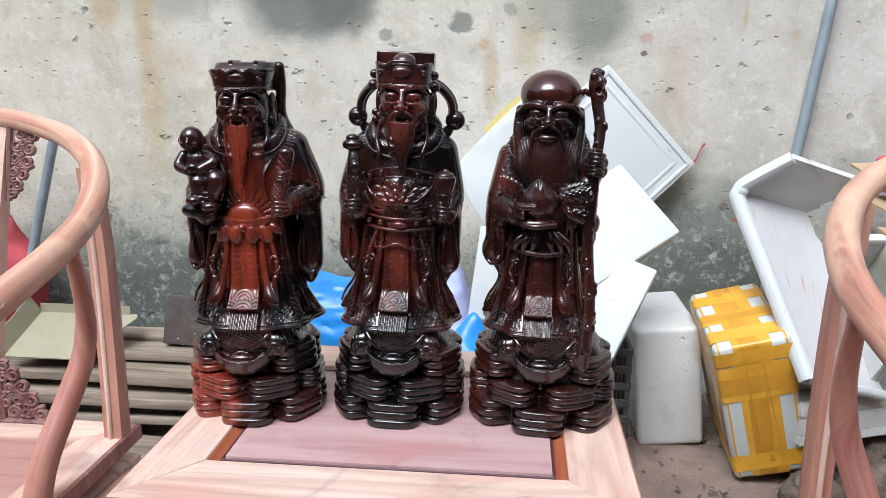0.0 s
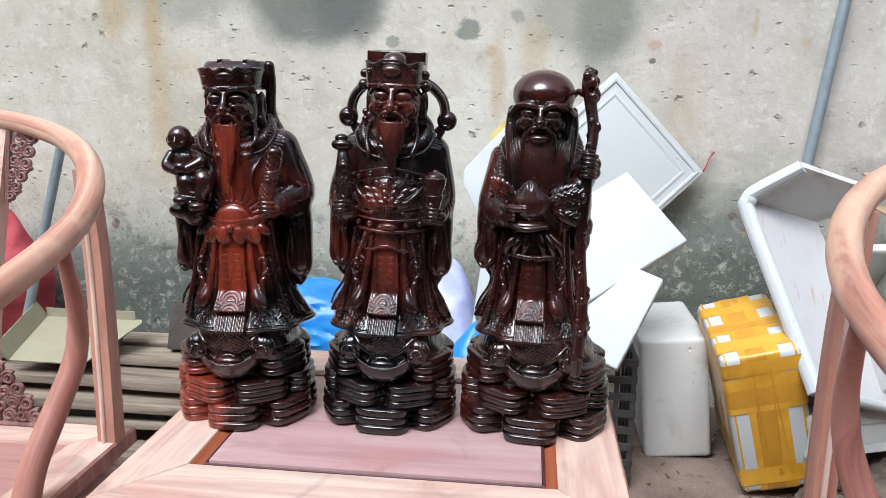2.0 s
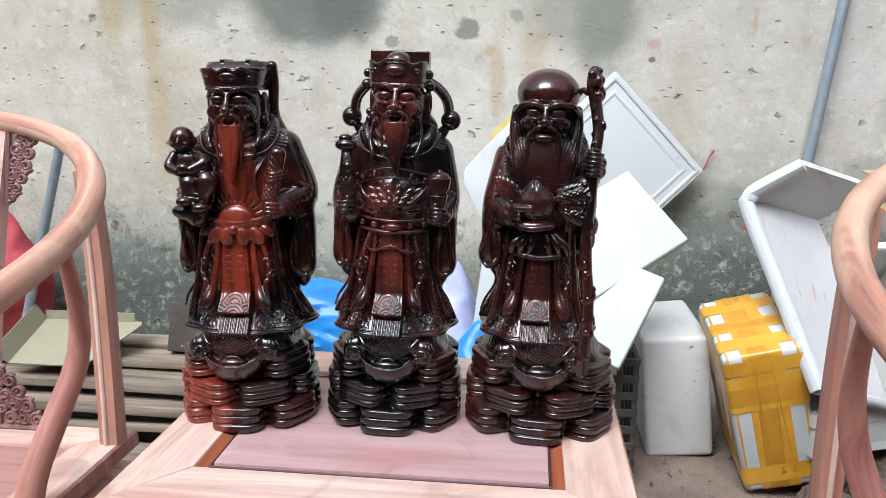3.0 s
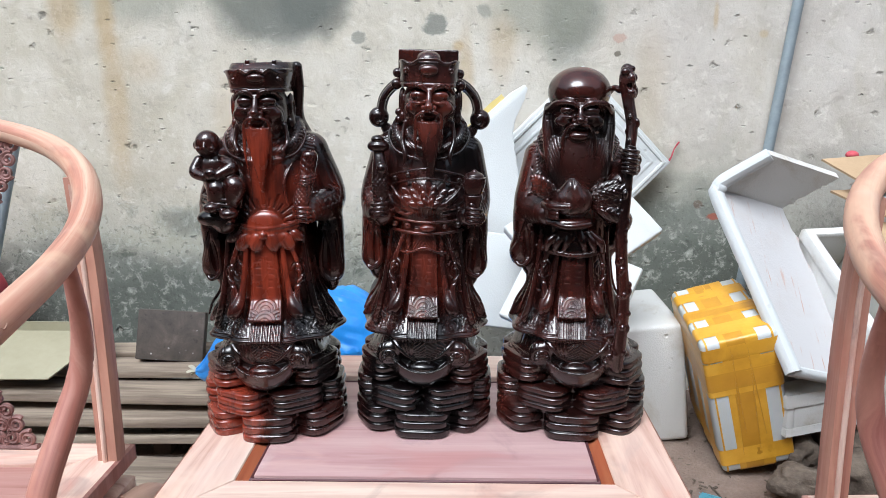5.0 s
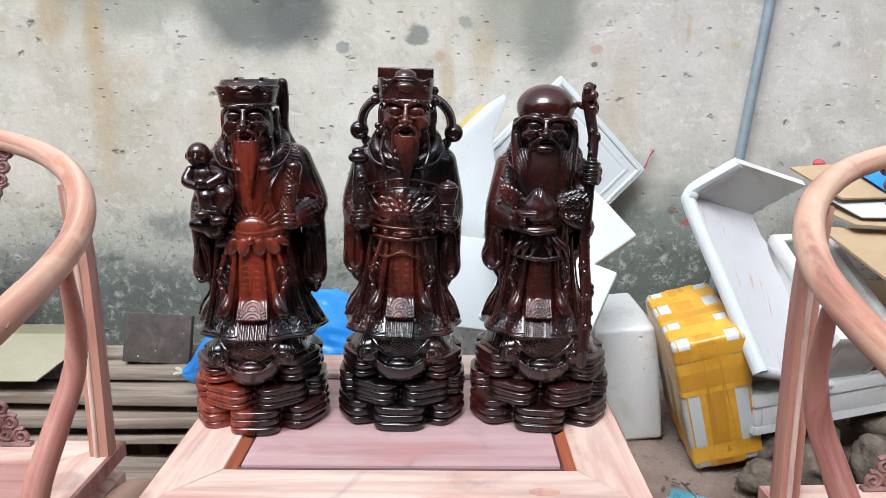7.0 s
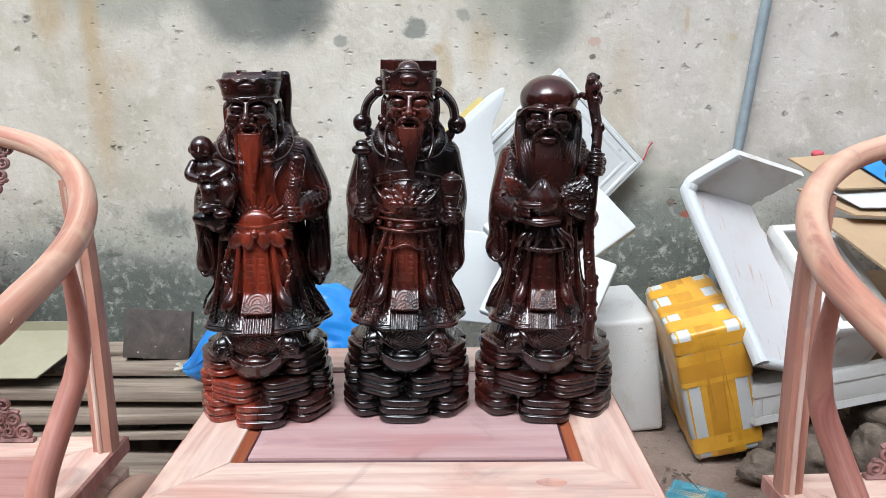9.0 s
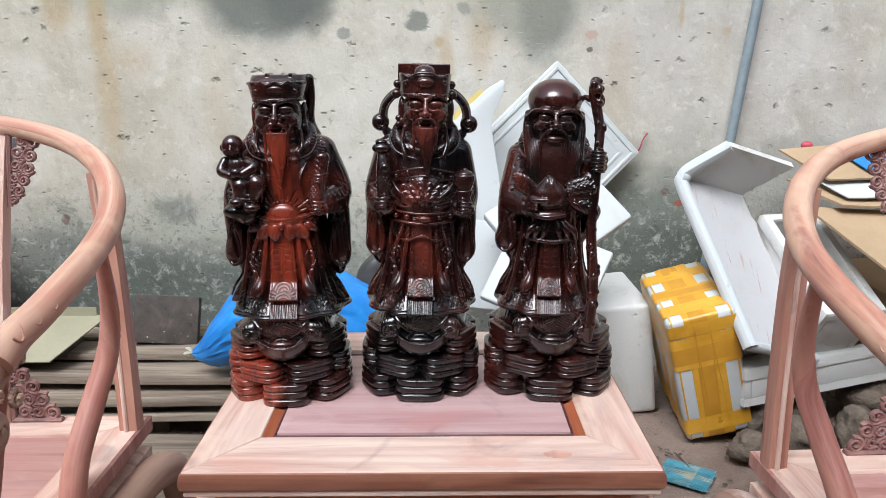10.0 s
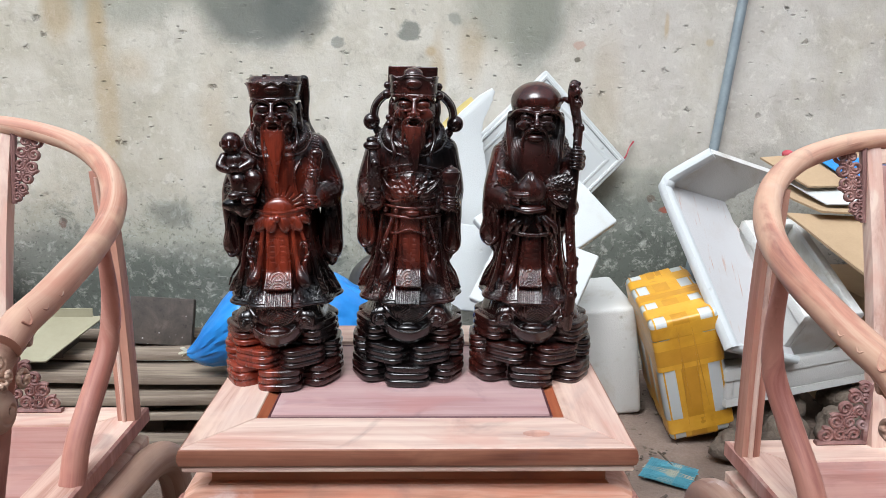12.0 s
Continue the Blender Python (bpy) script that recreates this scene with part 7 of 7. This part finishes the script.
    S.turned([(0.3840, 0.0300, 0.0322, 0.0, -0.013), (0.3875, 0.0306, 0.0328, 0.0, -0.013), (0.396, 0.0310, 0.0328, 0.0, -0.012), (0.4095, 0.0318, 0.0330, 0.0, -0.011)], 0.0008, 3.2)
    S.engrave((-0.06, -0.08, 0.3860), (0.06, 0.03, 0.3915), lambda X, Y, Z: line(Z, 0.3888, 0.0012), 0.0012)
    S.bar([(-0.031, -0.022, 0.4105, 0.0014), (-0.027, -0.036, 0.4105, 0.0016), (-0.018, -0.0420, 0.4075, 0.0016), (-0.009, -0.0450, 0.4120, 0.0016), (0.000, -0.0460, 0.4125, 0.0016), (0.009, -0.0450, 0.4120, 0.0016), (0.018, -0.0420, 0.4075, 0.0016), (0.027, -0.036, 0.4105, 0.0016), (0.031, -0.022, 0.4105, 0.0014)], 0.0005)
    S.ball((0.0005, -0.0460, 0.4015), (0.0098, 0.0040, 0.0058), 0.0006)
    for x in (-0.0235, 0.0240):
        S.ball((x, -0.0415, 0.4010), (0.0030, 0.0026, 0.0034), 0.0005)
        S.ball((x, -0.0440, 0.4010), (0.0013, 0.0014, 0.0015), 0.0004, cut=True)
    S.brick((-0.002, 0.006, 0.4070), (0.0325, 0.009, 0.0165), 0.0015, 0.001)
    S.ball((-0.001, -0.014, 0.4120), (0.014, 0.015, 0.0100), 0.002)
    for q in (-1, 1):
        for x, z, r in ((0.0335, 0.3985, 0.0050), (0.0345, 0.3865, 0.0060), (0.0315, 0.357, 0.004), (0.0310, 0.349, 0.0045)):
            S.ball((-0.001 + q * x, -0.014, z), (r, r, r), 0.0006)
        # stiff ribbon: a broad band bent down and rolled up at its end
        for y, r in ((0.001, 0.0036), (0.007, 0.0058), (0.013, 0.0036)):
            S.bar([(q * 0.031, y, 0.390, r), (q * 0.0405, y, 0.384, r), (q * 0.0495, y, 0.3735, r), (q * 0.0530, y, 0.361, r), (q * 0.0515, y, 0.350, r)], 0.0015)
        S.ball((q * 0.0560, 0.004, 0.3500), (0.0112, 0.0085, 0.0112), 0.0008)
        S.bar([(q * (0.0560 + (0.0095 - 0.0008 * i) * math.cos(0.75 * i - 1.0)), -0.0035, 0.3500 + (0.0095 - 0.0008 * i) * math.sin(0.75 * i - 1.0), 0.0012) for i in range(10)], 0.0005, cut=True)
        S.bar([(q * 0.048, 0.008, 0.338, 0.006), (q * 0.040, 0.009, 0.328, 0.008)], 0.002)
    # sceptre with a bulb and scales
    S.bar([(-0.0475, -0.048, 0.260, 0.0082), (-0.0480, -0.050, 0.280, 0.0095), (-0.0490, -0.047, 0.302, 0.0078), (-0.0505, -0.044, 0.316, 0.0055)], 0.001)
    S.ball((-0.0510, -0.045, 0.3225), (0.0118, 0.0095, 0.0068), 0.0008)
    S.ball((-0.0515, -0.046, 0.3300), (0.0072, 0.0070, 0.0042), 0.0008)
    S.ball((-0.0462, -0.0560, 0.3000), (0.0056, 0.0052, 0.0064), 0.0005)
    S.engrave((-0.062, -0.08, 0.262), (-0.036, -0.044, 0.292), lambda X, Y, Z: np.maximum(comb(X + 0.8 * Z, 0.0050, 0.26), comb(X - 0.8 * Z, 0.0050, 0.26)), 0.0013)
    fist(S, (-0.0475, -0.0525, 0.2560), -1, 0.001)
    # two-tiered cup with a lid
    S.turned([(0.259, 0.0082, 0.0082, 0.0500, -0.050), (0.266, 0.0092, 0.0092, 0.0503, -0.050), (0.2745, 0.0108, 0.0105, 0.0506, -0.049)], 0.0006, 2.6)
    S.turned([(0.2752, 0.0090, 0.0090, 0.0506, -0.048), (0.283, 0.0115, 0.0112, 0.0510, -0.047), (0.2925, 0.0122, 0.0116, 0.0513, -0.046)], 0.0006, 2.6)
    S.ball((0.0513, -0.046, 0.2935), (0.0100, 0.0100, 0.0050), 0.0008)
    S.ball((0.0513, -0.046, 0.2985), (0.0030, 0.0030, 0.0024), 0.0008)
    fist(S, (0.0510, -0.0530, 0.2530), 1, 0.001)
    return S.skin("statue", lacquer_mid)


def statue_with_peach():
    S = Sculpt((-0.092, -0.084, -0.002), (0.106, 0.066, 0.412), 0.0008)
    coin_base(S, 0.087, 0.071, 0.008, 37)
    S.wide = 0.87
    robe(S, GOWN, 0.0)
    S.ball((0.0, 0.006, 0.306), (0.054, 0.034, 0.03), 0.006)
    S.wide = 1.0
    sleeve(S, -1, (-0.037, 0.0, 0.306), (-0.045, -0.016, 0.258), (-0.032, -0.046, 0.250), (-0.0555, -0.016, 0.186))
    sleeve(S, 1, (0.035, 0.0, 0.306), (0.038, -0.012, 0.262), (0.044, -0.036, 0.285), (0.046, -0.006, 0.205))
    # sleeve of the raised arm falls in front
    S.bar([(0.022, -0.048, 0.262, 0.008), (0.036, -0.050, 0.254, 0.010), (0.050, -0.044, 0.248, 0.009), (0.054, -0.034, 0.238, 0.006)], 0.002)
    collar(S, 0.0, 0.3330)
    # head: great domed brow, long side hair, wide combed beard
    face(S, -0.002, 0.3580, 0.86, 0.0300)
    S.ball((-0.001, -0.010, 0.3785), (0.0335, 0.0335, 0.0262), 0.002)
    S.ball((-0.002, -0.024, 0.3775), (0.025, 0.021, 0.018), 0.004)
    for t in (0.3700, 0.3725, 0.3750):
        S.bar([(-0.014, -0.0405, t - 0.0012, 0.0004), (-0.002, -0.0450, t - 0.0020, 0.0008), (0.012, -0.0405, t - 0.0012, 0.0004)], 0.0005, cut=True)
    for q in (-1, 1):
        S.bar([(-0.002 + q * 0.002, -0.0455, 0.3635, 0.0016), (-0.002 + q * 0.012, -0.0465, 0.3680, 0.0026), (-0.001 + q * 0.025, -0.0370, 0.3665, 0.0034), (-0.001 + q * 0.0330, -0.022, 0.3580, 0.0040)], 0.0012)
        S.bar([(-0.001 + q * 0.0325, -0.018, 0.362, 0.0045), (-0.001 + q * 0.0330, -0.022, 0.345, 0.0060), (-0.001 + q * 0.0310, -0.026, 0.327, 0.0072), (q * 0.0285, -0.031, 0.308, 0.0070), (q * 0.0270, -0.035, 0.288, 0.004)], 0.0025)
        for o in (-0.0035, 0.0, 0.0035):
            S.bar([(-0.001 + q * (0.0320 + o * 0.5), -0.0270 + 0.25 * abs(o), 0.350, 0.0004), (-0.001 + q * (0.0300 + o), -0.0335 + 0.25 * abs(o), 0.327, 0.0008), (q * (0.0275 + o), -0.0385 + 0.25 * abs(o), 0.300, 0.0006)], 0.0005, cut=True)
        S.engrave((q * 0.043 - 0.005, -0.06, 0.316), (q * 0.043 + 0.006, -0.01, 0.336), lambda X, Y, Z: comb(Z + q * 0.9 * X, 0.0036, 0.36), 0.0013)
        S.engrave((q * 0.040 - 0.004, -0.06, 0.291), (q * 0.040 + 0.005, -0.01, 0.309), lambda X, Y, Z: comb(Z + q * 0.9 * X, 0.0036, 0.36), 0.0013)
        # drooping folds of the shawl over the upper arm
        for i in range(4):
            S.bar([(q * 0.050, -0.014, 0.300 - 0.012 * i, 0.0007), (q * 0.044, -0.031, 0.291 - 0.011 * i, 0.0012), (q * 0.035, -0.041, 0.279 - 0.009 * i, 0.0007)], 0.0007, cut=True)
    beard(S, (-0.001, -0.0335, 0.3320), (0.0, -0.044, 0.2760), 0.0275, 0.026, 0.0036, 0.0115, 0.0005)
    beard(S, (-0.001, -0.0400, 0.3260), (-0.001, -0.0470, 0.2860), 0.0125, 0.010, 0.0032, 0.006, 0.0005)
    S.ball((-0.002, -0.0440, 0.3335), (0.0110, 0.0075, 0.0058), 0.0015)
    moustache(S, -0.002, 0.3580, 0.86, 0.045, 0.0165)
    # peach cleft down the middle, with leaves, on the open hand
    S.ball((-0.0065, -0.058, 0.2670), (0.0212, 0.0175, 0.0190), 0.001)
    S.ball((-0.0075, -0.062, 0.2800), (0.0100, 0.0095, 0.0120), 0.004)
    S.bar([(-0.0080, -0.064, 0.2930, 0.0014), (-0.0060, -0.0735, 0.2820, 0.0020), (-0.0055, -0.0765, 0.2690, 0.0018), (-0.0095, -0.0735, 0.2560, 0.0012)], 0.0012, cut=True)

    def leaf(a, b, w, y):
        mx, mz = (a[0] + b[0]) / 2, (a[1] + b[1]) / 2
        L = math.hypot(b[0] - a[0], b[1] - a[1]) / 2
        g = math.degrees(math.atan2(b[1] - a[1], b[0] - a[0]))
        S.ball((mx, y, mz), (L, 0.005, w), 0.0008, turn=g)
        S.bar([(a[0], y - 0.0055, a[1], 0.0008), (b[0], y - 0.0055, b[1], 0.0008)], 0.0006, cut=True, smooth=False)
        ux, uz = (b[0] - a[0]) / (2 * L), (b[1] - a[1]) / (2 * L)
        S.engrave((mx - L, y - 0.012, mz - L * 0.7), (mx + L, y + 0.004, mz + L * 0.7), lambda X, Y, Z: comb((X - mx) * ux + (Z - mz) * uz - 1.1 * np.abs((X - mx) * -uz + (Z - mz) * ux), 0.0066, 0.28) * (np.abs((X - mx) * -uz + (Z - mz) * ux) < w) * (np.abs((X - mx) * ux + (Z - mz) * uz) < L), 0.0008)

    leaf((-0.021, 0.272), (-0.051, 0.2920), 0.0085, -0.052)
    leaf((-0.024, 0.268), (-0.050, 0.2800), 0.0065, -0.051)
    leaf((0.012, 0.270), (0.0545, 0.2825), 0.0085, -0.054)
    leaf((0.014, 0.276), (0.044, 0.2890), 0.0060, -0.050)
    leaf((0.014, 0.262), (0.0540, 0.2540), 0.0085, -0.052)
    leaf((0.016, 0.266), (0.0520, 0.2680), 0.0065, -0.053)
    S.ball((-0.007, -0.059, 0.2462), (0.022, 0.0145, 0.0055), 0.0012)
    for i in range(4):
        S.bar([(-0.033, -0.050, 0.252 + 0.0042 * i, 0.0034), (-0.029, -0.064, 0.2515 + 0.0044 * i, 0.0030), (-0.022, -0.073, 0.2515 + 0.0044 * i, 0.0024)], 0.0006)
    S.bar([(-0.034, -0.052, 0.262, 0.0046), (-0.026, -0.070, 0.2625, 0.0040), (-0.0105, -0.0775, 0.2640, 0.0032)], 0.0008)
    S.bar([(-0.030, -0.060, 0.2445, 0.0032), (-0.010, -0.0735, 0.2425, 0.0034), (0.012, -0.069, 0.2450, 0.0028)], 0.0008)
    # knotted sash with tassels
    for q in (-1, 1):
        for o in (0.008, 0.018, 0.027):
            S.bar([(q * o * 0.6, -0.048, 0.232, 0.0035), (q * o, -0.051, 0.222, 0.0042), (q * (o + 0.003), -0.049, 0.2125, 0.003)], 0.0012)
    S.bar([(-0.044, -0.020, 0.212, 0.0026), (-0.024, -0.045, 0.2095, 0.003), (0, -0.051, 0.2075, 0.003), (0.024, -0.045, 0.2095, 0.003), (0.044, -0.020, 0.212, 0.0026)], 0.001)
    S.engrave((-0.014, -0.08, 0.206), (0.014, -0.045, 0.220), lambda X, Y, Z: np.maximum(comb(X + Z, 0.004, 0.3), comb(X - Z, 0.004, 0.3)), 0.0008)
    # gnarled staff from the base past the head, held by a fist
    rnd = random.Random(4)
    path = [(0.052, -0.054, 0.084, 0.0078), (0.0535, -0.056, 0.11, 0.0075), (0.0545, -0.057, 0.14, 0.007), (0.0535, -0.057, 0.17, 0.0068), (0.050, -0.056, 0.20, 0.0065), (0.0475, -0.055, 0.235, 0.0062), (0.049, -0.053, 0.265, 0.006), (0.050, -0.050, 0.29, 0.0058), (0.0515, -0.044, 0.318, 0.0056), (0.053, -0.036, 0.345, 0.006), (0.048, -0.028, 0.374, 0.0066), (0.0465, -0.026, 0.390, 0.0088), (0.0455, -0.025, 0.402, 0.0066)]
    S.bar(path, 0.001)
    for x, y, z, r in path[1:]:
        for _ in range(4):
            g = rnd.uniform(-3.1, 0.0)
            S.ball((x + r * 0.8 * math.cos(g), y + r * 0.8 * math.sin(g), z + rnd.uniform(-0.012, 0.012)), (r * rnd.uniform(0.35, 0.55), r * 0.5, r * rnd.uniform(0.4, 0.9)), 0.0008)
    S.ball((0.0480, -0.0345, 0.386), (0.0028, 0.004, 0.0034), 0.0008, cut=True)
    S.ball((0.0430, -0.0310, 0.400), (0.0050, 0.0050, 0.0045), 0.001)
    S.bar([(0.048, -0.025, 0.384, 0.0038), (0.041, -0.022, 0.3815, 0.0042), (0.035, -0.016, 0.3835, 0.003), (0.031, -0.012, 0.379, 0.003)], 0.001)
    fist(S, (0.0500, -0.052, 0.3140), 1, 0.001)
    fist(S, (0.0500, -0.050, 0.3050), 1, 0.001)
    S.bar([(0.050, -0.040, 0.30, 0.010), (0.046, -0.020, 0.292, 0.014)], 0.003)
    return S.skin("statue", lacquer_dark)


statues = "three carved statues"
for make, x, y, lean, turn, label in (
        (statue_with_child, -0.170, 0.230, -0.7, 2, "glossy red-brown carved wooden statue of a robed elder with child"),
        (statue_with_wings, -0.009, 0.243, 1.7, 0, "glossy dark carved wooden statue of an official in winged cap"),
        (statue_with_peach, 0.156, 0.243, 1.4, -3, "glossy dark carved wooden statue of a bald elder with peach")):
    figure = make()
    figure.matrix_world = pose(x, y, 0.6185, 0, lean, turn)
    tagged(figure, label, "statue", statues)
